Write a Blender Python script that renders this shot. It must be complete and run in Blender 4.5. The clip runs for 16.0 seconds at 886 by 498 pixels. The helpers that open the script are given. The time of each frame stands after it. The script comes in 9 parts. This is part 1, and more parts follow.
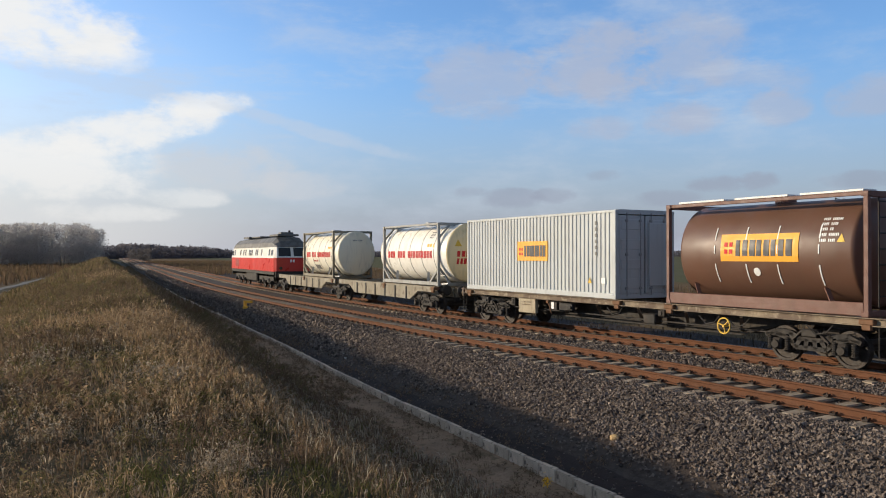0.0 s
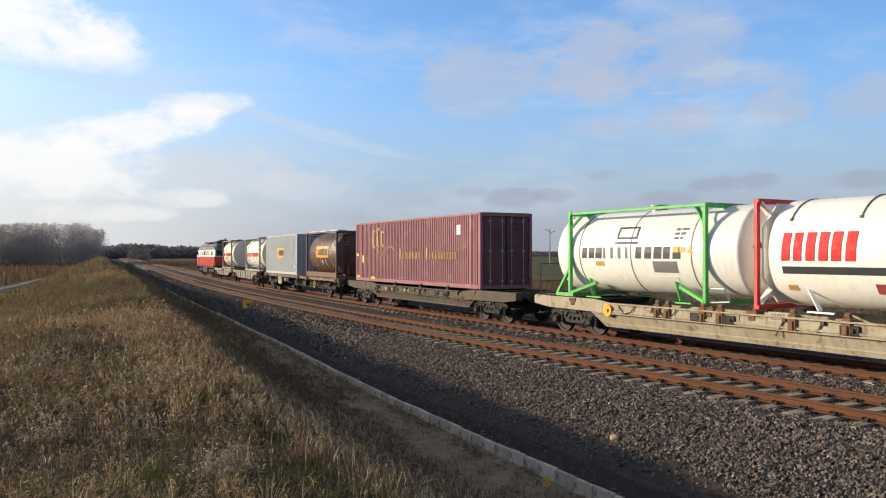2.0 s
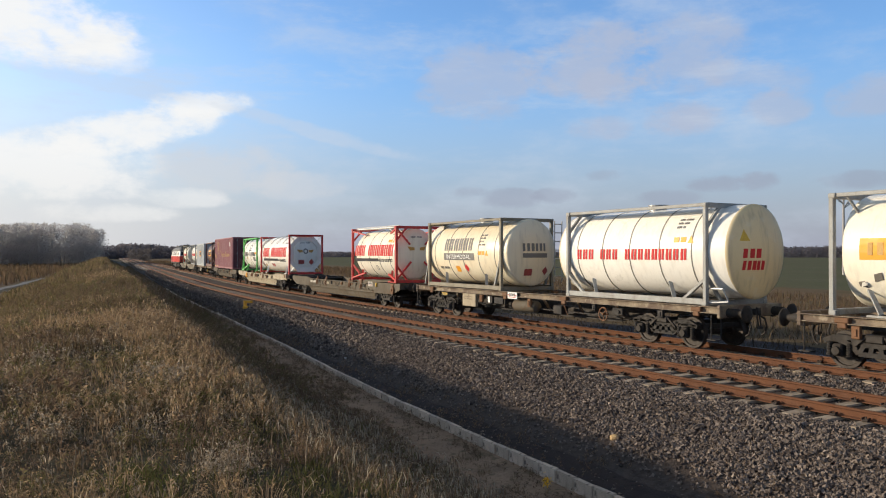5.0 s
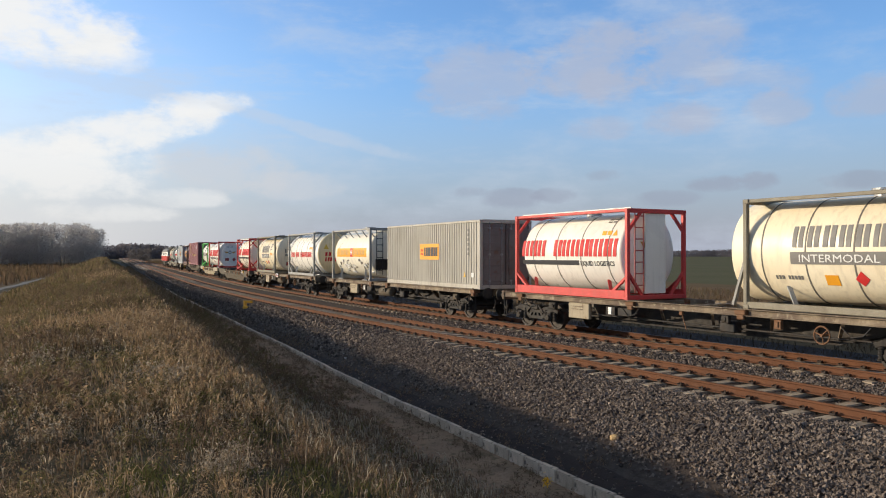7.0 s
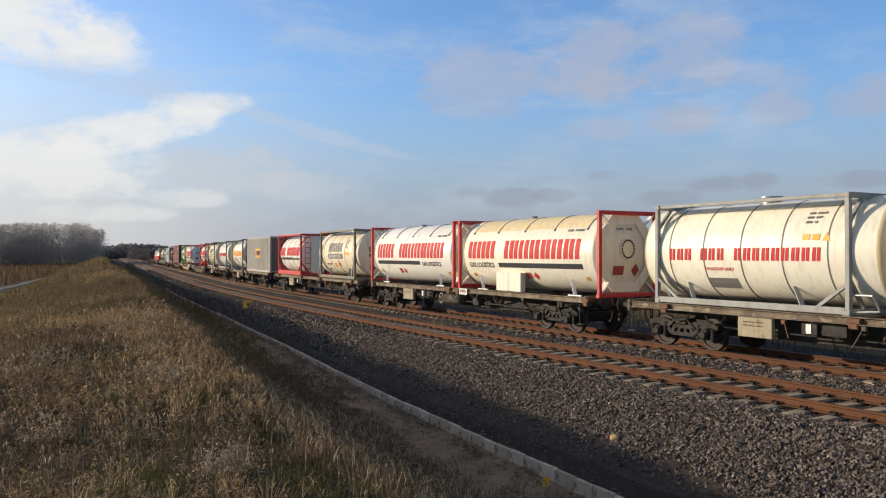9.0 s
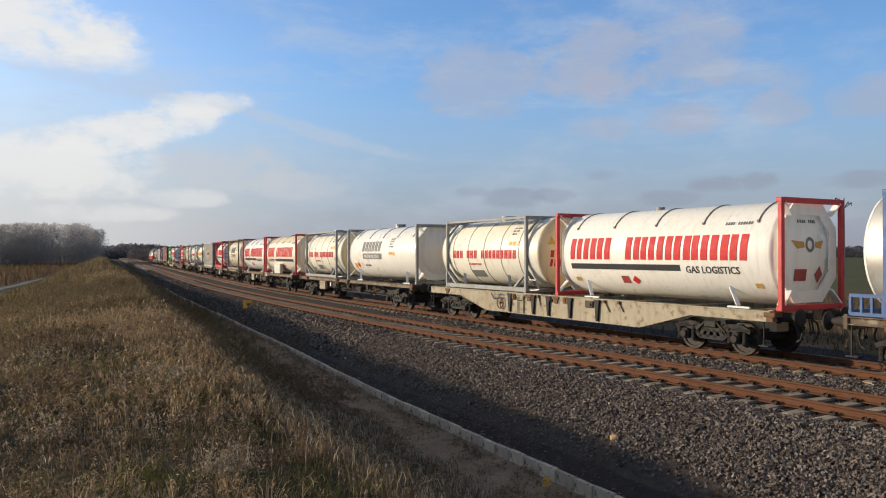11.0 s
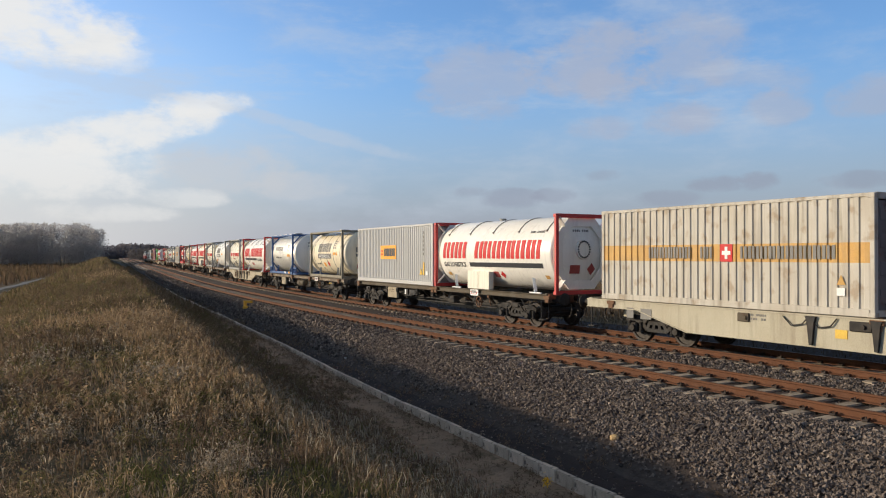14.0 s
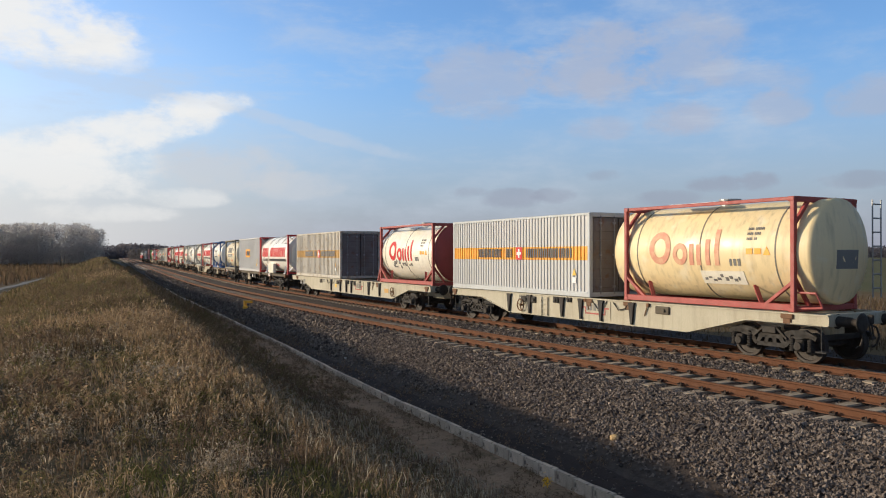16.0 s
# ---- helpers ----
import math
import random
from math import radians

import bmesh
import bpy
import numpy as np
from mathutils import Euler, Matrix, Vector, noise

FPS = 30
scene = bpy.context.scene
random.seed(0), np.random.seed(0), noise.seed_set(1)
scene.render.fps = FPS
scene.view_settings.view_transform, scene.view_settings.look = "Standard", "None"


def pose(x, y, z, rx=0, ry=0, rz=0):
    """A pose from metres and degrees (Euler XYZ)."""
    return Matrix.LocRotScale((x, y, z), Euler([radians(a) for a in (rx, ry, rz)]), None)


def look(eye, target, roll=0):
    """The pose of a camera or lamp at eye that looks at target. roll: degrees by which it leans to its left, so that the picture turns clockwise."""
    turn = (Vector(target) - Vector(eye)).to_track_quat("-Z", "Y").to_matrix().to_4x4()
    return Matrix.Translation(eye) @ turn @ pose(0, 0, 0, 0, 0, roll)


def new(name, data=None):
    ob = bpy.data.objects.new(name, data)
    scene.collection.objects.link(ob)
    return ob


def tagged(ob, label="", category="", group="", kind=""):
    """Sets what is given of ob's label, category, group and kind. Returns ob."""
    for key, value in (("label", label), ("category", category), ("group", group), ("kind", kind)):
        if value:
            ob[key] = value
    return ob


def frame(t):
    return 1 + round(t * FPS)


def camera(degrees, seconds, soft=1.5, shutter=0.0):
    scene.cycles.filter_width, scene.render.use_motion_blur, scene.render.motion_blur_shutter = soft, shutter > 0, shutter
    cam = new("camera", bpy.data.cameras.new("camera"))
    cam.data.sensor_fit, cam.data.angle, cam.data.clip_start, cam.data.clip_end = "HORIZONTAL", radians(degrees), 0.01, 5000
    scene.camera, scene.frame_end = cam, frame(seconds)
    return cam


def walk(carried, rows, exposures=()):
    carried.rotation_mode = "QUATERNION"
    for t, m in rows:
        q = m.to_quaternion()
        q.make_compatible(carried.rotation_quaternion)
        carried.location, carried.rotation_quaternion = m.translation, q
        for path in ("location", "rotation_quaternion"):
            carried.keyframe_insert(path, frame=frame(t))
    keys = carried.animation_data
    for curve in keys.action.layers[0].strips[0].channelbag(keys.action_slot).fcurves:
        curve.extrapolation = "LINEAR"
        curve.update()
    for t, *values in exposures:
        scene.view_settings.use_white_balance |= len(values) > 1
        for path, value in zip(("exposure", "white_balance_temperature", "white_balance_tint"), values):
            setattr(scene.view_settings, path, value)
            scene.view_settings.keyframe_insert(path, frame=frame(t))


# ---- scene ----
# ---- camera: it stands still on the grass bank beside the line ----
EYE = Vector((0.0, 0.0, 2.572))          # metres above the rail tops
YAW, PITCH = radians(29.63), radians(0.426)
AIM = EYE + Vector((math.sin(YAW) * math.cos(PITCH), math.cos(YAW) * math.cos(PITCH), math.sin(PITCH)))
cam = camera(59.3, 16.0, soft=1.1)
STAND = look(EYE, AIM)
walk(cam, [(0.0, STAND), (16.0, STAND)],
     [(0.0, -0.10), (0.5, 0.0), (1.5, 0.08), (2.0, 0.07), (2.5, -0.06), (3.5, -0.03), (4.0, -0.02), (7.0, -0.07), (9.0, -0.17), (12.0, -0.20), (14.5, -0.18), (16.0, -0.12)])

# ---- the line: straight, then a curve of 555 m radius, then straight ----
CURVE, CURVE_START, CURVE_END = 18e-4, 18.06, 82.28
NEAR_TRACK, FAR_TRACK = 13.225, 17.422   # centre lines at the camera


def bend(y):
    """How far the line has moved to the side at y."""
    q = min(max(y - CURVE_START, 0.0), CURVE_END - CURVE_START)
    return CURVE * q * q / 2 + CURVE * (CURVE_END - CURVE_START) * max(0.0, y - CURVE_END)


def heading(y):
    return CURVE * min(max(y - CURVE_START, 0.0), CURVE_END - CURVE_START)


def travel(t):
    return 15.839 * t - 0.0098 * t * t


def along(x, y, z=0.0, turn=0.0):
    """A pose beside the line: x from the camera's own line, y along."""
    return pose(x + bend(y), y, z, 0, 0, -math.degrees(heading(y)) + turn)


# ---- sky and sun ----
SUN_AZ, SUN_EL = radians(-49), radians(13.4)      # azimuth from +y, towards +x
world = bpy.data.worlds.new("sky")
scene.world = world
world.use_nodes = True


def sky_nodes():
    nt = world.node_tree
    nt.nodes.clear()
    N, L = nt.nodes.new, nt.links.new

    def math_node(op, a, b=None, clamp=False):
        n = N("ShaderNodeMath")
        n.operation, n.use_clamp = op, clamp
        for i, v in enumerate((a, b)):
            if v is None:
                continue
            if isinstance(v, (int, float)):
                n.inputs[i].default_value = v
            else:
                L(v, n.inputs[i])
        return n.outputs[0]

    def mix(fac, a, b):
        n = N("ShaderNodeMix")
        n.data_type = "RGBA"
        for sock, v in ((n.inputs[0], fac), (n.inputs[6], a), (n.inputs[7], b)):
            if isinstance(v, (tuple, float, int)):
                sock.default_value = v
            else:
                L(v, sock)
        return n.outputs[2]

    sky = N("ShaderNodeTexSky")
    sky.sky_type, sky.sun_disc = "NISHITA", False
    sky.sun_elevation, sky.sun_rotation = SUN_EL, SUN_AZ
    sky.air_density, sky.dust_density, sky.ozone_density = 1.0, 1.2, 2.0
    scale = N("ShaderNodeVectorMath")
    scale.operation = "MULTIPLY"
    L(sky.outputs[0], scale.inputs[0])
    scale.inputs[1].default_value = [SKY_STRENGTH * c for c in SKY_TINT]
    coord = N("ShaderNodeTexCoord")
    way = coord.outputs["Generated"]
    sep = N("ShaderNodeSeparateXYZ")
    L(way, sep.inputs[0])
    up = sep.outputs[2]

    def ramp(v, lo, hi):
        n = N("ShaderNodeMapRange")
        n.interpolation_type = "SMOOTHSTEP"
        L(v, n.inputs[0])
        n.inputs[1].default_value, n.inputs[2].default_value = lo, hi
        return n.outputs[0]

    def noise_at(sx, sz, detail, rough, seed):
        m = N("ShaderNodeMapping")
        m.inputs["Scale"].default_value = (sx, sx, sz)
        m.inputs["Location"].default_value = (seed, seed * 0.7, seed * 1.3)
        L(way, m.inputs[0])
        n = N("ShaderNodeTexNoise")
        n.inputs["Scale"].default_value = 1.0
        n.inputs["Detail"].default_value = detail
        n.inputs["Roughness"].default_value = rough
        L(m.outputs[0], n.inputs[0])
        return n.outputs[0]

    wisps = noise_at(5.0, 13.0, 7, 0.62, 3.1)
    fine = noise_at(42.0, 70.0, 6, 0.6, 1.7)
    puffs = noise_at(15.0, 27.0, 7, 0.56, 7.7)
    # the blue of the open sky, paler towards the horizon and towards the sun
    glow = N("ShaderNodeVectorMath")
    glow.operation = "DOT_PRODUCT"
    L(way, glow.inputs[0])
    glow.inputs[1].default_value = (math.sin(SUN_AZ), math.cos(SUN_AZ), 0.1)
    near_sun = ramp(glow.outputs["Value"], 0.25, 1.0)
    high = N("ShaderNodeVectorMath")
    high.operation = "MULTIPLY"
    L(sky.outputs[0], high.inputs[0])
    high.inputs[1].default_value = [SKY_STRENGTH * c for c in (1.35, 1.06, 0.80)]
    col = mix(ramp(up, 0.34, 0.75), scale.outputs[0], high.outputs[0])
    haze = ramp(up, 0.26, -0.02)
    col = mix(math_node("MULTIPLY", haze, 0.9), col, HAZE)
    bright = math_node("MULTIPLY", near_sun, ramp(up, 0.45, 0.0))
    col = mix(math_node("MULTIPLY", bright, 0.85), col, (1.0, 1.0, 0.98, 1))
    # thin streaks everywhere
    streak = math_node("MULTIPLY", ramp(wisps, 0.44, 0.78), 0.55)
    col = mix(streak, col, CLOUD)

    # cloud banks, each in its own quarter of the sky: azimuth, height, width, depth, strength, colour
    for az, el, w, d, k, c, slope in CLOUDS:
        wide = N("ShaderNodeVectorMath")
        wide.operation = "DOT_PRODUCT"
        L(way, wide.inputs[0])
        wide.inputs[1].default_value = (math.cos(az), -math.sin(az), 0)
        a = math_node("POWER", math_node("DIVIDE", wide.outputs["Value"], w), 2.0)
        lift = math_node("SUBTRACT", up, math.sin(el))
        if slope:
            lift = math_node("SUBTRACT", lift, math_node("MULTIPLY", wide.outputs["Value"], slope))
        b = math_node("POWER", math_node("DIVIDE", lift, d), 2.0)
        front = N("ShaderNodeVectorMath")
        front.operation = "DOT_PRODUCT"
        L(way, front.inputs[0])
        front.inputs[1].default_value = (math.sin(az), math.cos(az), 0)
        body = math_node("SUBTRACT", 1.0, math_node("ADD", a, b), True)
        body = math_node("MULTIPLY", body, math_node("GREATER_THAN", front.outputs["Value"], 0.0))
        rag = math_node("ADD", body, math_node("MULTIPLY", math_node("SUBTRACT", puffs, 0.5), 1.85))
        rag = math_node("ADD", rag, math_node("MULTIPLY", math_node("SUBTRACT", fine, 0.5), 0.9))
        col = mix(math_node("MULTIPLY", math_node("MULTIPLY", ramp(rag, 0.12, 0.95), ramp(body, 0.0, 0.45)), k), col, c)

    # fine cirrus, and the deeper sky opposite the low sun
    cirrus = math_node("MULTIPLY", ramp(noise_at(7.0, 34.0, 8, 0.66, 5.3), 0.50, 0.80), ramp(up, 0.05, 0.16))
    col = mix(math_node("MULTIPLY", cirrus, 0.42), col, CLOUD)
    away = ramp(glow.outputs["Value"], -0.15, -0.95)
    col = mix(math_node("MULTIPLY", away, 0.60), col, (0.125, 0.125, 0.142, 1))

    low_glow = math_node("MULTIPLY", ramp(glow.outputs["Value"], 0.30, 0.80), ramp(up, 0.13, 0.02))
    col = mix(math_node("MULTIPLY", low_glow, 0.75), col, (0.80, 0.79, 0.775, 1))

    bg = N("ShaderNodeBackground")
    L(col, bg.inputs[0])
    out = N("ShaderNodeOutputWorld")
    L(bg.outputs[0], out.inputs[0])


SKY_STRENGTH, SKY_TINT = 0.105, (1.50, 1.94, 2.54)
HAZE, CLOUD = (0.395, 0.41, 0.515, 1), (0.60, 0.67, 0.78, 1)
WHITE_CLOUD, PALE_CLOUD, MAUVE, GREY_CLOUD = (0.95, 0.95, 0.94, 1), (0.66, 0.68, 0.72, 1), (0.47, 0.52, 0.655, 1), (0.34, 0.375, 0.475, 1)


def sky_place(x, y):
    """Azimuth and height of a place in the sky, from its offsets right of and above the aim, as tangents."""
    az = YAW + math.atan(x)
    return az, PITCH + math.atan(y * math.cos(math.atan(x)))


CLOUDS = [(*sky_place(-0.511, 0.285), 0.120, 0.052, 0.95, WHITE_CLOUD, 0),
          (*sky_place(-0.460, 0.251), 0.087, 0.029, 0.5, WHITE_CLOUD, 0),
          (*sky_place(-0.315, 0.186), 0.076, 0.020, 0.85, WHITE_CLOUD, 0.08),
          (*sky_place(-0.402, 0.152), 0.123, 0.035, 0.9, WHITE_CLOUD, 0.22),
          (*sky_place(-0.504, 0.106), 0.153, 0.051, 0.9, WHITE_CLOUD, 0),
          (*sky_place(-0.286, 0.099), 0.109, 0.044, 0.6, PALE_CLOUD, 0),
          (*sky_place(-0.192, 0.081), 0.080, 0.022, 0.45, PALE_CLOUD, 0),
          (*sky_place(-0.446, 0.046), 0.109, 0.016, 0.6, WHITE_CLOUD, 0),
          (*sky_place(-0.330, 0.066), 0.065, 0.016, 0.5, WHITE_CLOUD, 0),
          (*sky_place(-0.163, 0.150), 0.167, 0.012, 0.42, CLOUD, -0.25),
          (*sky_place(-0.424, 0.211), 0.138, 0.014, 0.35, CLOUD, -0.12),
          (*sky_place(0.041, 0.211), 0.094, 0.063, 0.6, MAUVE, 0),
          (*sky_place(0.193, 0.239), 0.106, 0.060, 0.75, MAUVE, 0),
          (*sky_place(0.215, 0.208), 0.050, 0.032, 0.6, MAUVE, 0),
          (*sky_place(0.313, 0.251), 0.086, 0.059, 0.6, MAUVE, 0),
          (*sky_place(0.397, 0.222), 0.090, 0.026, 0.45, MAUVE, -0.2),
          (*sky_place(0.306, 0.166), 0.061, 0.028, 0.75, MAUVE, 0),
          (*sky_place(0.204, 0.155), 0.052, 0.019, 0.55, MAUVE, 0),
          (*sky_place(0.429, 0.182), 0.045, 0.028, 0.6, MAUVE, 0),
          (*sky_place(0.545, 0.195), 0.050, 0.032, 0.6, MAUVE, 0),
          (*sky_place(0.353, 0.084), 0.049, 0.013, 0.6, GREY_CLOUD, 0),
          (*sky_place(0.407, 0.086), 0.033, 0.015, 0.6, GREY_CLOUD, 0),
          (*sky_place(0.088, 0.065), 0.054, 0.016, 0.55, GREY_CLOUD, 0),
          (*sky_place(0.142, 0.068), 0.036, 0.013, 0.5, GREY_CLOUD, 0),
          (*sky_place(0.288, 0.065), 0.054, 0.013, 0.5, GREY_CLOUD, 0),
          (*sky_place(0.033, 0.073), 0.033, 0.009, 0.4, GREY_CLOUD, 0),
          (*sky_place(0.531, 0.088), 0.051, 0.013, 0.5, GREY_CLOUD, 0),
          (*sky_place(0.208, 0.094), 0.029, 0.010, 0.35, GREY_CLOUD, 0)]
sky_nodes()

sun = new("sun", bpy.data.lights.new("sun", "SUN"))
sun.data.energy, sun.data.angle, sun.data.color = 5.0, radians(0.6), (1.0, 0.84, 0.62)
sun.matrix_world = look(Vector((math.sin(SUN_AZ) * math.cos(SUN_EL), math.cos(SUN_AZ) * math.cos(SUN_EL), math.sin(SUN_EL))) * 200, (0, 0, 0))

# ---- materials ----
def material(name, color, rough=0.6, metal=0.0, second=None, amount=0.5, scale=1.5, fine=40.0, bump=0.15, streak=0.0,
             stain=None, island=None, tone=0.0, spec=0.4, thin=0.0):
    """A procedural surface: base colour, a second colour in large patches, fine grain, vertical streaks and relief.
    island: colours spread over loose pieces; tone: how much whole pieces differ in lightness."""
    m = bpy.data.materials.new(name)
    m.use_nodes = True
    nt = m.node_tree
    N, L = nt.nodes.new, nt.links.new
    b = nt.nodes["Principled BSDF"]
    b.inputs["Roughness"].default_value, b.inputs["Metallic"].default_value = rough, metal
    b.inputs["Specular IOR Level"].default_value = spec
    coord = N("ShaderNodeTexCoord").outputs["Object"]

    def noise_tex(s, detail=4, squeeze=None):
        n = N("ShaderNodeTexNoise")
        n.inputs["Scale"].default_value, n.inputs["Detail"].default_value = s, detail
        if squeeze:
            mp = N("ShaderNodeMapping")
            mp.inputs["Scale"].default_value = squeeze
            L(coord, mp.inputs[0])
            L(mp.outputs[0], n.inputs[0])
        else:
            L(coord, n.inputs[0])
        return n.outputs[0]

    def spread(v, lo, hi, top=1.0):
        n = N("ShaderNodeMapRange")
        L(v, n.inputs[0])
        n.inputs[1].default_value, n.inputs[2].default_value, n.inputs[4].default_value = lo, hi, top
        return n.outputs[0]

    def mix(fac, a, c, mode="MIX"):
        n = N("ShaderNodeMix")
        n.data_type, n.blend_type = "RGBA", mode
        for sock, v in ((n.inputs[0], fac), (n.inputs[6], a), (n.inputs[7], c)):
            if isinstance(v, (tuple, list)):
                sock.default_value = (*v[:3], 1)
            elif isinstance(v, (int, float)):
                sock.default_value = v
            else:
                L(v, sock)
        return n.outputs[2]

    col = tuple(color)
    if island:
        geo = N("ShaderNodeNewGeometry")
        r = N("ShaderNodeValToRGB")
        r.color_ramp.interpolation = "LINEAR"
        els = r.color_ramp.elements
        while len(els) < len(island):
            els.new(0.5)
        for i, c in enumerate(island):
            els[i].position = i / max(1, len(island) - 1)
            els[i].color = (*c, 1)
        L(geo.outputs["Random Per Island"], r.inputs[0])
        col = r.outputs[0]
    if second:
        col = mix(spread(noise_tex(scale, 6), 0.42, 0.62, amount), col, second)
    if stain:
        col = mix(spread(noise_tex(scale * 3.1, 8), 0.56, 0.68, 0.8), col, stain)
    if streak:
        col = mix(spread(noise_tex(1.0, 5, (7.0, 7.0, 0.5)), 0.5, 0.78, streak), col, (0.13, 0.095, 0.06))
    grain = noise_tex(fine, 3)
    shade = spread(grain, 0.25, 0.75)
    n = N("ShaderNodeMapRange")
    L(shade, n.inputs[0])
    n.inputs[3].default_value, n.inputs[4].default_value = (0.82, 1.12) if bump > 0.05 else (0.96, 1.03)
    g = N("ShaderNodeCombineColor")
    for i in range(3):
        L(n.outputs[0], g.inputs[i])
    col = mix(1.0, col, g.outputs[0], "MULTIPLY")
    if tone:
        info = N("ShaderNodeObjectInfo")
        n2 = N("ShaderNodeMapRange")
        L(info.outputs["Random"], n2.inputs[0])
        n2.inputs[3].default_value, n2.inputs[4].default_value = 1 - tone, 1 + tone
        g2 = N("ShaderNodeCombineColor")
        for i in range(3):
            L(n2.outputs[0], g2.inputs[i])
        col = mix(1.0, col, g2.outputs[0], "MULTIPLY")
    L(col, b.inputs["Base Color"])
    if bump:
        bp = N("ShaderNodeBump")
        bp.inputs["Strength"].default_value, bp.inputs["Distance"].default_value = bump, 0.02
        L(grain, bp.inputs["Height"])
        L(bp.outputs[0], b.inputs["Normal"])
    rr = spread(noise_tex(scale * 2.3, 5), 0.3, 0.7)
    nr = N("ShaderNodeMapRange")
    L(rr, nr.inputs[0])
    nr.inputs[3].default_value, nr.inputs[4].default_value = max(0.05, rough - 0.1), min(1.0, rough + 0.12)
    L(nr.outputs[0], b.inputs["Roughness"])
    if thin:
        # leaves and stalks let some light through
        tl, mx = N("ShaderNodeBsdfTranslucent"), N("ShaderNodeMixShader")
        L(col, tl.inputs[0])
        mx.inputs[0].default_value = thin
        L(b.outputs[0], mx.inputs[1])
        L(tl.outputs[0], mx.inputs[2])
        L(mx.outputs[0], nt.nodes["Material Output"].inputs[0])
    return m


M = {}


def define():
    P = material
    M["soil"] = P("soil", (0.040, 0.032, 0.030), 0.95, second=(0.068, 0.050, 0.042), scale=1.4, fine=34, bump=0.9, stain=(0.02, 0.018, 0.017), spec=0.15)
    M["bank"] = P("bank_soil", (0.078, 0.064, 0.042), 0.95, second=(0.058, 0.060, 0.032), scale=0.7, fine=18, bump=0.7, spec=0.1)
    M["field"] = P("field", (0.112, 0.112, 0.058), 0.95, second=(0.135, 0.120, 0.070), scale=0.03, fine=2, bump=0.2, spec=0.05)
    M["rough_grass"] = P("rough_grass", (0.17, 0.115, 0.065), 0.95, second=(0.115, 0.09, 0.045), scale=0.12, fine=5, bump=0.5, spec=0.05)
    M["track_soil"] = P("track_soil", (0.25, 0.225, 0.19), 0.7, second=(0.13, 0.11, 0.08), scale=0.5, fine=12, bump=0.4, spec=0.3)
    M["ballast"] = P("ballast", (0.085, 0.065, 0.053), 0.9, second=(0.050, 0.038, 0.031), scale=9, fine=28, bump=1.0, amount=0.8, spec=0.2)
    M["stone"] = P("stone", (0.2, 0.18, 0.16), 0.85, island=[(0.045, 0.036, 0.033), (0.125, 0.100, 0.087), (0.215, 0.173, 0.142), (0.080, 0.060, 0.050), (0.31, 0.25, 0.205), (0.145, 0.112, 0.092)], fine=70, bump=0.4, spec=0.2)
    M["pale_stone"] = P("pale_stone", (0.62, 0.42, 0.20), 0.8, second=(0.5, 0.34, 0.18), scale=12)
    M["kerb"] = P("kerb_concrete", (0.62, 0.51, 0.39), 0.92, second=(0.42, 0.34, 0.26), scale=3, fine=45, stain=(0.13, 0.11, 0.085), bump=0.5, tone=0.20, streak=0.5, spec=0.2)
    M["sleeper"] = P("sleeper_concrete", (0.39, 0.32, 0.24), 0.9, second=(0.25, 0.19, 0.14), scale=4, fine=50, bump=0.25, tone=0.14)
    M["rust"] = P("rusty_rail", (0.138, 0.060, 0.031), 0.85, second=(0.095, 0.045, 0.027), scale=3, fine=60, bump=0.2, spec=0.2)
    M["shiny_rail"] = P("worn_rail", (0.22, 0.18, 0.15), 0.6, metal=0.4, second=(0.14, 0.09, 0.065), scale=2, bump=0.05)
    M["clip"] = P("rail_clip", (0.035, 0.025, 0.02), 0.7, second=(0.07, 0.035, 0.02), scale=8)
    M["blade"] = P("dry_grass", (0.3, 0.22, 0.11), 0.85, island=[(0.30, 0.195, 0.11), (0.52, 0.37, 0.22), (0.38, 0.26, 0.15), (0.31, 0.235, 0.13), (0.62, 0.46, 0.29), (0.27, 0.17, 0.10), (0.45, 0.315, 0.185)], fine=20, bump=0, thin=0.45, spec=0.1)
    M["green_blade"] = P("green_grass", (0.07, 0.11, 0.03), 0.8, island=[(0.094, 0.106, 0.033), (0.150, 0.150, 0.053), (0.188, 0.163, 0.069)], fine=20, bump=0, thin=0.5, spec=0.1)
    M["brown_blade"] = P("brown_grass", (0.15, 0.09, 0.05), 0.85, island=[(0.144, 0.098, 0.062), (0.229, 0.158, 0.096), (0.160, 0.126, 0.070), (0.289, 0.203, 0.126), (0.104, 0.083, 0.048)], fine=20, bump=0, thin=0.5, spec=0.1)
    M["ditch"] = P("ditch_soil", (0.365, 0.25, 0.165), 0.95, second=(0.215, 0.155, 0.105), scale=1.6, fine=20, bump=1.0, stain=(0.15, 0.125, 0.075), spec=0.05)
    # grass beyond the far track, darkened to deepen the train's shade
    M["shade_blade"] = P("damp_grass", (0.06, 0.045, 0.03), 0.9, island=[(0.055, 0.040, 0.026), (0.085, 0.060, 0.038), (0.040, 0.032, 0.022)], fine=10, bump=0, thin=0.3, spec=0.05)
    M["red_blade"] = P("russet_grass", (0.2, 0.12, 0.07), 0.9, island=[(0.16, 0.105, 0.065), (0.22, 0.15, 0.095), (0.12, 0.080, 0.050), (0.18, 0.14, 0.075)], fine=10, bump=0, thin=0.4, spec=0.05)
    M["olive_weed"] = P("olive_weed", (0.1, 0.09, 0.04), 0.9, island=[(0.119, 0.105, 0.048), (0.210, 0.175, 0.081), (0.161, 0.119, 0.063), (0.280, 0.231, 0.119), (0.098, 0.091, 0.042)], fine=30, bump=0, thin=0.5, spec=0.05)
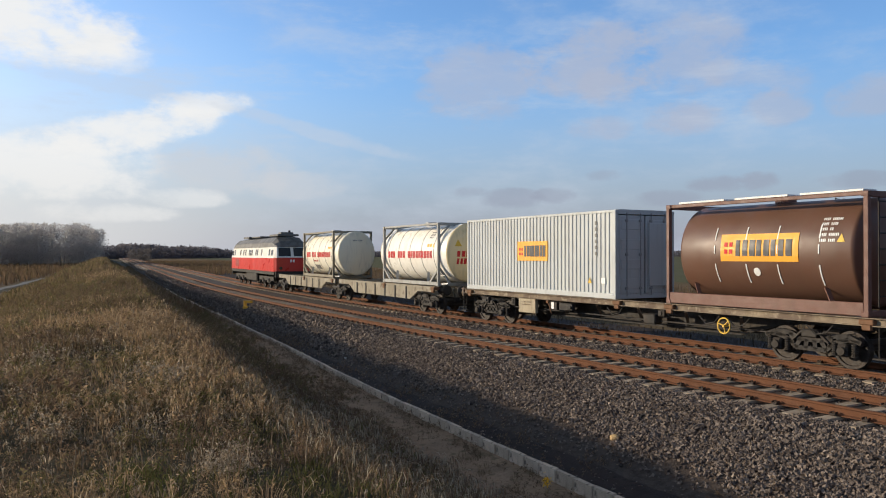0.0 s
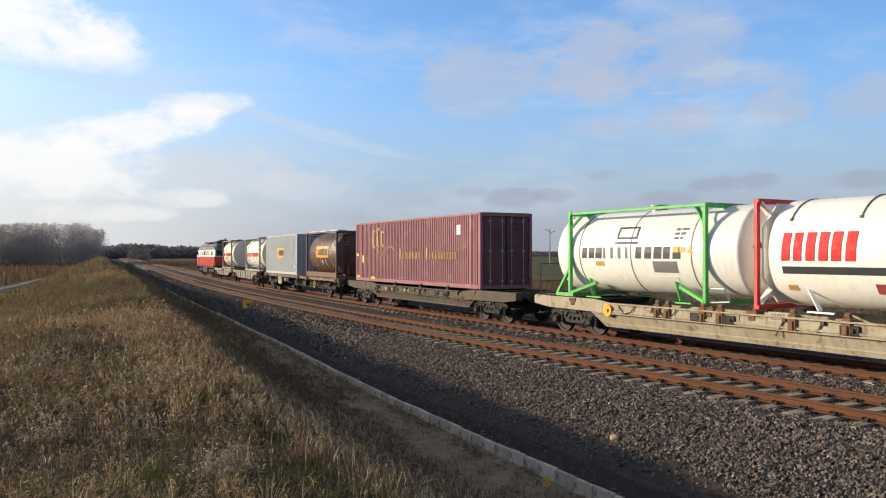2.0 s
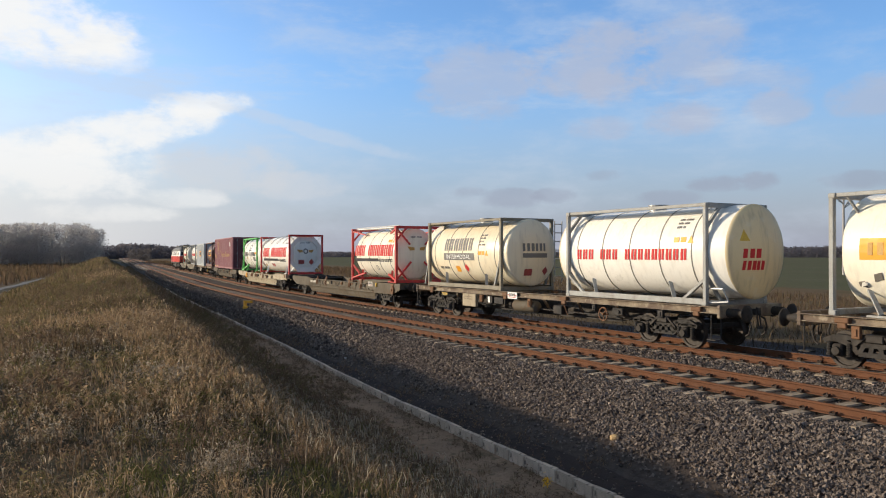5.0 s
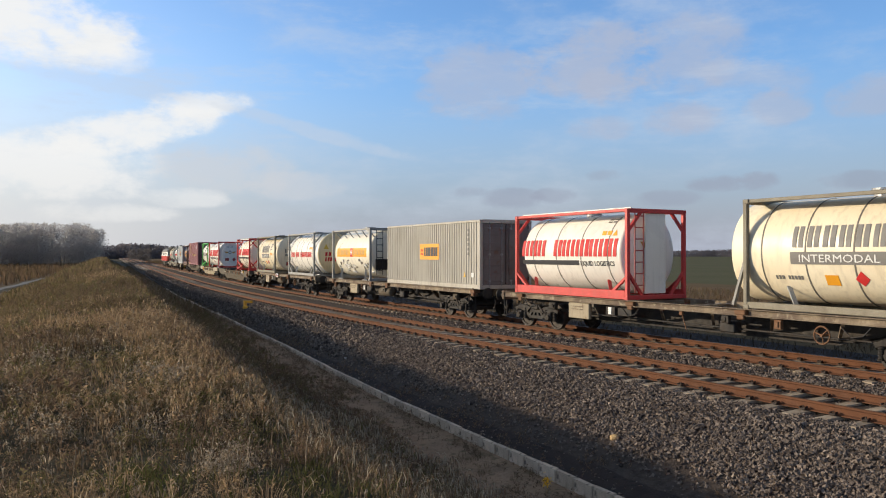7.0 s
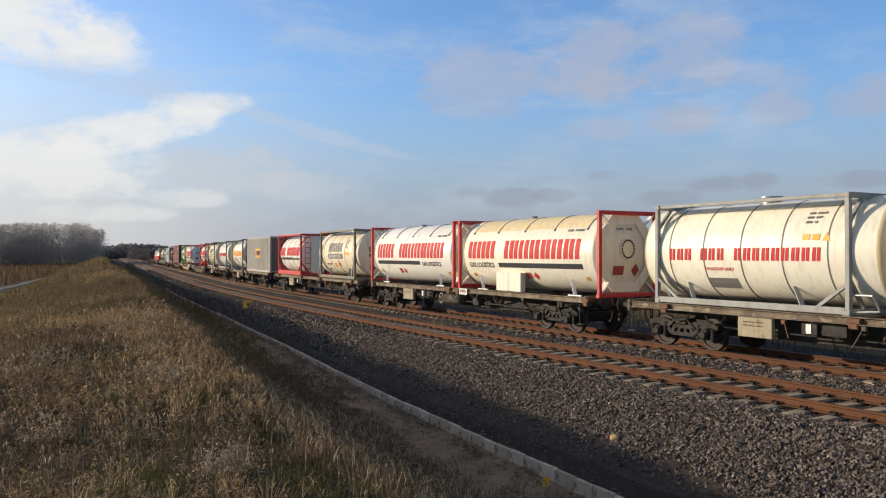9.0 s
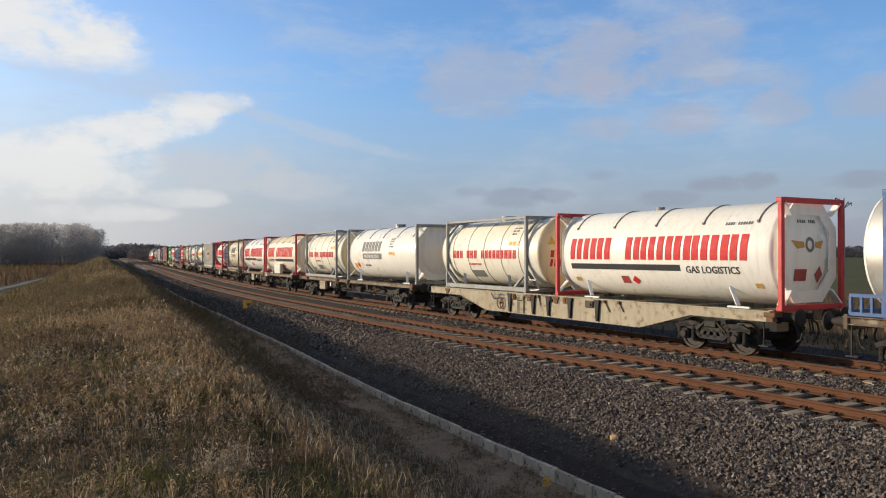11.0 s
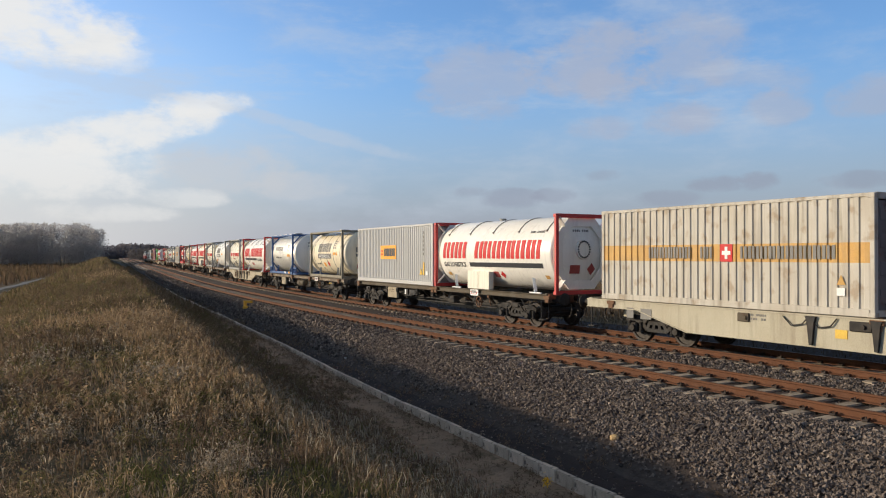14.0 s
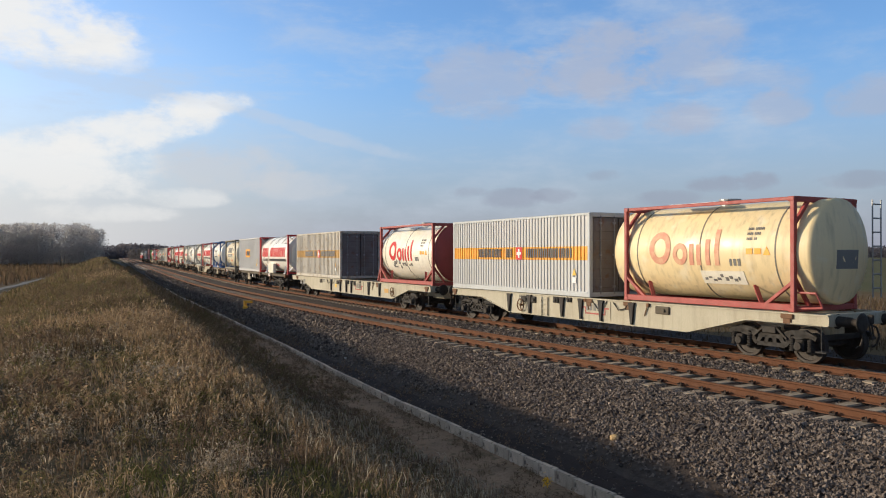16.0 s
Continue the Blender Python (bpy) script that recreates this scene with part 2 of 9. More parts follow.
    M["brown_weed"] = P("brown_weed", (0.1, 0.07, 0.04), 0.9, island=[(0.124, 0.084, 0.056), (0.229, 0.152, 0.100), (0.160, 0.115, 0.078), (0.330, 0.240, 0.160), (0.092, 0.073, 0.050)], fine=30, bump=0, thin=0.5, spec=0.05)
    M["grey_weed"] = P("grey_weed", (0.2, 0.17, 0.13), 0.9, island=[(0.277, 0.227, 0.170), (0.416, 0.353, 0.265), (0.189, 0.151, 0.113), (0.529, 0.441, 0.328), (0.239, 0.176, 0.120)], fine=30, bump=0, thin=0.5, spec=0.05)
    M["head"] = P("seed_head", (0.5, 0.42, 0.3), 0.9, island=[(0.46, 0.36, 0.23), (0.62, 0.53, 0.38), (0.28, 0.17, 0.09), (0.40, 0.29, 0.17)], fine=60, bump=0, thin=0.35)
    M["yellow_leaf"] = P("yellow_leaf", (0.85, 0.50, 0.04), 0.7, island=[(0.95, 0.58, 0.05), (0.80, 0.42, 0.03)], bump=0)
    # twigs far paler than bark: distance haze is put into the colour
    M["hazed_twig"] = P("bare_wood", (0.45, 0.42, 0.39), 0.95, island=[(0.40, 0.39, 0.385), (0.42, 0.40, 0.395), (0.40, 0.39, 0.385), (0.41, 0.395, 0.39)], bump=0, thin=0.7, spec=0.05)
    M["thicket"] = P("thicket_twig", (0.2, 0.18, 0.17), 0.95, island=[(0.19, 0.175, 0.17), (0.23, 0.20, 0.185), (0.16, 0.15, 0.145)], bump=0, thin=0.3, spec=0.05)
    # the blue-grey cast paints distance haze into the far trees
    M["far_wood"] = P("far_wood", (0.2, 0.2, 0.22), 1.0, island=[(0.155, 0.155, 0.175), (0.165, 0.155, 0.175), (0.175, 0.155, 0.165), (0.16, 0.155, 0.172)], bump=0, spec=0.02, thin=0.5)
    M["pole"] = P("pole_concrete", (0.40, 0.37, 0.34), 0.85, second=(0.3, 0.27, 0.24), scale=2)
    M["steel"] = P("galvanised_steel", (0.32, 0.32, 0.32), 0.5, metal=0.6)
    M["black"] = P("black_iron", (0.022, 0.02, 0.019), 0.7, second=(0.05, 0.035, 0.025), scale=2.5, fine=50)
    M["bogie"] = P("grimy_iron", (0.026, 0.022, 0.019), 0.75, second=(0.050, 0.037, 0.026), scale=3, fine=40, stain=(0.012, 0.011, 0.010))
    M["wheel"] = P("wheel_steel", (0.035, 0.028, 0.024), 0.6, metal=0.2, second=(0.06, 0.043, 0.032), scale=5)
    M["beige"] = P("beige_wagon_paint", (0.42, 0.36, 0.25), 0.65, second=(0.32, 0.25, 0.165), scale=1.4, streak=0.45, stain=(0.17, 0.11, 0.06))
    M["cream_wagon"] = P("cream_wagon_paint", (0.47, 0.425, 0.315), 0.65, second=(0.38, 0.325, 0.23), scale=0.9, streak=0.35)
    M["dusty_wagon"] = P("dusty_wagon_paint", (0.30, 0.265, 0.20), 0.75, second=(0.20, 0.165, 0.115), scale=1.1, streak=0.6, stain=(0.13, 0.09, 0.06))
    M["brown_wagon"] = P("brown_wagon_paint", (0.14, 0.10, 0.072), 0.78, second=(0.31, 0.25, 0.17), scale=1.6, streak=0.5, stain=(0.36, 0.30, 0.215), amount=0.7)
    M["olive_wagon"] = P("olive_wagon_paint", (0.122, 0.102, 0.074), 0.75, second=(0.085, 0.067, 0.047), scale=1.2, streak=0.6, stain=(0.10, 0.06, 0.035), spec=0.25)
    M["rust_iron"] = P("rusted_iron", (0.20, 0.095, 0.045), 0.8, second=(0.12, 0.07, 0.04), scale=4)
    M["white"] = P("white_paint", (0.89, 0.855, 0.775), 0.32, second=(0.85, 0.80, 0.70), scale=0.6, streak=0.16, bump=0.01)
    M["cream"] = P("cream_paint", (0.85, 0.755, 0.565), 0.4, second=(0.78, 0.64, 0.43), scale=0.6, streak=0.26, bump=0.02)
    M["ivory"] = P("ivory_paint", (0.87, 0.815, 0.68), 0.36, second=(0.83, 0.75, 0.58), scale=0.5, streak=0.22, bump=0.012)
    M["yellow_cream"] = P("yellowed_paint", (0.83, 0.665, 0.385), 0.42, second=(0.79, 0.60, 0.32), scale=0.7, streak=0.35, stain=(0.84, 0.72, 0.50), bump=0.01)
    M["silver"] = P("brushed_steel", (0.66, 0.64, 0.59), 0.48, metal=0.55, second=(0.54, 0.51, 0.45), scale=1.0, streak=0.3, bump=0.02)
    M["brown_tank"] = P("brown_tank_paint", (0.135, 0.068, 0.045), 0.4, second=(0.11, 0.06, 0.042), scale=0.9, streak=0.25, bump=0.03)
    M["brown_frame"] = P("brown_frame_paint", (0.17, 0.08, 0.06), 0.55, second=(0.12, 0.06, 0.045), scale=3, streak=0.2)
    M["red_frame"] = P("red_frame_paint", (0.62, 0.055, 0.05), 0.5, second=(0.48, 0.05, 0.045), scale=2, streak=0.15)
    M["dull_red"] = P("dull_red_paint", (0.40, 0.075, 0.065), 0.55, second=(0.30, 0.06, 0.05), scale=2, streak=0.2)
    M["green_frame"] = P("green_frame_paint", (0.13, 0.52, 0.12), 0.5, second=(0.10, 0.40, 0.10), scale=2)
    M["blue_frame"] = P("blue_frame_paint", (0.05, 0.13, 0.32), 0.5, second=(0.05, 0.10, 0.22), scale=2, streak=0.2)
    M["grey_frame"] = P("grey_frame_paint", (0.36, 0.36, 0.34), 0.6, second=(0.26, 0.24, 0.21), scale=2, streak=0.3)
    M["khaki_frame"] = P("khaki_frame_paint", (0.26, 0.23, 0.17), 0.65, second=(0.18, 0.15, 0.11), scale=2, streak=0.3)
    M["pale_box"] = P("pale_grey_box", (0.48, 0.50, 0.50), 0.55, second=(0.42, 0.43, 0.42), scale=0.6, streak=0.18, bump=0.05)
    M["warm_box"] = P("warm_grey_box", (0.46, 0.43, 0.37), 0.6, second=(0.37, 0.33, 0.27), scale=0.7, streak=0.4, bump=0.05)
    M["old_box"] = P("weathered_box", (0.53, 0.49, 0.42), 0.65, second=(0.43, 0.37, 0.28), scale=0.8, streak=0.55, stain=(0.36, 0.27, 0.18), bump=0.05)
    M["new_box"] = P("clean_grey_box", (0.52, 0.51, 0.49), 0.5, second=(0.47, 0.46, 0.44), scale=0.6, streak=0.08, bump=0.04)
    M["maroon"] = P("maroon_box", (0.31, 0.118, 0.130), 0.62, second=(0.27, 0.105, 0.115), scale=0.6, streak=0.28, stain=(0.38, 0.19, 0.19), bump=0.05)
    # end walls and doors: the side's maroon at under half its value
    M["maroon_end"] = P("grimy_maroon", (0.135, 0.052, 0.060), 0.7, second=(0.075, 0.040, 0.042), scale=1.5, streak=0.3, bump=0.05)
    # rusty, grimy end steel, its colour also darkened for the shade on container ends
    M["shaded_grimy_end"] = P("grimy_grey_steel", (0.17, 0.15, 0.145), 0.75, second=(0.11, 0.085, 0.07), scale=1.3, streak=0.4, stain=(0.16, 0.09, 0.06), bump=0.05)
    M["orange"] = P("orange_sign", (0.85, 0.38, 0.02), 0.5, second=(0.78, 0.33, 0.03), scale=2, bump=0.02)
    M["ochre"] = P("faded_orange", (0.60, 0.34, 0.09), 0.6, second=(0.50, 0.30, 0.11), scale=2, streak=0.3)
    M["ink"] = P("dark_lettering", (0.045, 0.045, 0.05), 0.5, bump=0.02)
    M["grey_ink"] = P("faded_lettering", (0.19, 0.18, 0.165), 0.6, bump=0.02)
    M["red_ink"] = P("red_lettering", (0.60, 0.030, 0.032), 0.6, second=(0.54, 0.045, 0.04), scale=3, bump=0.02, spec=0.25)
    M["pink_ink"] = P("faded_red_lettering", (0.66, 0.30, 0.20), 0.6, second=(0.72, 0.45, 0.28), scale=5, amount=0.7, bump=0.02, spec=0.25)
    M["marker"] = P("marker_paint", (0.85, 0.46, 0.05), 0.55, second=(0.75, 0.40, 0.05), scale=6)
    M["gold_ink"] = P("gold_lettering", (0.50, 0.31, 0.11), 0.6, second=(0.38, 0.16, 0.10), scale=6, amount=0.85)
    M["seam"] = P("dark_band", (0.17, 0.15, 0.125), 0.6)
    M["yellow"] = P("yellow_paint", (0.75, 0.48, 0.06), 0.55, second=(0.6, 0.36, 0.05), scale=6)
    M["white_mark"] = P("white_mark", (0.78, 0.77, 0.74), 0.5, bump=0.02)
    M["loco_red"] = P("locomotive_red", (0.60, 0.035, 0.025), 0.35, second=(0.52, 0.035, 0.028), scale=0.8, streak=0.1, bump=0.02)
    M["loco_cream"] = P("locomotive_white", (0.78, 0.75, 0.68), 0.38, second=(0.70, 0.66, 0.58), scale=0.8, streak=0.15, bump=0.02)
    M["loco_roof"] = P("locomotive_roof", (0.17, 0.165, 0.155), 0.6, second=(0.07, 0.066, 0.06), scale=1.6, streak=0.4, amount=0.8)
    M["window"] = P("dark_glass", (0.02, 0.025, 0.03), 0.08, spec=0.8, bump=0)


define()


# ---- building helpers ----
def mesh_of(bm, name, mat, smooth=False):
    me = bpy.data.meshes.new(name)
    bm.to_mesh(me)
    bm.free()
    me.materials.append(M[mat])
    if smooth:
        me.polygons.foreach_set("use_smooth", [True] * len(me.polygons))
    return me


def part(name, bm, mat, parent, label="", smooth=False):
    ob = new(name, mesh_of(bm, name, mat, smooth))
    ob.parent = parent
    if label:
        tagged(ob, label)
    return ob


def piece(name, me, parent, at=(0, 0, 0), turn=0.0):
    """A part on a mesh that others share."""
    ob = new(name, me)
    ob.parent = parent
    ob.matrix_basis = pose(*at, 0, 0, turn)
    return ob


def thing(name, label, category, group="", kind=""):
    return tagged(new(name), label, category, group, kind)


def stuff(name, verts, faces, mat, label, category, kind="stuff"):
    me = bpy.data.meshes.new(name)
    me.from_pydata(verts, [], faces)
    me.materials.append(M[mat])
    return tagged(new(name, me), label, category, "", kind)


def box(bm, x, y, z, sx, sy, sz, bevel=0.0):
    """A box by its centre and sizes."""
    made = bmesh.ops.create_cube(bm, size=1.0, matrix=Matrix.Translation((x, y, z)) @ Matrix.Diagonal((sx, sy, sz, 1)))
    if bevel:
        edges = list({e for v in made["verts"] for e in v.link_edges})
        bmesh.ops.bevel(bm, geom=edges, offset=bevel, segments=1, affect="EDGES")
    return bm


def beam(bm, a, b, w, h=None):
    """A square bar from a to b."""
    a, b = Vector(a), Vector(b)
    d = b - a
    turn = d.to_track_quat("Z", "Y").to_matrix().to_4x4()
    bmesh.ops.create_cube(bm, size=1.0, matrix=Matrix.Translation((a + b) / 2) @ turn @ Matrix.Diagonal((w, h or w, d.length, 1)))
    return bm


def rod(bm, a, b, r, r2=None, seg=10):
    a, b = Vector(a), Vector(b)
    d = b - a
    turn = d.to_track_quat("Z", "Y").to_matrix().to_4x4()
    bmesh.ops.create_cone(bm, cap_ends=True, segments=seg, radius1=r, radius2=r if r2 is None else r2, depth=d.length,
                          matrix=Matrix.Translation((a + b) / 2) @ turn)
    return bm


def lathe(profile, seg=40, zc=0.0):
    """A body of revolution about the y axis; profile: (y, radius)."""
    bm = bmesh.new()
    rings = []
    for y, r in profile:
        if r < 1e-4:
            rings.append([bm.verts.new((0, y, zc))])
        else:
            rings.append([bm.verts.new((r * math.cos(2 * math.pi * i / seg), y, zc + r * math.sin(2 * math.pi * i / seg))) for i in range(seg)])
    for p, q in zip(rings, rings[1:]):
        for i in range(seg):
            j = (i + 1) % seg
            if len(p) == 1:
                bm.faces.new((p[0], q[j], q[i]))
            elif len(q) == 1:
                bm.faces.new((p[i], p[j], q[0]))
            else:
                bm.faces.new((p[i], p[j], q[j], q[i]))
    bmesh.ops.recalc_face_normals(bm, faces=bm.faces)
    return bm


def hoop(bm, y, r, w, t, zc, seg=40):
    """A flat band round the y axis."""
    rows = []
    for yy, rr in ((y - w / 2, r), (y - w / 2, r + t), (y + w / 2, r + t), (y + w / 2, r)):
        rows.append([bm.verts.new((rr * math.cos(2 * math.pi * i / seg), yy, zc + rr * math.sin(2 * math.pi * i / seg))) for i in range(seg)])
    for p, q in zip(rows, rows[1:]):
        for i in range(seg):
            j = (i + 1) % seg
            bm.faces.new((p[i], p[j], q[j], q[i]))
    return bm


def slab(bm, outline, depth):
    """A flat plate: outline in (u, v), thickness into w; coordinates (u, v, w)."""
    lo = [bm.verts.new((u, v, 0)) for u, v in outline]
    hi = [bm.verts.new((u, v, depth)) for u, v in outline]
    n = len(outline)
    bm.faces.new(lo[::-1])
    bm.faces.new(hi)
    for i in range(n):
        j = (i + 1) % n
        bm.faces.new((lo[i], lo[j], hi[j], hi[i]))
    return bm


def rect(bm, u, v, w, h, depth=0.006):
    return slab(bm, [(u, v), (u + w, v), (u + w, v + h), (u, v + h)], depth)


def ring_sign(bm, u, v, r, r2, depth=0.006, seg=18):
    for i in range(seg):
        a, b = 2 * math.pi * i / seg, 2 * math.pi * (i + 1) / seg
        slab(bm, [(u + r * math.cos(a), v + r * math.sin(a)), (u + r * math.cos(b), v + r * math.sin(b)),
                  (u + r2 * math.cos(b), v + r2 * math.sin(b)), (u + r2 * math.cos(a), v + r2 * math.sin(a))], depth)
    return bm


def bars(bm, u, v, width, height, count, gaps=(), fill=0.62, lean=0.0):
    """A row of plain upright bars in place of a name."""
    cell = width / count
    for i in range(count):
        if i in gaps:
            continue
        w = cell * fill * (0.86 + 0.28 * ((i * 7) % 5) / 4)
        a = u + i * cell
        slab(bm, [(a, v), (a + w, v), (a + w + lean * height, v + height), (a + lean * height, v + height)], 0.006)
    return bm


def words(text, size, squeeze=1.0, bold=0.0):
    """Flat lettering in (u, v), from the built-in font."""
    cu = bpy.data.curves.new("lettering", "FONT")
    cu.body, cu.size, cu.resolution_u, cu.extrude, cu.offset = text, size, 2, 0.003, bold
    ob = new("lettering", cu)
    bpy.context.view_layer.update()
    me = bpy.data.meshes.new_from_object(ob.evaluated_get(bpy.context.evaluated_depsgraph_get()))
    bm = bmesh.new()
    bm.from_mesh(me)
    for v in bm.verts:
        v.co.x *= squeeze
    bpy.data.objects.remove(ob)
    bpy.data.curves.remove(cu)
    bpy.data.meshes.remove(me)
    return bm


def on_side(bm, y, z, x=-1.219):
    """Lays flat (u, v, w) work on the side wall that faces the camera: u runs to the rear."""
    for v in bm.verts:
        u, h, w = v.co
        v.co = (x - w - 0.004, y - u, z + h)
    bmesh.ops.recalc_face_normals(bm, faces=bm.faces)
    return bm


def on_tank(bm, y, z, radius, zc):
    """Wraps flat work round a tank: u to the rear, v up round the shell from height z."""
    zs = [v.co.y for v in bm.verts]
    lo, hi = min(zs), max(zs)
    n = max(1, int((hi - lo) / 0.12))
    for i in range(1, n):
        bmesh.ops.bisect_plane(bm, geom=bm.verts[:] + bm.edges[:] + bm.faces[:], plane_co=(0, lo + (hi - lo) * i / n, 0), plane_no=(0, 1, 0))
    base = math.asin(max(-0.99, min(0.99, (z - zc) / radius)))
    for v in bm.verts:
        u, h, w = v.co
        a = base + h / radius
        r = radius + w + 0.006
        v.co = (-r * math.cos(a), y - u, zc + r * math.sin(a))
    bmesh.ops.recalc_face_normals(bm, faces=bm.faces)
    return bm


def on_rear(bm, x, z, y):
    """Lays flat work on a rear end: u runs to +x."""
    for v in bm.verts:
        u, h, w = v.co
        v.co = (x + u, y - w - 0.004, z + h)
    bmesh.ops.recalc_face_normals(bm, faces=bm.faces)
    return bm


def dish(rho, r, crown=0.27):
    """How far a dished tank end has fallen back at a distance from its middle."""
    a = math.asin(min(0.80, rho / (1.14 * r)))
    return crown * (1 - math.cos(a)) * 2.2 + max(0.0, rho - 0.85 * r) * 0.9


def on_end(bm, x, z, y0, r, zc):
    """Wraps flat work on the dished rear end of a tank whose tip lies at y0: u runs to +x."""
    us = [v.co.x for v in bm.verts]
    lo, hi = min(us), max(us)
    n = max(1, int((hi - lo) / 0.15))
    for i in range(1, n):
        bmesh.ops.bisect_plane(bm, geom=bm.verts[:] + bm.edges[:] + bm.faces[:], plane_co=(lo + (hi - lo) * i / n, 0, 0), plane_no=(1, 0, 0))
    for v in bm.verts:
        u, h, w = v.co
        v.co = (x + u, y0 + dish(math.hypot(x + u, z + h - zc), r) - w - 0.008, z + h)
    bmesh.ops.recalc_face_normals(bm, faces=bm.faces)
    return bm


# ---- ground: one sheet to the horizon ----
LAND = -1.05
TALL, LONG = 1.118, 1.05        # the section below is drawn small: its true height and length


def lay(x, y):
    """From the section's own x and y to the true place: bank, ditch, kerb and bed draw together along the line."""
    yn = y * LONG
    road, crest, kerb = lerp(ROAD, yn), lerp(CREST, yn), lerp(KERB, yn)
    pts = [(-6.5, road), (1.2, crest), (6.66, kerb), (9.45, 11.49), (11.18, 13.225), (15.26, 17.422), (18.6, 20.9)]
    if x <= pts[0][0]:
        xn = road + (x + 6.5) * TALL
    elif x >= pts[-1][0]:
        xn = 20.9 + (x - 18.6)
    else:
        xn = lerp(pts, x)
    return xn + bend(yn), yn


def spot(x, y, z, turn=0.0):
    """A pose at a place of the section, z above its ground."""
    xn, yn = lay(x, y)
    return pose(xn, yn, z, 0, 0, -math.degrees(heading(yn)) + turn)




def lerp(pts, x):
    if x <= pts[0][0]:
        return pts[0][1]
    for (a, p), (b, q) in zip(pts, pts[1:]):
        if x <= b:
            return p + (q - p) * (x - a) / (b - a)
    return pts[-1][1]


KERB = [(0, 7.5), (9, 7.92), (12, 8.12), (17, 8.46), (22, 8.92), (30, 9.70), (45, 10.60), (60, 11.0), (80, 11.15)]
ROAD = [(0, -7.6), (40, -6.4), (91, -4.8), (117, -3.9), (157, -2.6), (300, 2.0)]
CREST = [(0, 1.4), (8.9, 1.83), (22, 2.62), (46, 3.67), (80, 3.52), (135, 2.8), (250, 2.0)]


def ridge(y):
    """Height of the bank's crest along the line."""
    return lerp([(-20, 0.55), (2, 0.62), (8, 0.72), (18, 0.92), (30, 1.12), (42, 1.34), (60, 1.48), (180, 1.52), (330, 1.50), (430, 0.5), (500, LAND)], y)


def ground_z(x, y, rough=True):
    """Height of the ground; x counts from the camera's own line and follows the curve."""
    h = ridge(y)
    silt = lerp([(9, 0.0), (18, 0.08), (30, 0.155), (50, 0.20), (80, 0.20), (110, 0.1)], y)     # the ditch fills up along the line
    k = min(1.0, max(0.0, (y - 9) / 22))          # the crest narrows away from the camera
    z = lerp([(-6.2 + 1.6 * k, LAND), (-3.0 + 1.0 * k, LAND + (0.75 - 0.35 * k) * (h - LAND)), (-0.8 + 1.2 * k, h - 0.04 - 0.35 * k), (1.2 + 0.5 * k, h), (1.95 + 0.55 * k, h - 0.08), (3.0 + 0.3 * k, LAND + 0.58 * (h - LAND)), (4.4, LAND + 0.28 * (h - LAND)), (5.3, -1.12 + silt),
              (6.58, -1.10 + silt), (6.76, -1.02), (7.4, -0.95), (17.4, -0.95), (19.5, LAND)], x)
    if rough and -9 < x < 5.0:
        p = Vector((x * 0.45, y * 0.45, 3.0))
        z += 0.075 * noise.noise(p) + 0.06 * noise.noise(p * 3.1)
    elif rough and 5.0 <= x < 6.45:
        z += 0.05 * noise.noise(Vector((x * 2.1, y * 1.6, 3.0)))
    elif rough and not 6.4 < x < 18:
        z += 0.12 * noise.noise(Vector((x * 0.06, y * 0.06, 1.0)))
    return z


def build_ground():
    xs = [-2600, -1500, -900, -500, -300, -180, -110, -70, -45, -30, -22, -16, -12, -9.5, -7.8, -6.9, -6.2, -5.8, -5.0, -4.6, -4.0, -3.4, -2.8, -2.2, -1.6, -1.0,
          -0.4, 0.2, 0.8, 1.4, 2.0, 2.6, 3.1, 3.6, 4.1, 4.6, 5.05, 5.5, 6.0, 6.665, 6.76, 7.1, 7.4, 12, 17.4, 18.4, 19.5, 22, 26, 30, 36, 45, 60, 75, 95, 140, 220, 350, 550, 900, 1500, 2600, 4200]
    ys = [-120, -60, -30, -15, -8, -4] + [i * 0.5 for i in range(-4, 60)] + [30 + i for i in range(0, 60)] + [90 + i * 4 for i in range(40)] + \
         [260, 290, 330, 380, 440, 520, 640, 800, 1000, 1300, 1700, 2300, 3200, 4600]
    verts, faces, mats = [], [], []
    for y in ys:
        for x in xs:
            verts.append((*lay(x, y), TALL * ground_z(x, y)))
    n = len(xs)
    for j in range(len(ys) - 1):
        for i in range(n - 1):
            a = j * n + i
            faces.append((a, a + 1, a + n + 1, a + n))
            x = (xs[i] + xs[i + 1]) / 2
            if x < -7.8:
                mats.append(2 if x > -70 else 3)
            elif x < 6.67 and ys[j] > 150:
                mats.append(1)
            elif x < -6.9 or -5.8 < x < -5.0:
                mats.append(4)
            elif x < 3.7:
                mats.append(1)
            elif x < 6.67:
                mats.append(5)
            # dark soil runs on past the bed to deepen the train's shade
            elif x < 26:
                mats.append(0)
            elif x < 75:
                mats.append(2)
            else:
                mats.append(3)
    me = bpy.data.meshes.new("ground")
    me.from_pydata(verts, [], faces)
    for k in ("soil", "bank", "rough_grass", "field", "track_soil", "ditch"):
        me.materials.append(M[k])
    me.polygons.foreach_set("material_index", mats)
    me.polygons.foreach_set("use_smooth", [True] * len(faces))
    tagged(new("ground", me), "earth bank, dirt track and green autumn fields", "ground", "", "structure")


build_ground()


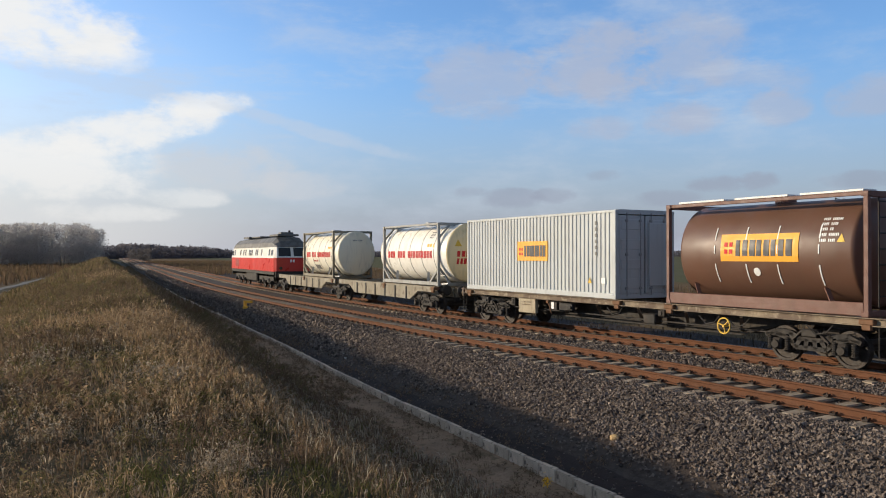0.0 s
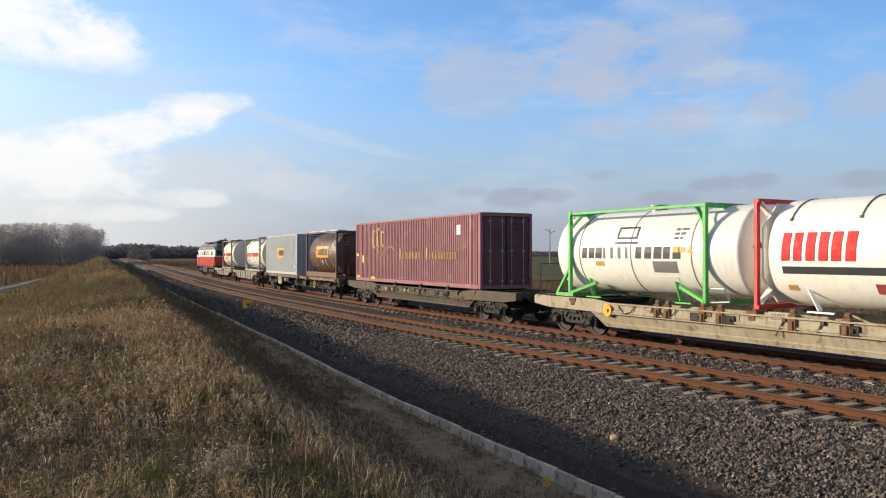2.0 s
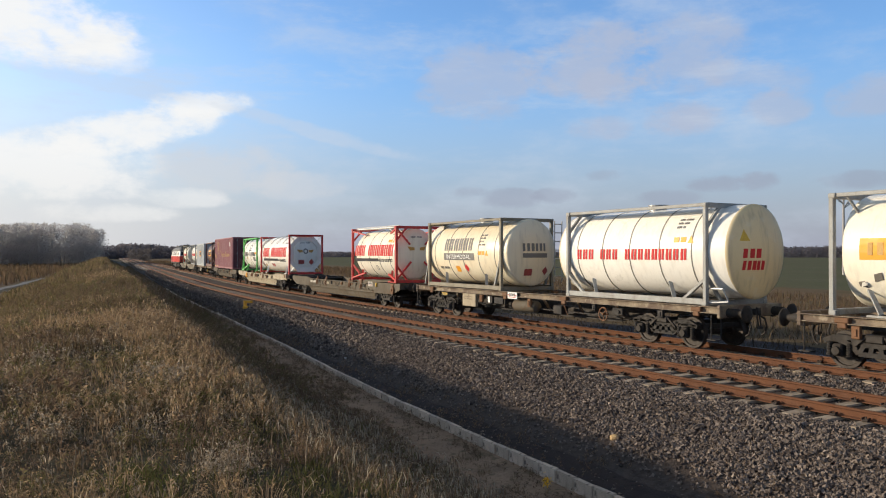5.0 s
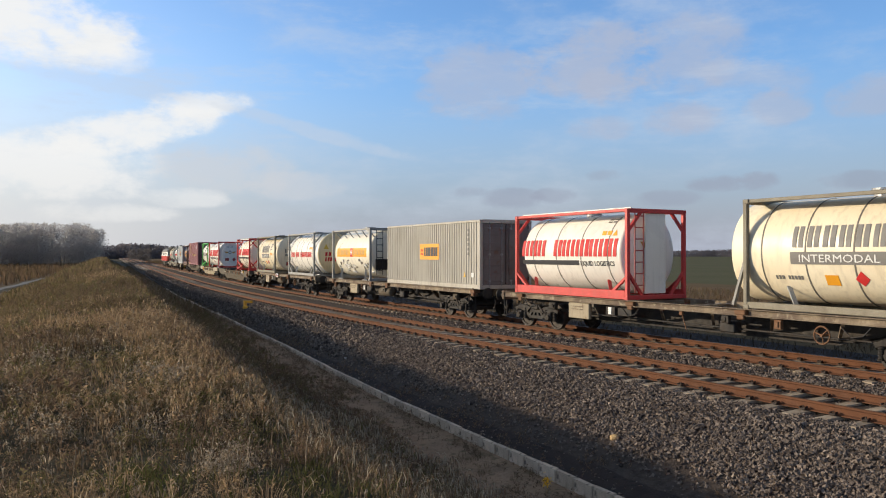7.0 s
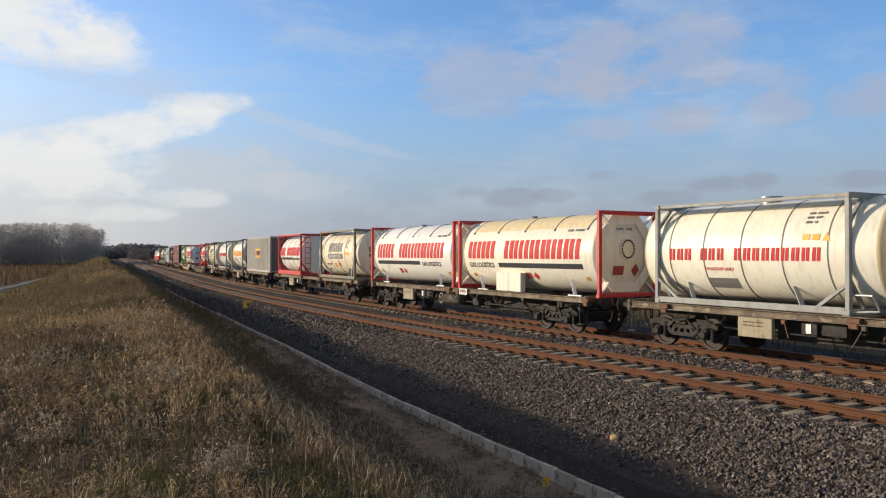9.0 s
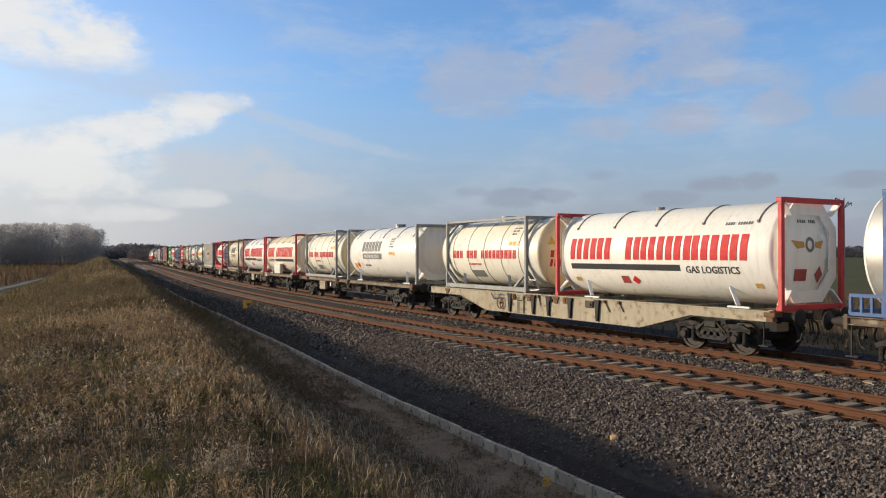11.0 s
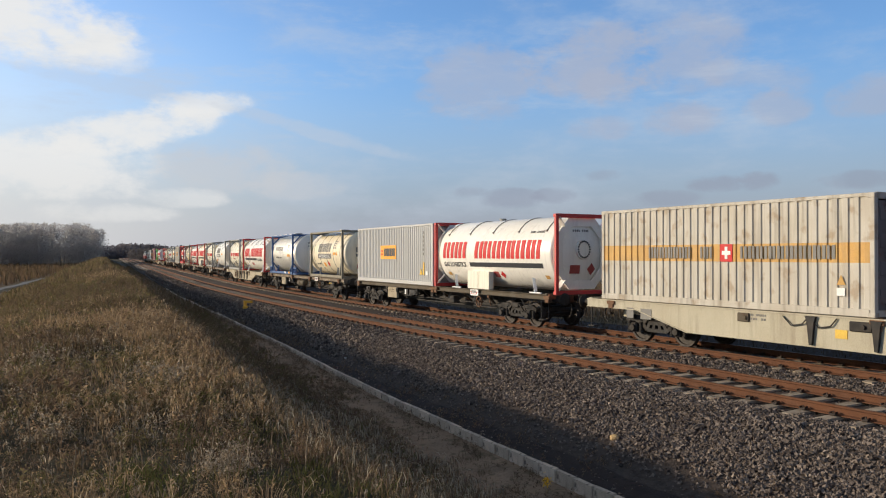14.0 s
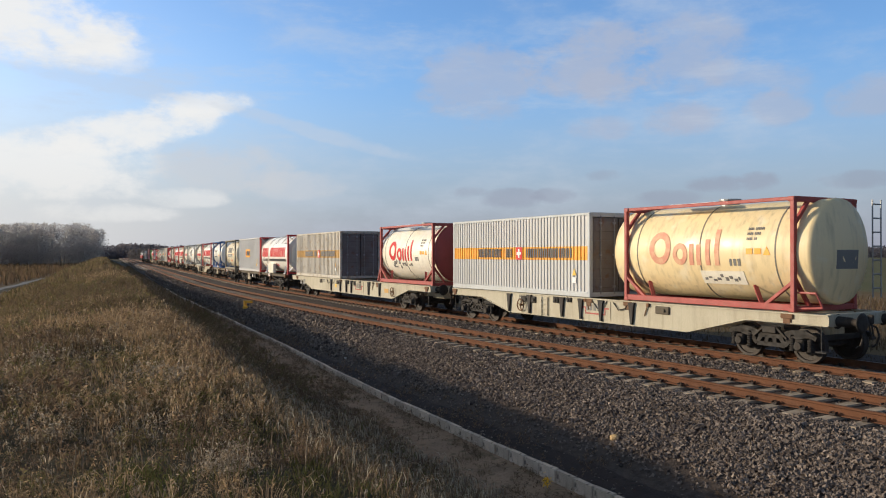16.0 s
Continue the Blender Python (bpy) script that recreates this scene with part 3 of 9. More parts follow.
# ---- ballast bed ----
def bed_z(x, y):
    z = lerp([(7.35, -0.97), (7.7, -0.86), (8.5, -0.62), (9.45, -0.222), (9.8, -0.201), (16.7, -0.201), (17.0, -0.24), (18.6, -0.99)], x)
    return z + 0.03 * noise.noise(Vector((x * 2.2, y * 2.2, 9.0))) + 0.02 * noise.noise(Vector((x * 6, y * 6, 4.0)))


def build_bed():
    xs = [7.35, 7.5, 7.7, 7.9, 8.2, 8.5, 8.8, 9.1, 9.45, 9.8, 10.2, 10.6, 11.2, 11.8, 12.2, 12.6, 13.0, 13.4, 13.9, 14.5, 15.3, 16.1, 16.7, 17.0, 17.5, 18.0, 18.6]
    ys = [-60, -40, -25, -12] + [i * 0.3 for i in range(-20, 110)] + [33 + i * 1.0 for i in range(60)] + [93 + i * 6 for i in range(60)] + [500, 700, 1000]
    verts = []
    for y in ys:
        for x in xs:
            verts.append((*lay(x, y), TALL * bed_z(x, y)))
    n = len(xs)
    faces = [(j * n + i, j * n + i + 1, (j + 1) * n + i + 1, (j + 1) * n + i) for j in range(len(ys) - 1) for i in range(n - 1)]
    ob = stuff("ballast_bed", verts, faces, "ballast", "grey crushed stone ballast under both railway tracks", "ballast", "structure")
    ob.data.polygons.foreach_set("use_smooth", [True] * len(faces))


build_bed()


# loose stones over the ballast
STONE = [(-1, -1, -0.7), (1, -1, -0.7), (1, 1, -0.7), (-1, 1, -0.7), (-0.8, -0.8, 0.7), (0.8, -0.8, 0.7), (0.8, 0.8, 0.7), (-0.8, 0.8, 0.7)]
STONE_FACES = [(0, 2, 1), (0, 3, 2), (4, 5, 6), (4, 6, 7), (0, 1, 5), (0, 5, 4), (1, 2, 6), (1, 6, 5), (2, 3, 7), (2, 7, 6), (3, 0, 4), (3, 4, 7)]


def scatter_stones(name, count, xr, yr, size, label, sink=0.0):
    """Sharp-edged broken stones lying on the bed."""
    rng = np.random.default_rng(len(name) + count)
    x = rng.uniform(*xr, count)
    y = yr[0] + (yr[1] - yr[0]) * rng.uniform(0, 1, count) ** 1.35
    # few stones lie on the dark foot of the slope
    foot = np.array([8.05 + 0.45 * noise.noise(Vector((0.5, py * 0.5, 2.0))) + 0.25 * noise.noise(Vector((0.5, py * 2.0, 4.0))) for py in y])
    keep = (x > foot + rng.normal(0, 0.10, count)) | (rng.uniform(size=count) < 0.07)
    x, y = x[keep], y[keep]
    count = len(x)
    base = np.array(STONE, float)
    v = np.repeat(base[None], count, 0)
    v *= rng.uniform(0.55, 1.1, (count, 8, 1))
    v += rng.normal(0, 0.22, (count, 8, 3))
    s = rng.uniform(size[0], size[1], count)
    v *= (s[:, None] * rng.uniform(0.7, 1.3, (count, 3)))[:, None, :]
    q = rng.normal(size=(count, 4))
    q /= np.linalg.norm(q, axis=1)[:, None]
    w, a, b, c = q.T
    R = np.stack([np.stack([1 - 2 * (b * b + c * c), 2 * (a * b - c * w), 2 * (a * c + b * w)], -1),
                  np.stack([2 * (a * b + c * w), 1 - 2 * (a * a + c * c), 2 * (b * c - a * w)], -1),
                  np.stack([2 * (a * c - b * w), 2 * (b * c + a * w), 1 - 2 * (a * a + b * b)], -1)], 1)
    v = np.einsum("nij,nkj->nki", R, v)
    z = np.array([bed_z(px, py) for px, py in zip(x, y)])
    p = np.array([lay(px, py) for px, py in zip(x, y)])
    v += np.stack([p[:, 0], p[:, 1], TALL * z + s * 0.35 - sink], -1)[:, None, :]
    f = np.array(STONE_FACES)[None] + (np.arange(count) * 8)[:, None, None]
    me = bpy.data.meshes.new(name)
    me.vertices.add(count * 8)
    me.vertices.foreach_set("co", v.ravel())
    fl = f.reshape(-1, 3)
    me.loops.add(fl.size)
    me.loops.foreach_set("vertex_index", fl.ravel())
    me.polygons.add(len(fl))
    me.polygons.foreach_set("loop_start", np.arange(len(fl)) * 3)
    me.polygons.foreach_set("use_smooth", [False] * len(fl))
    me.update()
    me.validate()
    me.materials.append(M["stone"])
    tagged(new(name, me), label, "ballast stones", "", "stuff")


scatter_stones("shoulder_stones", 62000, (7.55, 10.1), (0.5, 26), (0.015, 0.033), "loose grey and brown ballast stones on the shoulder")
scatter_stones("track_stones", 8500, (10.2, 12.3), (1.5, 26), (0.017, 0.032), "loose ballast stones between the rails", 0.035)
scatter_stones("middle_stones", 24000, (12.2, 14.6), (2.5, 32), (0.015, 0.032), "loose ballast stones between the two tracks")
scatter_stones("far_shoulder_stones", 9000, (8.0, 10.2), (56, 140), (0.05, 0.10), "ballast stones far along the line")
scatter_stones("distant_stones", 12000, (7.6, 10.2), (24, 60), (0.03, 0.06), "loose ballast stones further along the line")


# ---- tracks ----
def rail_profile():
    return [(-0.075, -0.172), (0.075, -0.172), (0.075, -0.160), (0.012, -0.14), (0.010, -0.05), (0.036, -0.036), (0.036, -0.004), (0.028, 0.0),
            (-0.028, 0.0), (-0.036, -0.004), (-0.036, -0.036), (-0.010, -0.05), (-0.012, -0.14), (-0.075, -0.160)]


def rail(parent, x0, mat, label):
    bm = bmesh.new()
    ys = [-60, -30, -10] + [i * 2.0 for i in range(61)] + [124 + i * 20 for i in range(30)] + [1000]
    rows = [[bm.verts.new((x0 + bend(y) + u, y, w)) for u, w in rail_profile()] for y in ys]
    for p, q in zip(rows, rows[1:]):
        for i in range(len(p)):
            j = (i + 1) % len(p)
            bm.faces.new((p[i], p[j], q[j], q[i]))
    bmesh.ops.recalc_face_normals(bm, faces=bm.faces)
    part("rail", bm, mat, parent, label)
    top = bmesh.new()
    rows = [[top.verts.new((x0 + bend(y) + u, y, 0.003)) for u in (-0.03, 0.03)] for y in ys]
    for p, q in zip(rows, rows[1:]):
        top.faces.new((p[0], p[1], q[1], q[0]))
    return top


def sleeper_mesh(reach):
    bm = bmesh.new()
    half = [(-reach, -0.19), (-0.95, -0.178), (-0.55, -0.182), (0, -0.186), (0.55, -0.182), (0.95, -0.178), (reach, -0.19)]
    rows = []
    for x, z in half:
        rows.append([bm.verts.new((x, dy, zz)) for dy, zz in ((-0.14, -0.36), (-0.105, z), (0.105, z), (0.14, -0.36))])
    for p, q in zip(rows, rows[1:]):
        for i in range(4):
            bm.faces.new((p[i], p[(i + 1) % 4], q[(i + 1) % 4], q[i]))
    bm.faces.new(rows[0])
    bm.faces.new(rows[-1][::-1])
    bmesh.ops.recalc_face_normals(bm, faces=bm.faces)
    return mesh_of(bm, "sleeper", "sleeper")


def clip_mesh():
    """The fastening on both sides of a rail foot."""
    bm = bmesh.new()
    for s in (-1, 1):
        box(bm, s * 0.11, 0, -0.15, 0.075, 0.11, 0.04, 0.010)
        for d in (-0.05, 0.05):
            rod(bm, (s * 0.065, d, -0.115), (s * 0.155, d, -0.125), 0.015, seg=6)
        rod(bm, (s * 0.10, 0.0, -0.16), (s * 0.10, 0.0, -0.09), 0.017, seg=6)
    return mesh_of(bm, "rail_clip", "clip")


SPACING = 0.572                # from sleeper to sleeper


def build_track(x0, label, rail_mat, singles, span, worn):
    t = thing("railway_track", label, "railway track", "the two tracks", "structure")
    for s in (-1, 1):
        top = rail(t, x0 + s * 0.7525, rail_mat, "rusty brown steel rail")
        if worn:
            part("running_surface", top, "shiny_rail", t, "worn bright rail top")
        else:
            top.free()
    reach = 1.06 if worn else 1.3        # ballast lies over the ends on the line in use
    sm, cm = sleeper_mesh(reach), clip_mesh()
    for i in range(singles):
        y = span[0] + SPACING * i
        s = piece("sleeper", sm, t, (x0 + bend(y), y, 0), -math.degrees(heading(y)))
        for d in (-0.7525, 0.7525):
            piece("rail_clip", cm, s, (d, 0, 0))
    # the rest of the sleepers, too far off to pick apart
    verts, faces = [], []
    y = span[0] + SPACING * singles
    while y < 420:
        b = len(verts)
        for dx, dy, z in ((-reach, -0.12, -0.19), (reach, -0.12, -0.19), (reach, 0.12, -0.19), (-reach, 0.12, -0.19), (-reach, -0.14, -0.33), (reach, -0.14, -0.33), (reach, 0.14, -0.33), (-reach, 0.14, -0.33)):
            verts.append((x0 + bend(y) + dx, y + dy, z))
        faces += [(b, b + 1, b + 2, b + 3), (b, b + 4, b + 5, b + 1), (b + 1, b + 5, b + 6, b + 2), (b + 2, b + 6, b + 7, b + 3), (b + 3, b + 7, b + 4, b)]
        y += SPACING
    me = bpy.data.meshes.new("distant_sleepers")
    me.from_pydata(verts, [], faces)
    me.materials.append(M["sleeper"])
    o = tagged(new("distant_sleepers", me), "concrete sleepers further along the track", "", "", "stuff")
    o.parent = t


# ---- kerb of concrete edging stones ----
def build_kerb():
    k = thing("kerb", "grey concrete edging stones along the ditch, stained and slightly uneven", "kerb", "", "structure")
    rng = random.Random(5)
    shapes = []
    for i in range(7):
        bm = bmesh.new()
        box(bm, 0, 0, 0, 0.085, rng.uniform(0.465, 0.485), 0.42, 0.010)
        for v in bm.verts:
            v.co += Vector((rng.uniform(-0.006, 0.006), rng.uniform(-0.008, 0.008), rng.uniform(-0.008, 0.004) if v.co.z > 0 else 0))
        shapes.append(mesh_of(bm, "edging_stone", "kerb"))
    y = 1.0
    for i in range(174):
        y += 0.5
        x, k2 = lerp(KERB, y), lerp(KERB, y + 0.5)
        sag = 0.02 * noise.noise(Vector((y * 0.35, 0, 0)))
        turn = -math.degrees(heading(y) + math.atan((k2 - x) / 0.5))
        ob = piece("edging_stone", rng.choice(shapes), k, (x + bend(y) + rng.uniform(-0.004, 0.004), y, -0.97 - 0.21 + sag + rng.uniform(-0.006, 0.006)), turn + rng.uniform(-0.3, 0.3))
        ob.matrix_basis = ob.matrix_basis @ pose(0, 0, 0, rng.uniform(-0.3, 0.3), rng.uniform(-1.0, 0.5), 0)


build_kerb()


# ---- the goods train: y forwards, rail top at z = 0, the side that faces the camera at -x ----
DECK = 1.08                    # under the containers
TRAIN = []                     # (thing, place along the train)
HW = 1.219                     # half width of a container


def rides(t, s):
    TRAIN.append((t, s))
    return t


# -- bogies, wheels, buffers: meshes that all wagons share
def wheelset_mesh():
    bm = bmesh.new()
    rod(bm, (-0.95, 0, 0.46), (0.95, 0, 0.46), 0.08, seg=10)
    for s in (-1, 1):
        x = s * 0.7525
        prof = [(x - 0.065, 0.0), (x - 0.065, 0.15), (x - 0.03, 0.17), (x - 0.03, 0.37), (x - 0.068, 0.385), (x - 0.068, 0.455), (x + 0.04 * 1, 0.46), (x + 0.068, 0.485 if s > 0 else 0.46), (x + 0.068, 0.385), (x + 0.03, 0.37), (x + 0.03, 0.17), (x + 0.065, 0.15), (x + 0.065, 0.0)]
        w = lathe([(a, r) for a, r in prof], 24)
        for v in w.verts:
            v.co = (v.co.y, v.co.x, v.co.z + 0.46)
        tmp = bpy.data.meshes.new("wheel")
        w.to_mesh(tmp)
        w.free()
        bm.from_mesh(tmp)
        bpy.data.meshes.remove(tmp)
    bmesh.ops.recalc_face_normals(bm, faces=bm.faces)
    return mesh_of(bm, "wheelset", "wheel")


def side_frame_mesh():
    """A cast side frame with its axle boxes, springs and a hump in the middle."""
    bm = bmesh.new()
    top = [(-1.30, 0.66), (-0.98, 0.80), (-0.55, 0.77), (-0.28, 0.64), (0.28, 0.64), (0.55, 0.77), (0.98, 0.80), (1.30, 0.66)]
    low = [(-0.98, 0.72), (-0.62, 0.62), (-0.42, 0.42), (0.42, 0.42), (0.62, 0.62), (0.98, 0.72)]
    struts = [((-0.55, 0.77), (-0.50, 0.50)), ((-0.28, 0.64), (-0.42, 0.42)), ((-0.10, 0.64), (-0.14, 0.42)), ((0.10, 0.64), (0.14, 0.42)), ((0.28, 0.64), (0.42, 0.42)), ((0.55, 0.77), (0.50, 0.50))]
    for a, b in list(zip(top, top[1:])) + list(zip(low, low[1:])) + struts:
        beam(bm, (-0.05, a[0], a[1]), (-0.05, b[0], b[1]), 0.10, 0.11)
    for s in (-1, 1):
        box(bm, -0.05, s * 0.98, 0.70, 0.10, 0.62, 0.10, 0.02)
    box(bm, -0.06, 0, 0.80, 0.22, 0.42, 0.18, 0.02)
    for s in (-1, 1):
        beam(bm, (-0.12, s * 0.5, 0.60), (-0.12, s * 0.2, 0.86), 0.05)
    return mesh_of(bm, "side_frame", "bogie")


def axle_box_mesh():
    bm = bmesh.new()
    box(bm, -0.10, 0, 0.47, 0.22, 0.26, 0.30, 0.04)
    rod(bm, (-0.26, 0, 0.46), (-0.18, 0, 0.46), 0.10, 0.12, 12)
    return mesh_of(bm, "axle_box", "bogie")


def spring_mesh():
    """A coil spring, drawn as a ribbed column."""
    prof = [(0.33, 0.0), (0.33, 0.085), (0.36, 0.085)]
    for k in range(5):
        z = 0.365 + k * 0.055
        prof += [(z, 0.055), (z + 0.012, 0.075), (z + 0.034, 0.075), (z + 0.046, 0.055)]
    prof += [(0.66, 0.0)]
    bm = lathe(prof, 10)
    for v in bm.verts:
        v.co = (v.co.x, v.co.z, v.co.y)
    bmesh.ops.recalc_face_normals(bm, faces=bm.faces)
    return mesh_of(bm, "spring", "bogie")


def bolster_mesh():
    bm = bmesh.new()
    box(bm, 0, 0, 0.62, 1.9, 0.34, 0.24, 0.03)
    box(bm, 0, 0, 0.80, 0.6, 0.5, 0.14, 0.03)
    for s in (-1, 1):
        box(bm, 0, s * 1.18, 0.66, 1.9, 0.10, 0.14, 0.02)
        beam(bm, (-0.8, s * 0.42, 0.34), (0.8, s * 0.42, 0.34), 0.07)
        for x in (-0.75, 0.75):
            box(bm, x, s * 0.40, 0.46, 0.10, 0.09, 0.36, 0.02)
    return mesh_of(bm, "bogie", "black")


def buffer_mesh():
    """One buffer, its face at y = 0, its seat at y = -0.6."""
    bm = lathe([(-0.62, 0.0), (-0.62, 0.17), (-0.58, 0.17), (-0.58, 0.12), (-0.26, 0.11), (-0.26, 0.085), (-0.05, 0.085), (-0.04, 0.20), (-0.01, 0.225), (0.0, 0.15), (0.0, 0.0)], 18)
    return mesh_of(bm, "buffer", "bogie", True)


def coupling_mesh():
    bm = bmesh.new()
    box(bm, 0, -0.15, 0, 0.10, 0.5, 0.16, 0.02)
    box(bm, 0, 0.12, 0.03, 0.07, 0.16, 0.22, 0.03)
    rod(bm, (-0.05, 0.1, -0.02), (-0.05, 0.16, -0.40), 0.022, seg=6)
    rod(bm, (0.05, 0.1, -0.02), (0.05, 0.16, -0.40), 0.022, seg=6)
    rod(bm, (-0.08, 0.16, -0.40), (0.08, 0.16, -0.40), 0.04, seg=8)
    return mesh_of(bm, "coupling", "black")


def hose_mesh():
    bm = bmesh.new()
    p = [(0, 0, 0), (0, 0.16, -0.06), (0, 0.22, -0.25), (0, 0.16, -0.45), (0, 0.05, -0.52)]
    for a, b in zip(p, p[1:]):
        rod(bm, a, b, 0.025, seg=7)
    return mesh_of(bm, "brake_hose", "black")


WHEELSET, SIDE_FRAME, AXLE_BOX, BOLSTER, SPRING = wheelset_mesh(), side_frame_mesh(), axle_box_mesh(), bolster_mesh(), spring_mesh()
for me in (WHEELSET, SIDE_FRAME, AXLE_BOX, BOLSTER, SPRING):
    me.transform(Matrix.Diagonal((1, 0.94, 0.94, 1)))
BUFFER, COUPLING, HOSE = buffer_mesh(), coupling_mesh(), hose_mesh()


def bogie(parent, y, base=0.84):
    b = piece("bogie", BOLSTER, parent, (0, y, 0))
    for s, t in ((-1, 0), (1, 180)):
        piece("side_frame", SIDE_FRAME, b, (s * 0.98, 0, 0), t)
        for d in (-base, base):
            piece("axle_box", AXLE_BOX, b, (s * 0.98, d, 0), t)
            for k in (-0.235, 0.235):
                piece("spring", SPRING, b, (s * 1.07, d + k, 0))
    for d in (-base, base):
        piece("wheelset", WHEELSET, b, (0, d, 0))


def ends(parent, half, z=1.0):
    for s, t in ((1, 0), (-1, 180)):
        for x in (-0.875, 0.875):
            piece("buffer", BUFFER, parent, (x, s * (half + 0.60), z), t)
        piece("coupling", COUPLING, parent, (0, s * (half + 0.1), z), t)
        for x in (-0.3, 0.32):
            piece("brake_hose", HOSE, parent, (x, s * half, z - 0.12), t)


def hand_wheel(parent, y, z, mat, r=0.22, x=-1.28):
    bm = bmesh.new()
    n = 20
    for i in range(n):
        a, b = 2 * math.pi * i / n, 2 * math.pi * (i + 1) / n
        rod(bm, (x, y + r * math.cos(a), z + r * math.sin(a)), (x, y + r * math.cos(b), z + r * math.sin(b)), 0.022, seg=6)
    for i in range(3):
        a = 2 * math.pi * i / 3 + 0.3
        rod(bm, (x, y, z), (x, y + r * math.cos(a), z + r * math.sin(a)), 0.016, seg=6)
    rod(bm, (x - 0.03, y, z), (x + 0.2, y, z), 0.035, seg=8)
    part("hand_wheel", bm, mat, parent, "spoked brake hand wheel")


def plate_on(parent, y, z, w, h, mat, name="plate", label="", x=-1.2):
    part(name, on_side(rect(bmesh.new(), 0, 0, w, h), y, z, x), mat, parent, label)


def maker_sign(parent, y, z, x, mat="red_ink", ground="white_mark", k=1.0):
    """The wagon owner's sign: a pale plate with plain bars over an angled rule."""
    part("owner_plate", on_side(rect(bmesh.new(), 0, 0, 0.62 * k, 0.24 * k), y, z, x), ground, parent, "pale owner's plate with a coloured rule")
    bm = bars(bmesh.new(), 0.11 * k, 0.10 * k, 0.40 * k, 0.10 * k, 5)
    part("owner_mark", on_side(bm, y, z, x - 0.008), "grey_ink", parent)
    bm = bmesh.new()
    for u, v, w, h in ((0.02, 0.13, 0.09, 0.02), (0.09, 0.05, 0.02, 0.09), (0.09, 0.05, 0.42, 0.02), (0.50, 0.05, 0.02, 0.09), (0.50, 0.13, 0.09, 0.02)):
        rect(bm, u * k, v * k, w * k, h * k)
    part("owner_rule", on_side(bm, y, z, x - 0.008), mat, parent)


def side_plate(half, depth, taper, flat, thick=0.05, shoe=0.0):
    """A side sill with a deep belly between the bogies: heights below the deck."""
    out = [(-half, 0), (half, 0), (half, -0.24), (flat + taper + shoe, -0.24), (flat + shoe, -depth), (-flat - shoe, -depth), (-flat - taper - shoe, -0.24), (-half, -0.24)]
    bm = slab(bmesh.new(), out, thick)
    for v in bm.verts:
        u, h, w = v.co
        v.co = (-w, u, h)
    bmesh.ops.recalc_face_normals(bm, faces=bm.faces)
    return bm


def shift(bm, x, y, z, flip=False):
    for v in bm.verts:
        v.co = ((-v.co.x if flip else v.co.x) + x, v.co.y + y, v.co.z + z)
    if flip:
        bmesh.ops.reverse_faces(bm, faces=bm.faces)
    return bm


def cross_beams(parent, spots, mat, z=DECK - 0.12):
    for y in spots:
        bm = box(bmesh.new(), 0, y, z, 2.2, 0.16, 0.16, 0.01)
        part("cross_beam", bm, mat, parent)


def twistlock(parent, spots, mat):
    me = None
    for y in spots:
        for s in (-1, 1):
            if me is None:
                bm = bmesh.new()
                box(bm, 0, 0, -0.06, 0.30, 0.34, 0.12, 0.02)
                box(bm, -0.10, 0, -0.17, 0.08, 0.22, 0.14, 0.02)
                box(bm, 0, 0, 0.01, 0.10, 0.14, 0.05, 0.02)
                me = mesh_of(bm, "twist_lock", mat)
            piece("twist_lock", me, parent, (s * 1.12, y, DECK - 0.03), 0 if s < 0 else 180)


def sill_clutter(parent, span, seed, z=DECK - 0.2, x=-1.19):
    """Brackets, levers, pipes and small cases that hang along the side sill."""
    rng = random.Random(seed)
    for i in range(9):
        y = -span + 2 * span * (i + rng.uniform(0.2, 0.8)) / 9
        bm = bmesh.new()
        kind = rng.randrange(4)
        if kind == 0:
            h = rng.uniform(0.14, 0.30)
            box(bm, x + 0.03, y, z - h / 2, 0.10, rng.uniform(0.12, 0.3), h, 0.015)
            box(bm, x - 0.03, y, z - h / 2, 0.03, 0.08, h * 0.6, 0.01)
            part("sill_bracket", bm, rng.choice(("rust_iron", "bogie", "black")), parent)
        elif kind == 1:
            rod(bm, (x, y, z), (x, y + rng.uniform(-0.3, 0.3), z - rng.uniform(0.3, 0.5)), 0.018, seg=6)
            box(bm, x, y, z - 0.04, 0.08, 0.12, 0.10, 0.01)
            part("lever", bm, rng.choice(("rust_iron", "olive_wagon")), parent)
        elif kind == 2:
            p = [(x, y - 0.35, z - 0.02), (x - 0.02, y - 0.2, z - 0.20), (x - 0.02, y + 0.1, z - 0.26), (x, y + 0.35, z - 0.05)]
            for a, b in zip(p, p[1:]):
                rod(bm, a, b, 0.016, seg=6)
            part("hanging_hose", bm, "black", parent)
        else:
            box(bm, x + 0.05, y, z - 0.16, 0.14, rng.uniform(0.3, 0.55), 0.22, 0.02)
            rod(bm, (x - 0.03, y - 0.08, z - 0.16), (x - 0.06, y - 0.08, z - 0.16), 0.05, seg=8)
            part("small_case", bm, rng.choice(("bogie", "olive_wagon", "black")), parent)


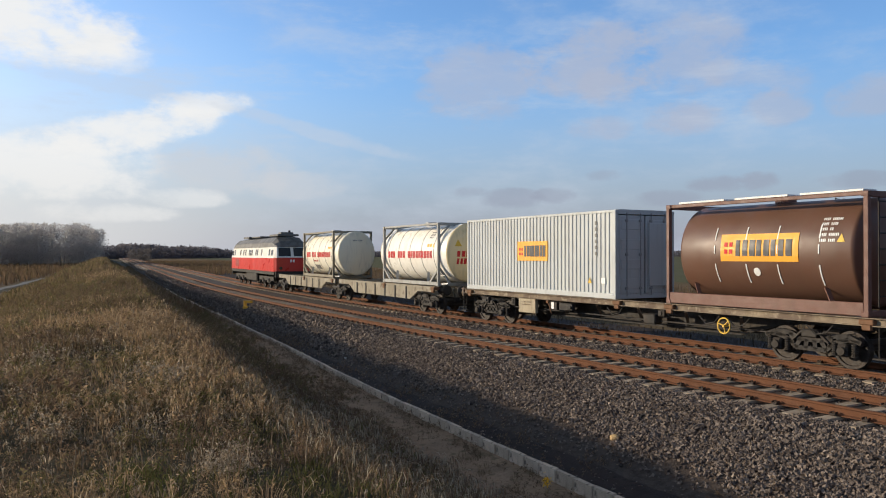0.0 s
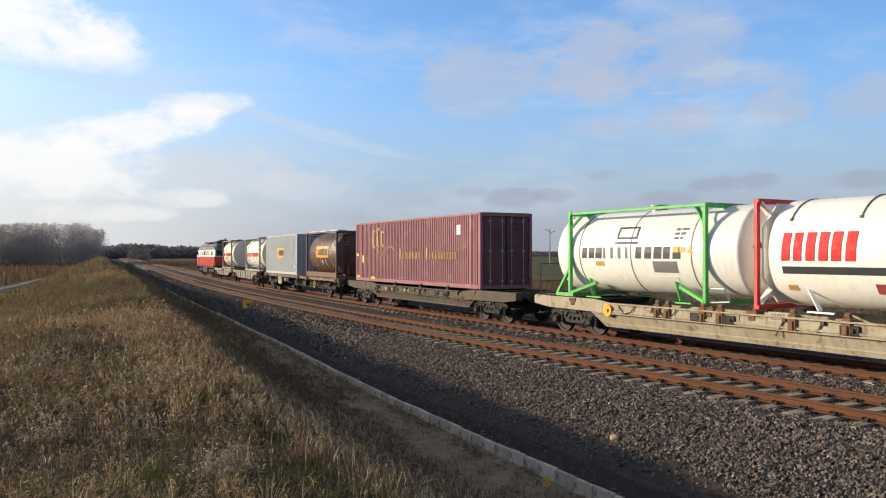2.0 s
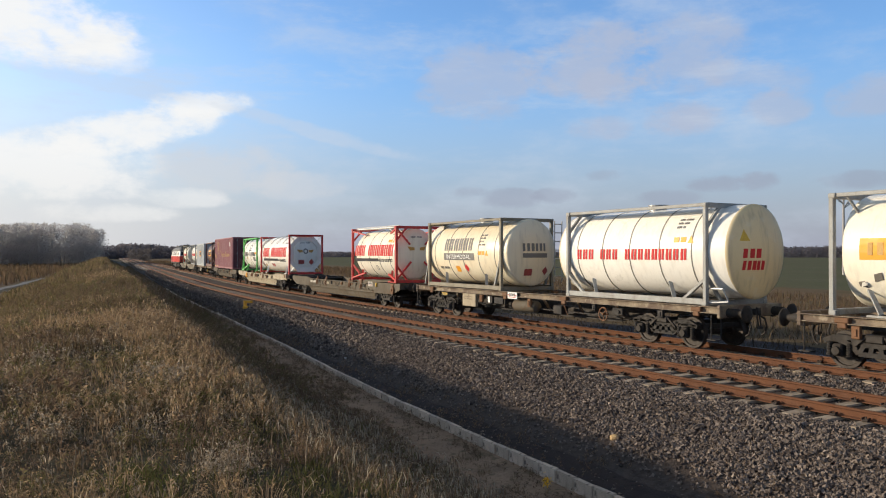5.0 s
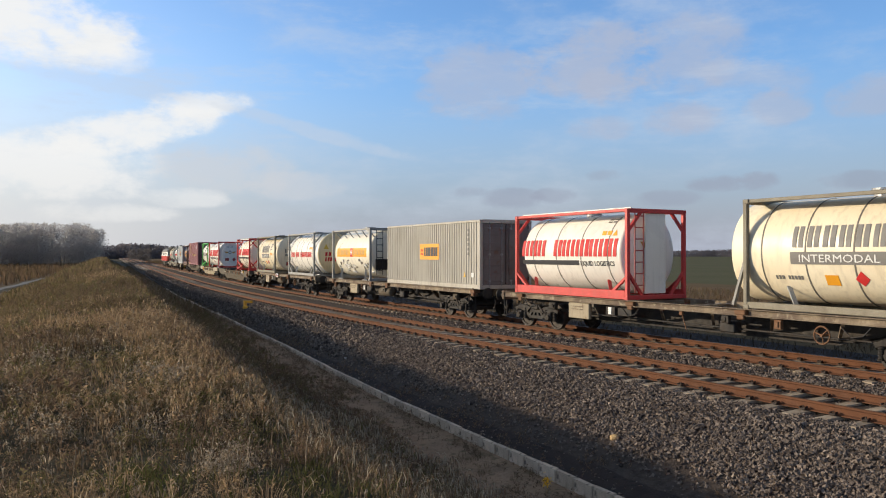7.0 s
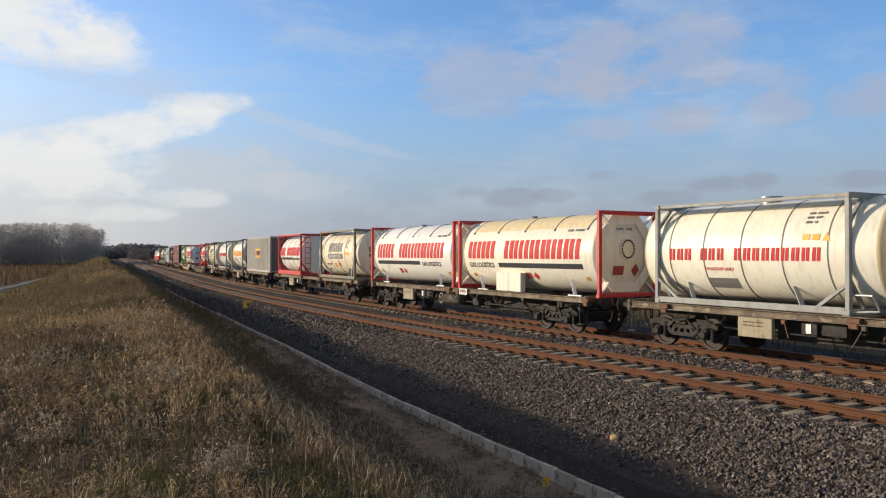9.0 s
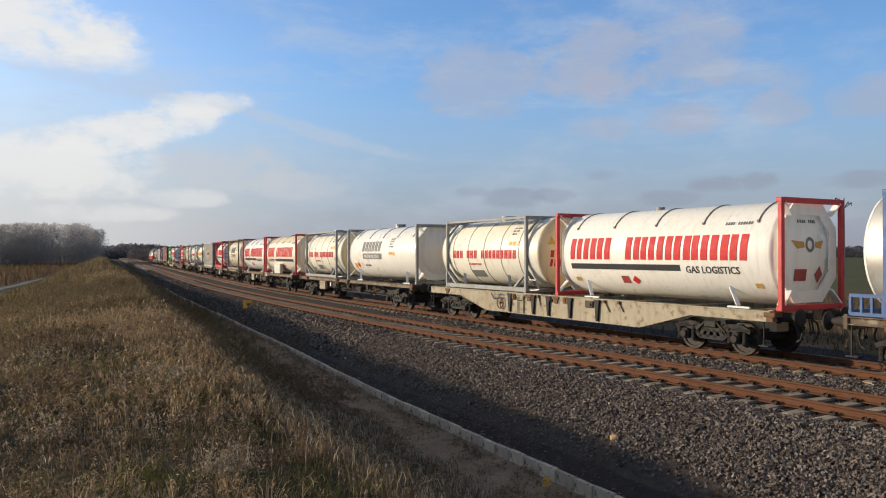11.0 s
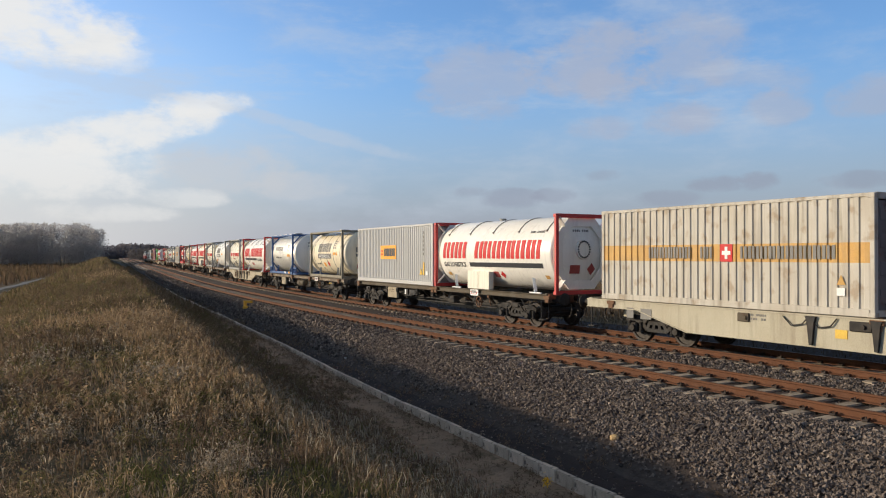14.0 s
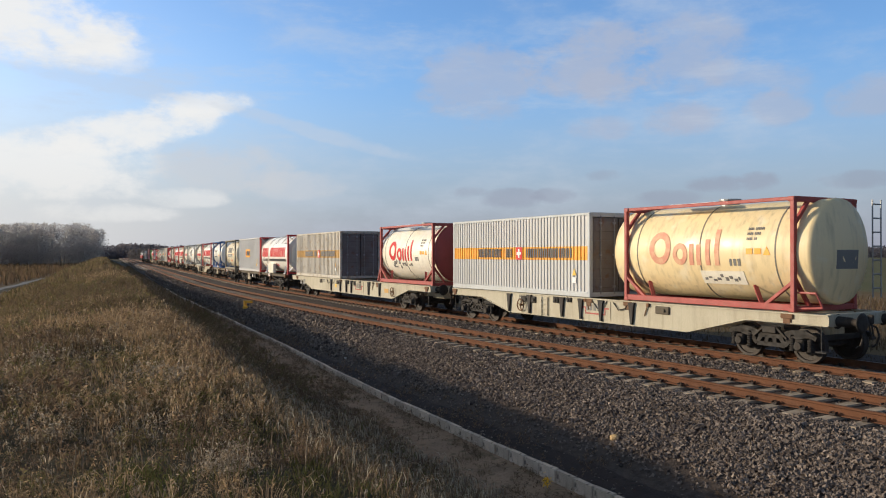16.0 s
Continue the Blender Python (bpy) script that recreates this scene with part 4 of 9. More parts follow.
def skeleton_wagon(s, half, pivot, spots, sill="brown_wagon", box_side=1, wheel=None, crate="beige", sign=None, tank=False, warning=None, wheel_y=None):
    """A bogie container flat: two slim sills, a deep inner beam, cross arms, air tank and crates under the side."""
    t = thing("container_wagon", "bogie container flat wagon with slim rust-brown sills", "wagon", "wagons of the train")
    for k in (-1, 1):
        bm = bmesh.new()
        box(bm, k * 1.12, 0, DECK - 0.08, 0.05, half * 2, 0.17, 0.008)
        box(bm, k * 1.16, 0, DECK - 0.005, 0.14, half * 2, 0.02)
        box(bm, k * 1.16, 0, DECK - 0.165, 0.14, half * 2, 0.02)
        part("side_sill", bm, sill, t, "dirty brown side sill with worn pale paint")
        # bogie's dark iron on the inner beam adds to the shade under the floor
        part("inner_beam", shift(side_plate(half - 0.5, 0.66, 1.5, pivot - 2.6), k * 0.36, 0, DECK - 0.10, k > 0), "bogie", t)
        bm = bmesh.new()
        for y in np.arange(-pivot + 2.0, pivot - 1.9, 1.9):
            beam(bm, (k * 1.10, y, DECK - 0.20), (k * 0.42, y + 0.55, DECK - 0.62), 0.07)
        part("brace", bm, sill, t)
    for k in (-1, 1):
        part("headstock", box(bmesh.new(), 0, k * (half - 0.06), DECK - 0.12, 2.4, 0.12, 0.34, 0.02), sill, t)
        bm = bmesh.new()
        rod(bm, (-1.25, k * (half - 0.25), DECK - 0.2), (-1.25, k * (half - 0.25), DECK - 0.85), 0.018, seg=6)
        box(bm, -1.16, k * (half - 0.25), DECK - 0.86, 0.22, 0.30, 0.03)
        rod(bm, (-1.05, k * (half - 0.1), DECK - 0.2), (-1.05, k * (half - 0.1), DECK - 0.85), 0.018, seg=6)
        part("shunter_step", bm, "black", t)
    cross_beams(t, np.linspace(-half + 1.2, half - 1.2, 9), sill)
    twistlock(t, spots, "rust_iron")
    bm = bmesh.new()
    box(bm, -1.13, box_side * (pivot - 2.55), DECK - 0.44, 0.12, 1.05, 0.50, 0.015)
    part("name_board", bm, crate, t, "dirty beige sheet panel under the sill")
    bm = bmesh.new()
    for r in range(2):
        bars(bm, 0.16, 0.30 - r * 0.09, 0.6, 0.028, 13 - r, (3, 7), 0.5)
    part("wagon_marks", on_side(bm, box_side * (pivot - 2.55) + 0.5, DECK - 0.62, -1.20), "brown_wagon", t)
    bm = bmesh.new()
    box(bm, -1.10, box_side * (pivot - 4.1), DECK - 0.36, 0.16, 0.42, 0.26, 0.01)
    box(bm, -1.10, box_side * (pivot - 4.75), DECK - 0.36, 0.16, 0.62, 0.24, 0.01)
    part("data_case", bm, "black", t)
    plate_on(t, box_side * (pivot - 4.1) + 0.08, DECK - 0.46, 0.14, 0.22, "white_mark", "data_card", "white data card", -1.185)
    if wheel:
        hand_wheel(t, -box_side * (pivot - 2.4) if wheel_y is None else wheel_y, DECK - 0.46, wheel, 0.2)
    if tank:
        bm = lathe([(-0.75, 0), (-0.72, 0.16), (-0.62, 0.21), (0.62, 0.21), (0.72, 0.16), (0.75, 0)], 20)
        part("air_tank", shift(bm, -0.95, box_side * 0.4, DECK - 0.48), "olive_wagon", t, "round air reservoir", True)
    bm = bmesh.new()
    box(bm, -0.9, -box_side * 1.6, DECK - 0.5, 0.3, 0.5, 0.3, 0.03)
    rod(bm, (-0.85, -pivot + 1.2, DECK - 0.55), (-0.85, pivot - 1.2, DECK - 0.55), 0.025, seg=6)
    part("brake_gear", bm, "black", t)
    sill_clutter(t, half - 0.8, int(abs(s)))
    if sign is not None:
        maker_sign(t, sign, DECK - 0.24, -1.235)
    if warning is not None:
        bm = rect(bmesh.new(), 0, 0, 0.5, 0.12)
        part("warning_board", on_side(bm, warning, DECK - 0.34, -1.2), "yellow", t, "yellow warning board with black stripes")
        bm = bmesh.new()
        for i in range(5):
            slab(bm, [(0.02 + i * 0.1, 0), (0.06 + i * 0.1, 0), (0.1 + i * 0.1, 0.12), (0.06 + i * 0.1, 0.12)], 0.006)
        part("warning_stripe", on_side(bm, warning, DECK - 0.34, -1.208), "ink", t)
    for y in (pivot, -pivot):
        bogie(t, y)
    ends(t, half)
    return rides(t, s)


def belly_wagon(s, half, pivot, spots, mat, depth=0.78, ribs=(), sign=None, wheel=None, ladder=None, label="bogie container wagon with deep cream side sills", marks=(), shoe=0.0):
    """A wagon with full-height side sills that deepen between the bogies."""
    t = thing("container_wagon", label, "wagon", "wagons of the train")
    for k in (-1, 1):
        part("side_sill", shift(side_plate(half, depth, 2.0, pivot - 2.6, shoe=shoe), k * 1.17, 0, DECK - 0.01, k > 0), mat, t, "deep painted side sill, dusty and streaked")
        part("sill_flange", box(bmesh.new(), k * 1.20, 0, DECK - 0.02, 0.10, half * 2, 0.035), mat, t)
        bm = bmesh.new()
        f = pivot - 2.6 + shoe
        for a, b in (((-half, -0.25), (-f - 2, -0.25)), ((-f - 2, -0.25), (-f, -depth)), ((-f, -depth), (f, -depth)), ((f, -depth), (f + 2, -0.25)), ((f + 2, -0.25), (half, -0.25))):
            beam(bm, (k * 1.20, a[0], DECK + a[1]), (k * 1.20, b[0], DECK + b[1]), 0.10, 0.025)
        part("lower_flange", bm, mat, t)
    for y in ribs:
        bm = bmesh.new()
        slab(bm, [(-0.14, 0), (0.14, 0), (0.10, -0.10), (0.035, -depth + 0.08), (-0.035, -depth + 0.08), (-0.10, -0.10)], 0.10)
        part("web_rib", on_side(bm, y, DECK - 0.05, -1.19), "rust_iron" if mat == "olive_wagon" else "black", t, "dark wedge-shaped bracket")
    part("centre_beam", box(bmesh.new(), 0, 0, DECK - 0.35, 0.5, half * 2 - 1.2, 0.5, 0.02), mat, t)
    for k in (-1, 1):
        part("headstock", box(bmesh.new(), 0, k * (half - 0.07), DECK - 0.13, 2.3, 0.14, 0.30, 0.02), mat, t)
        bm = bmesh.new()
        rod(bm, (-1.2, k * (half - 0.2), DECK - 0.25), (-1.2, k * (half - 0.2), DECK - 0.85), 0.018, seg=6)
        box(bm, -1.14, k * (half - 0.2), DECK - 0.86, 0.2, 0.28, 0.03)
        part("shunter_step", bm, "black", t)
    cross_beams(t, np.linspace(-half + 1.0, half - 1.0, 8), mat)
    twistlock(t, spots, "rust_iron")
    if sign is not None:
        maker_sign(t, sign, DECK - 0.62, -1.225, "dull_red", mat, 2.3)
    if wheel is not None:
        hand_wheel(t, wheel, DECK - 0.42, "rust_iron", 0.2, -1.3)
    if ladder is not None:
        bm = bmesh.new()
        for k in (-0.18, 0.18):
            beam(bm, (-1.26, ladder + k, DECK - 0.08), (-1.26, ladder + k, DECK - 0.72), 0.035)
        lad = part("ladder", bm, mat, t)
        for z in (0.15, 0.32, 0.49, 0.66):
            part("rung", beam(bmesh.new(), (-1.26, ladder - 0.18, DECK - z), (-1.26, ladder + 0.18, DECK - z), 0.03), mat, lad)
    sill_clutter(t, pivot - 3.0, int(abs(s)) + 5, DECK - 0.04, -1.25)
    for y, w, h, c in marks:
        plate_on(t, y, DECK - 0.5, w, h, c, "data_panel", "", -1.222)
    bm = bmesh.new()
    for r in range(2):
        bars(bm, 0, 0.10 - r * 0.10, 0.75, 0.055, 12 - r * 3, (2, 6), 0.6)
    part("wagon_marks", on_side(bm, pivot - 3.2, DECK - 0.25, -1.222), "grey_ink" if mat != "olive_wagon" else "white_mark", t)
    for y in (pivot, -pivot):
        bogie(t, y)
    ends(t, half)
    return rides(t, s)


def pocket_wagon(s, half, pivot, mat, label, depth=0.62, ledges=(), wheel=None, sign=None, brackets=(), bracket_mat="rust_iron", lamp=None, spots=(), tail=0.40, railing=False):
    """A low pocket wagon: a broad lower side beam, a stepped upper rail, and raised ends over the bogies."""
    t = thing("pocket_wagon", label, "wagon", "wagons of the train")
    f = pivot - 1.55
    for k in (-1, 1):
        out = [(-half, -0.02), (-f - 0.4, -0.02), (-f + 0.5, -0.12), (f - 0.5, -0.12), (f + 0.4, -0.02), (half, -0.02), (half, -0.30), (half - 0.9, -tail), (f + 0.6, -tail - 0.02), (-f - 0.6, -tail - 0.02), (-half + 0.9, -tail), (-half, -0.30)]
        bm = slab(bmesh.new(), out, 0.06)
        for v in bm.verts:
            u, h, w = v.co
            v.co = (-w, u, h)
        bmesh.ops.recalc_face_normals(bm, faces=bm.faces)
        part("side_beam", shift(bm, k * 1.18, 0, DECK, k > 0), mat, t, "stepped side beam, dusty paint")
        # the broad lower beam leans in towards the rails
        bm = slab(bmesh.new(), [(-f - 0.55, 0), (f + 0.55, 0), (f, -depth + 0.42), (-f, -depth + 0.42)], 0.05)
        for v in bm.verts:
            u, h, w = v.co
            v.co = (k * (1.20 + 0.35 * h - w), u, DECK - 0.425 + h)
        bmesh.ops.recalc_face_normals(bm, faces=bm.faces)
        part("lower_beam", bm, mat, t, "broad lower side beam leaning inwards")
        bm = bmesh.new()
        beam(bm, (k * 1.26, -f + 0.3, DECK - 0.36), (k * 1.26, f - 0.3, DECK - 0.36), 0.05, 0.05)
        beam(bm, (k * 1.25, -f - 0.3, DECK - 0.43), (k * 1.25, f + 0.3, DECK - 0.43), 0.12, 0.025)
        beam(bm, (k * 1.26, -f + 0.5, DECK - 0.12), (k * 1.26, f - 0.5, DECK - 0.12), 0.12, 0.04)
        part("side_ledge", bm, mat, t)
        for i in range(7):
            y = -f + 0.8 + i * (2 * f - 1.6) / 6
            bm = box(bmesh.new(), k * 1.22, y, DECK - 0.27, 0.07, 0.05, 0.26, 0.008)
            part("web_stiffener", bm, mat, t)
    part("pocket_floor", box(bmesh.new(), 0, 0, DECK - 0.72, 2.2, f * 2, 0.06), mat, t)
    for k in (-1, 1):
        # an open end over the bogie: headstock, dark plates and cross members with gaps between them
        part("headstock", box(bmesh.new(), 0, k * (half - 0.08), DECK - 0.15, 2.4, 0.16, 0.30, 0.02), mat, t)
        span = half - f - 0.4
        for i in range(3):
            part("cross_member", box(bmesh.new(), 0, k * (half - 0.45 - i * (span - 0.6) / 2), DECK - 0.06, 2.3, 0.30, 0.08, 0.01), "bogie", t)
        part("bogie_cover", box(bmesh.new(), 0, k * (half - span / 2), DECK - 0.14, 2.28, span - 0.1, 0.05), "black", t, "dark plate over the bogie")
        part("buffer_step", box(bmesh.new(), -1.0, k * (half - 0.3), DECK - 0.62, 0.35, 0.28, 0.04, 0.008), "bogie", t)
    if railing:
        gate = part("end_railing", rod(bmesh.new(), (-1.12, half - 0.2, DECK - 0.05), (-1.12, half - 0.2, DECK + 1.05), 0.02, seg=6), "black", t, "thin black pipe railing at the wagon end")
        part("railing_post", rod(bmesh.new(), (0.2, half - 0.2, DECK - 0.05), (0.2, half - 0.2, DECK + 1.05), 0.02, seg=6), "black", gate)
        for z in (0.45, 1.05):
            part("railing_bar", rod(bmesh.new(), (-1.12, half - 0.2, DECK + z), (0.2, half - 0.2, DECK + z), 0.018, seg=6), "black", gate)
    for y in brackets:
        bm = bmesh.new()
        box(bm, -1.24, y, DECK - 0.24, 0.13, 0.26, 0.42, 0.03)
        box(bm, -1.22, y, DECK + 0.02, 0.10, 0.18, 0.12, 0.03)
        box(bm, -1.32, y, DECK - 0.30, 0.05, 0.12, 0.22, 0.02)
        part("folding_lock", bm, bracket_mat, t, "rusty folding container lock")
    for y, w, c in ledges:
        plate_on(t, y, DECK - 0.34, w, 0.13, c, "data_panel", "", -1.262)
    if wheel:
        y, c = wheel
        bm = bmesh.new()
        rod(bm, (-1.20, y, DECK - 0.33), (-1.32, y, DECK - 0.33), 0.19, seg=20)
        rod(bm, (-1.30, y, DECK - 0.33), (-1.36, y, DECK - 0.33), 0.06, seg=10)
        part("hand_wheel", bm, c, t, "round brake hand wheel on the side beam")
    sill_clutter(t, f - 0.4, int(abs(s)) + 3, DECK - 0.14, -1.27)
    if lamp is not None:
        bm = bmesh.new()
        box(bm, -1.27, lamp, DECK - 0.14, 0.08, 0.12, 0.2, 0.02)
        part("signal_bracket", bm, "yellow", t, "small yellow bracket")
    if sign is not None:
        maker_sign(t, sign, DECK - 0.25, -1.245, "dull_red", "cream_wagon" if mat == "beige" else "warm_box")
    twistlock(t, spots, "rust_iron")
    for y in (pivot, -pivot):
        bogie(t, y)
    ends(t, half)
    return rides(t, s)


# -- containers


def castings(parent, length, z0, z1, mat):
    me = mesh_of(box(bmesh.new(), 0, 0, 0, 0.162, 0.178, 0.118, 0.015), "corner_casting", mat)
    for sx in (-1, 1):
        for sy in (-1, 1):
            for z in (z0 + 0.059, z1 - 0.059):
                piece("corner_casting", me, parent, (sx * (HW - 0.075), sy * (length / 2 - 0.083), z))


def corrugated(length, z0, z1, pitch, depth, inset=0.0):
    """A pressed side wall facing -x, its outer faces on x = 0."""
    bm = bmesh.new()
    pts, y, n = [], -length / 2, 0
    a, b, c = pitch * 0.50, pitch * 0.10, pitch * 0.30
    while y < length / 2 - 1e-6:
        for dy, x in ((0, 0), (a, 0), (a + b, depth), (a + b + c, depth)):
            if y + dy <= length / 2:
                pts.append((x, y + dy))
        y += pitch
    pts.append((0, length / 2))
    lo = [bm.verts.new((x, yy, z0)) for x, yy in pts]
    hi = [bm.verts.new((x, yy, z1)) for x, yy in pts]
    for i in range(len(pts) - 1):
        bm.faces.new((lo[i], hi[i], hi[i + 1], lo[i + 1]))
    bmesh.ops.recalc_face_normals(bm, faces=bm.faces)
    ext = bmesh.ops.solidify(bm, geom=bm.faces[:], thickness=0.004)
    return bm


def dry_box(s, length, height, mat, label, frame_mat=None, pitch=0.28, depth=0.036, inset=0.0, end_mat=None, doors=True, roof_mat=None):
    """A steel box container: corner posts, rails, pressed walls, doors with locking bars at the rear."""
    t = thing("box_container", label, "container", "containers on the train")
    fm = frame_mat or mat
    z0, z1 = DECK, DECK + height
    half = length / 2
    for sy in (-1, 1):
        for sx in (-1, 1):
            part("corner_post", box(bmesh.new(), sx * (HW - 0.065), sy * (half - 0.06), (z0 + z1) / 2, 0.13, 0.12, height - 0.02, 0.012), fm, t)
    if inset:
        for sy in (-1, 1):
            for sx in (-1, 1):
                part("lifting_post", box(bmesh.new(), sx * (HW - 0.05), sy * (half - inset), (z0 + z1) / 2, 0.12, 0.14, height - 0.01, 0.012), fm, t)
    for sx in (-1, 1):
        part("top_rail", box(bmesh.new(), sx * (HW - 0.04), 0, z1 - 0.045, 0.08, length - 0.24, 0.075, 0.008), fm, t)
        part("bottom_rail", box(bmesh.new(), sx * (HW - 0.03), 0, z0 + 0.09, 0.07, length - 0.24, 0.15, 0.008), fm, t)
        w = corrugated(length - 0.24, z0 + 0.16, z1 - 0.08, pitch, depth)
        if sx > 0:
            for v in w.verts:
                v.co.x = -v.co.x
            bmesh.ops.reverse_faces(w, faces=w.faces)
        for v in w.verts:
            v.co.x += sx * (HW - 0.012)
        part("side_wall", w, mat, t, "pressed steel side wall with upright folds")
    part("roof_panel", box(bmesh.new(), 0, 0, z1 - 0.03, 2 * HW - 0.16, length - 0.2, 0.03), roof_mat or mat, t)
    part("floor_panel", box(bmesh.new(), 0, 0, z0 + 0.14, 2 * HW - 0.16, length - 0.2, 0.05), "black", t)
    em = end_mat or mat
    part("front_wall", box(bmesh.new(), 0, half - 0.05, (z0 + z1) / 2, 2 * HW - 0.25, 0.04, height - 0.2), em, t)
    for z in (z0 + 0.08, z1 - 0.06):
        for sy in (-1, 1):
            part("end_rail", box(bmesh.new(), 0, sy * (half - 0.06), z, 2 * HW - 0.26, 0.10, 0.13, 0.008), fm, t)
    if doors:
        for k in (-1, 1):
            bm = bmesh.new()
            box(bm, k * 0.535, -half + 0.05, (z0 + z1) / 2, 1.03, 0.045, height - 0.30, 0.01)
            for i in range(4):
                box(bm, k * 0.535, -half + 0.02, z0 + 0.42 + i * (height - 0.5) / 3.6, 0.92, 0.03, 0.28, 0.012)
            d = part("door", bm, em, t, "steel end door with pressed panels")
            for x in (0.22, 0.78):
                bm = bmesh.new()
                rod(bm, (k * x, -half - 0.02, z0 + 0.1), (k * x, -half - 0.02, z1 - 0.08), 0.017, seg=8)
                for z in (z0 + 0.3, (z0 + z1) / 2, z1 - 0.3):
                    box(bm, k * x, -half - 0.005, z, 0.11, 0.05, 0.07, 0.01)
                part("locking_bar", bm, "steel", d)
            bm = bmesh.new()
            for i in range(4):
                rod(bm, (k * 1.06, -half - 0.0, z0 + 0.3 + i * (height - 0.6) / 3), (k * 1.06, -half, z0 + 0.42 + i * (height - 0.6) / 3), 0.03, seg=8)
            part("hinge", bm, em, d)
    castings(t, length if not inset else length - 2 * inset, z0, z1, fm)
    return rides(t, s)


def side_sign(t, y, z, w, h, letters=8, x=-HW, ground="orange"):
    """An orange name board: a broken ring and plain bars."""
    part("name_board", on_side(rect(bmesh.new(), 0, 0, w, h), y, z, x), ground, t, "orange name board with plain dark bars")
    bm = bmesh.new()
    q = h * 0.34
    for u, v in ((0, 0), (q * 0.7, 0), (0, q * 0.7), (q * 0.7, q * 0.7)):
        rect(bm, w * 0.06 + u, h * 0.28 + v, q * 0.42, q * 0.42)
    part("emblem", on_side(bm, y, z, x - 0.008), "red_ink", t)
    part("name_bar", on_side(bars(bmesh.new(), w * 0.24, h * 0.22, w * 0.70, h * 0.56, letters, (), 0.84), y, z, x - 0.008), "ink", t)


def name_row(t, lay_on, u, v, width, height, count, gaps, fill, lean, mat):
    """A painted name as a row of plain bars, each a part."""
    cell = width / count
    for i in range(count):
        if i in gaps:
            continue
        w = cell * min(0.93, fill + 0.08) * (0.94 + 0.10 * ((i * 7) % 5) / 4)
        a, q = u + i * cell, 0.41 * w
        for x0 in (0, w - q):
            bm = slab(bmesh.new(), [(a + x0 + lean * z + x, v + z) for x, z in ((0, 0), (q, 0), (q, height), (0, height))], 0.006)
            part("name_bar", lay_on(bm), mat, t)


def unit_marks(t, y, z, x=None, wrap=None, rows=4, width=0.5, mat="grey_ink", boards=True):
    """The block of serial marks: rows of small bars, and the yellow hazard plates under them."""
    bm = bmesh.new()
    for r in range(rows):
        bars(bm, 0, -r * 0.12, width * (1 - 0.17 * (r % 3)), 0.06, 11 - 2 * (r % 3), (4,), 0.6)
    lay = (lambda b, yy, zz: on_tank(b, yy, zz, wrap[0], wrap[1])) if wrap else (lambda b, yy, zz: on_side(b, yy, zz, x))
    part("serial_mark", lay(bm, y, z), mat, t)
    if boards:
        bm = bmesh.new()
        rect(bm, 0.0, 0, 0.20, 0.13)
        rect(bm, 0.26, 0, 0.20, 0.13)
        slab(bm, [(0.52, -0.02), (0.74, -0.02), (0.63, 0.17)], 0.006)
        part("hazard_plate", lay(bm, y, z - rows * 0.12 - 0.18), "orange", t, "small orange hazard plates")


def dome(y0, y1, r, crown=0.27):
    """Profile of a tank shell with dished ends."""
    p = [(y0, 0.0)]
    for a in (12, 24, 36, 48):
        p.append((y0 + crown * (1 - math.cos(radians(a))) * 2.2, r * math.sin(radians(a)) * 1.14))
    p += [(y0 + crown * 0.86, r * 0.93), (y0 + crown * 1.02, r * 0.985), (y0 + crown * 1.25, r)]
    q = [(y1 - (y - y0), rr) for y, rr in reversed(p)]
    return p + q


def tank_shell(t, y0, y1, r, zc, mat, bands, band_mat="seam", end_mat=None, label=""):
    part("tank_shell", lathe(dome(y0, y1, r), 48, zc), mat, t, label or "round welded tank shell", True)
    for y in bands:
        part("shell_band", hoop(bmesh.new(), y, r, 0.035, 0.008, zc, 48), band_mat, t)
    if end_mat:
        for ya, yb, flip in ((y0, y0 + 0.42, 1), (y1, y1 - 0.42, -1)):
            prof = [(y, rr + (0.006 if rr > 0.01 else 0)) for y, rr in dome(y0 - 0.006, y1 + 0.006, r)]
            prof = [p for p in prof if (p[0] < y0 + 0.46 if flip > 0 else p[0] > y1 - 0.46)]
            part("end_cap", lathe(prof, 48, zc), end_mat, t, "dished tank end in another colour", True)


def walkway(t, length, y, z1, mat="steel", x=-0.25, width=0.45, rail_mat=None):
    bm = bmesh.new()
    box(bm, x, y, z1 - 0.02, width, length, 0.035)
    part("walkway", bm, mat, t, "narrow metal walkway on top")


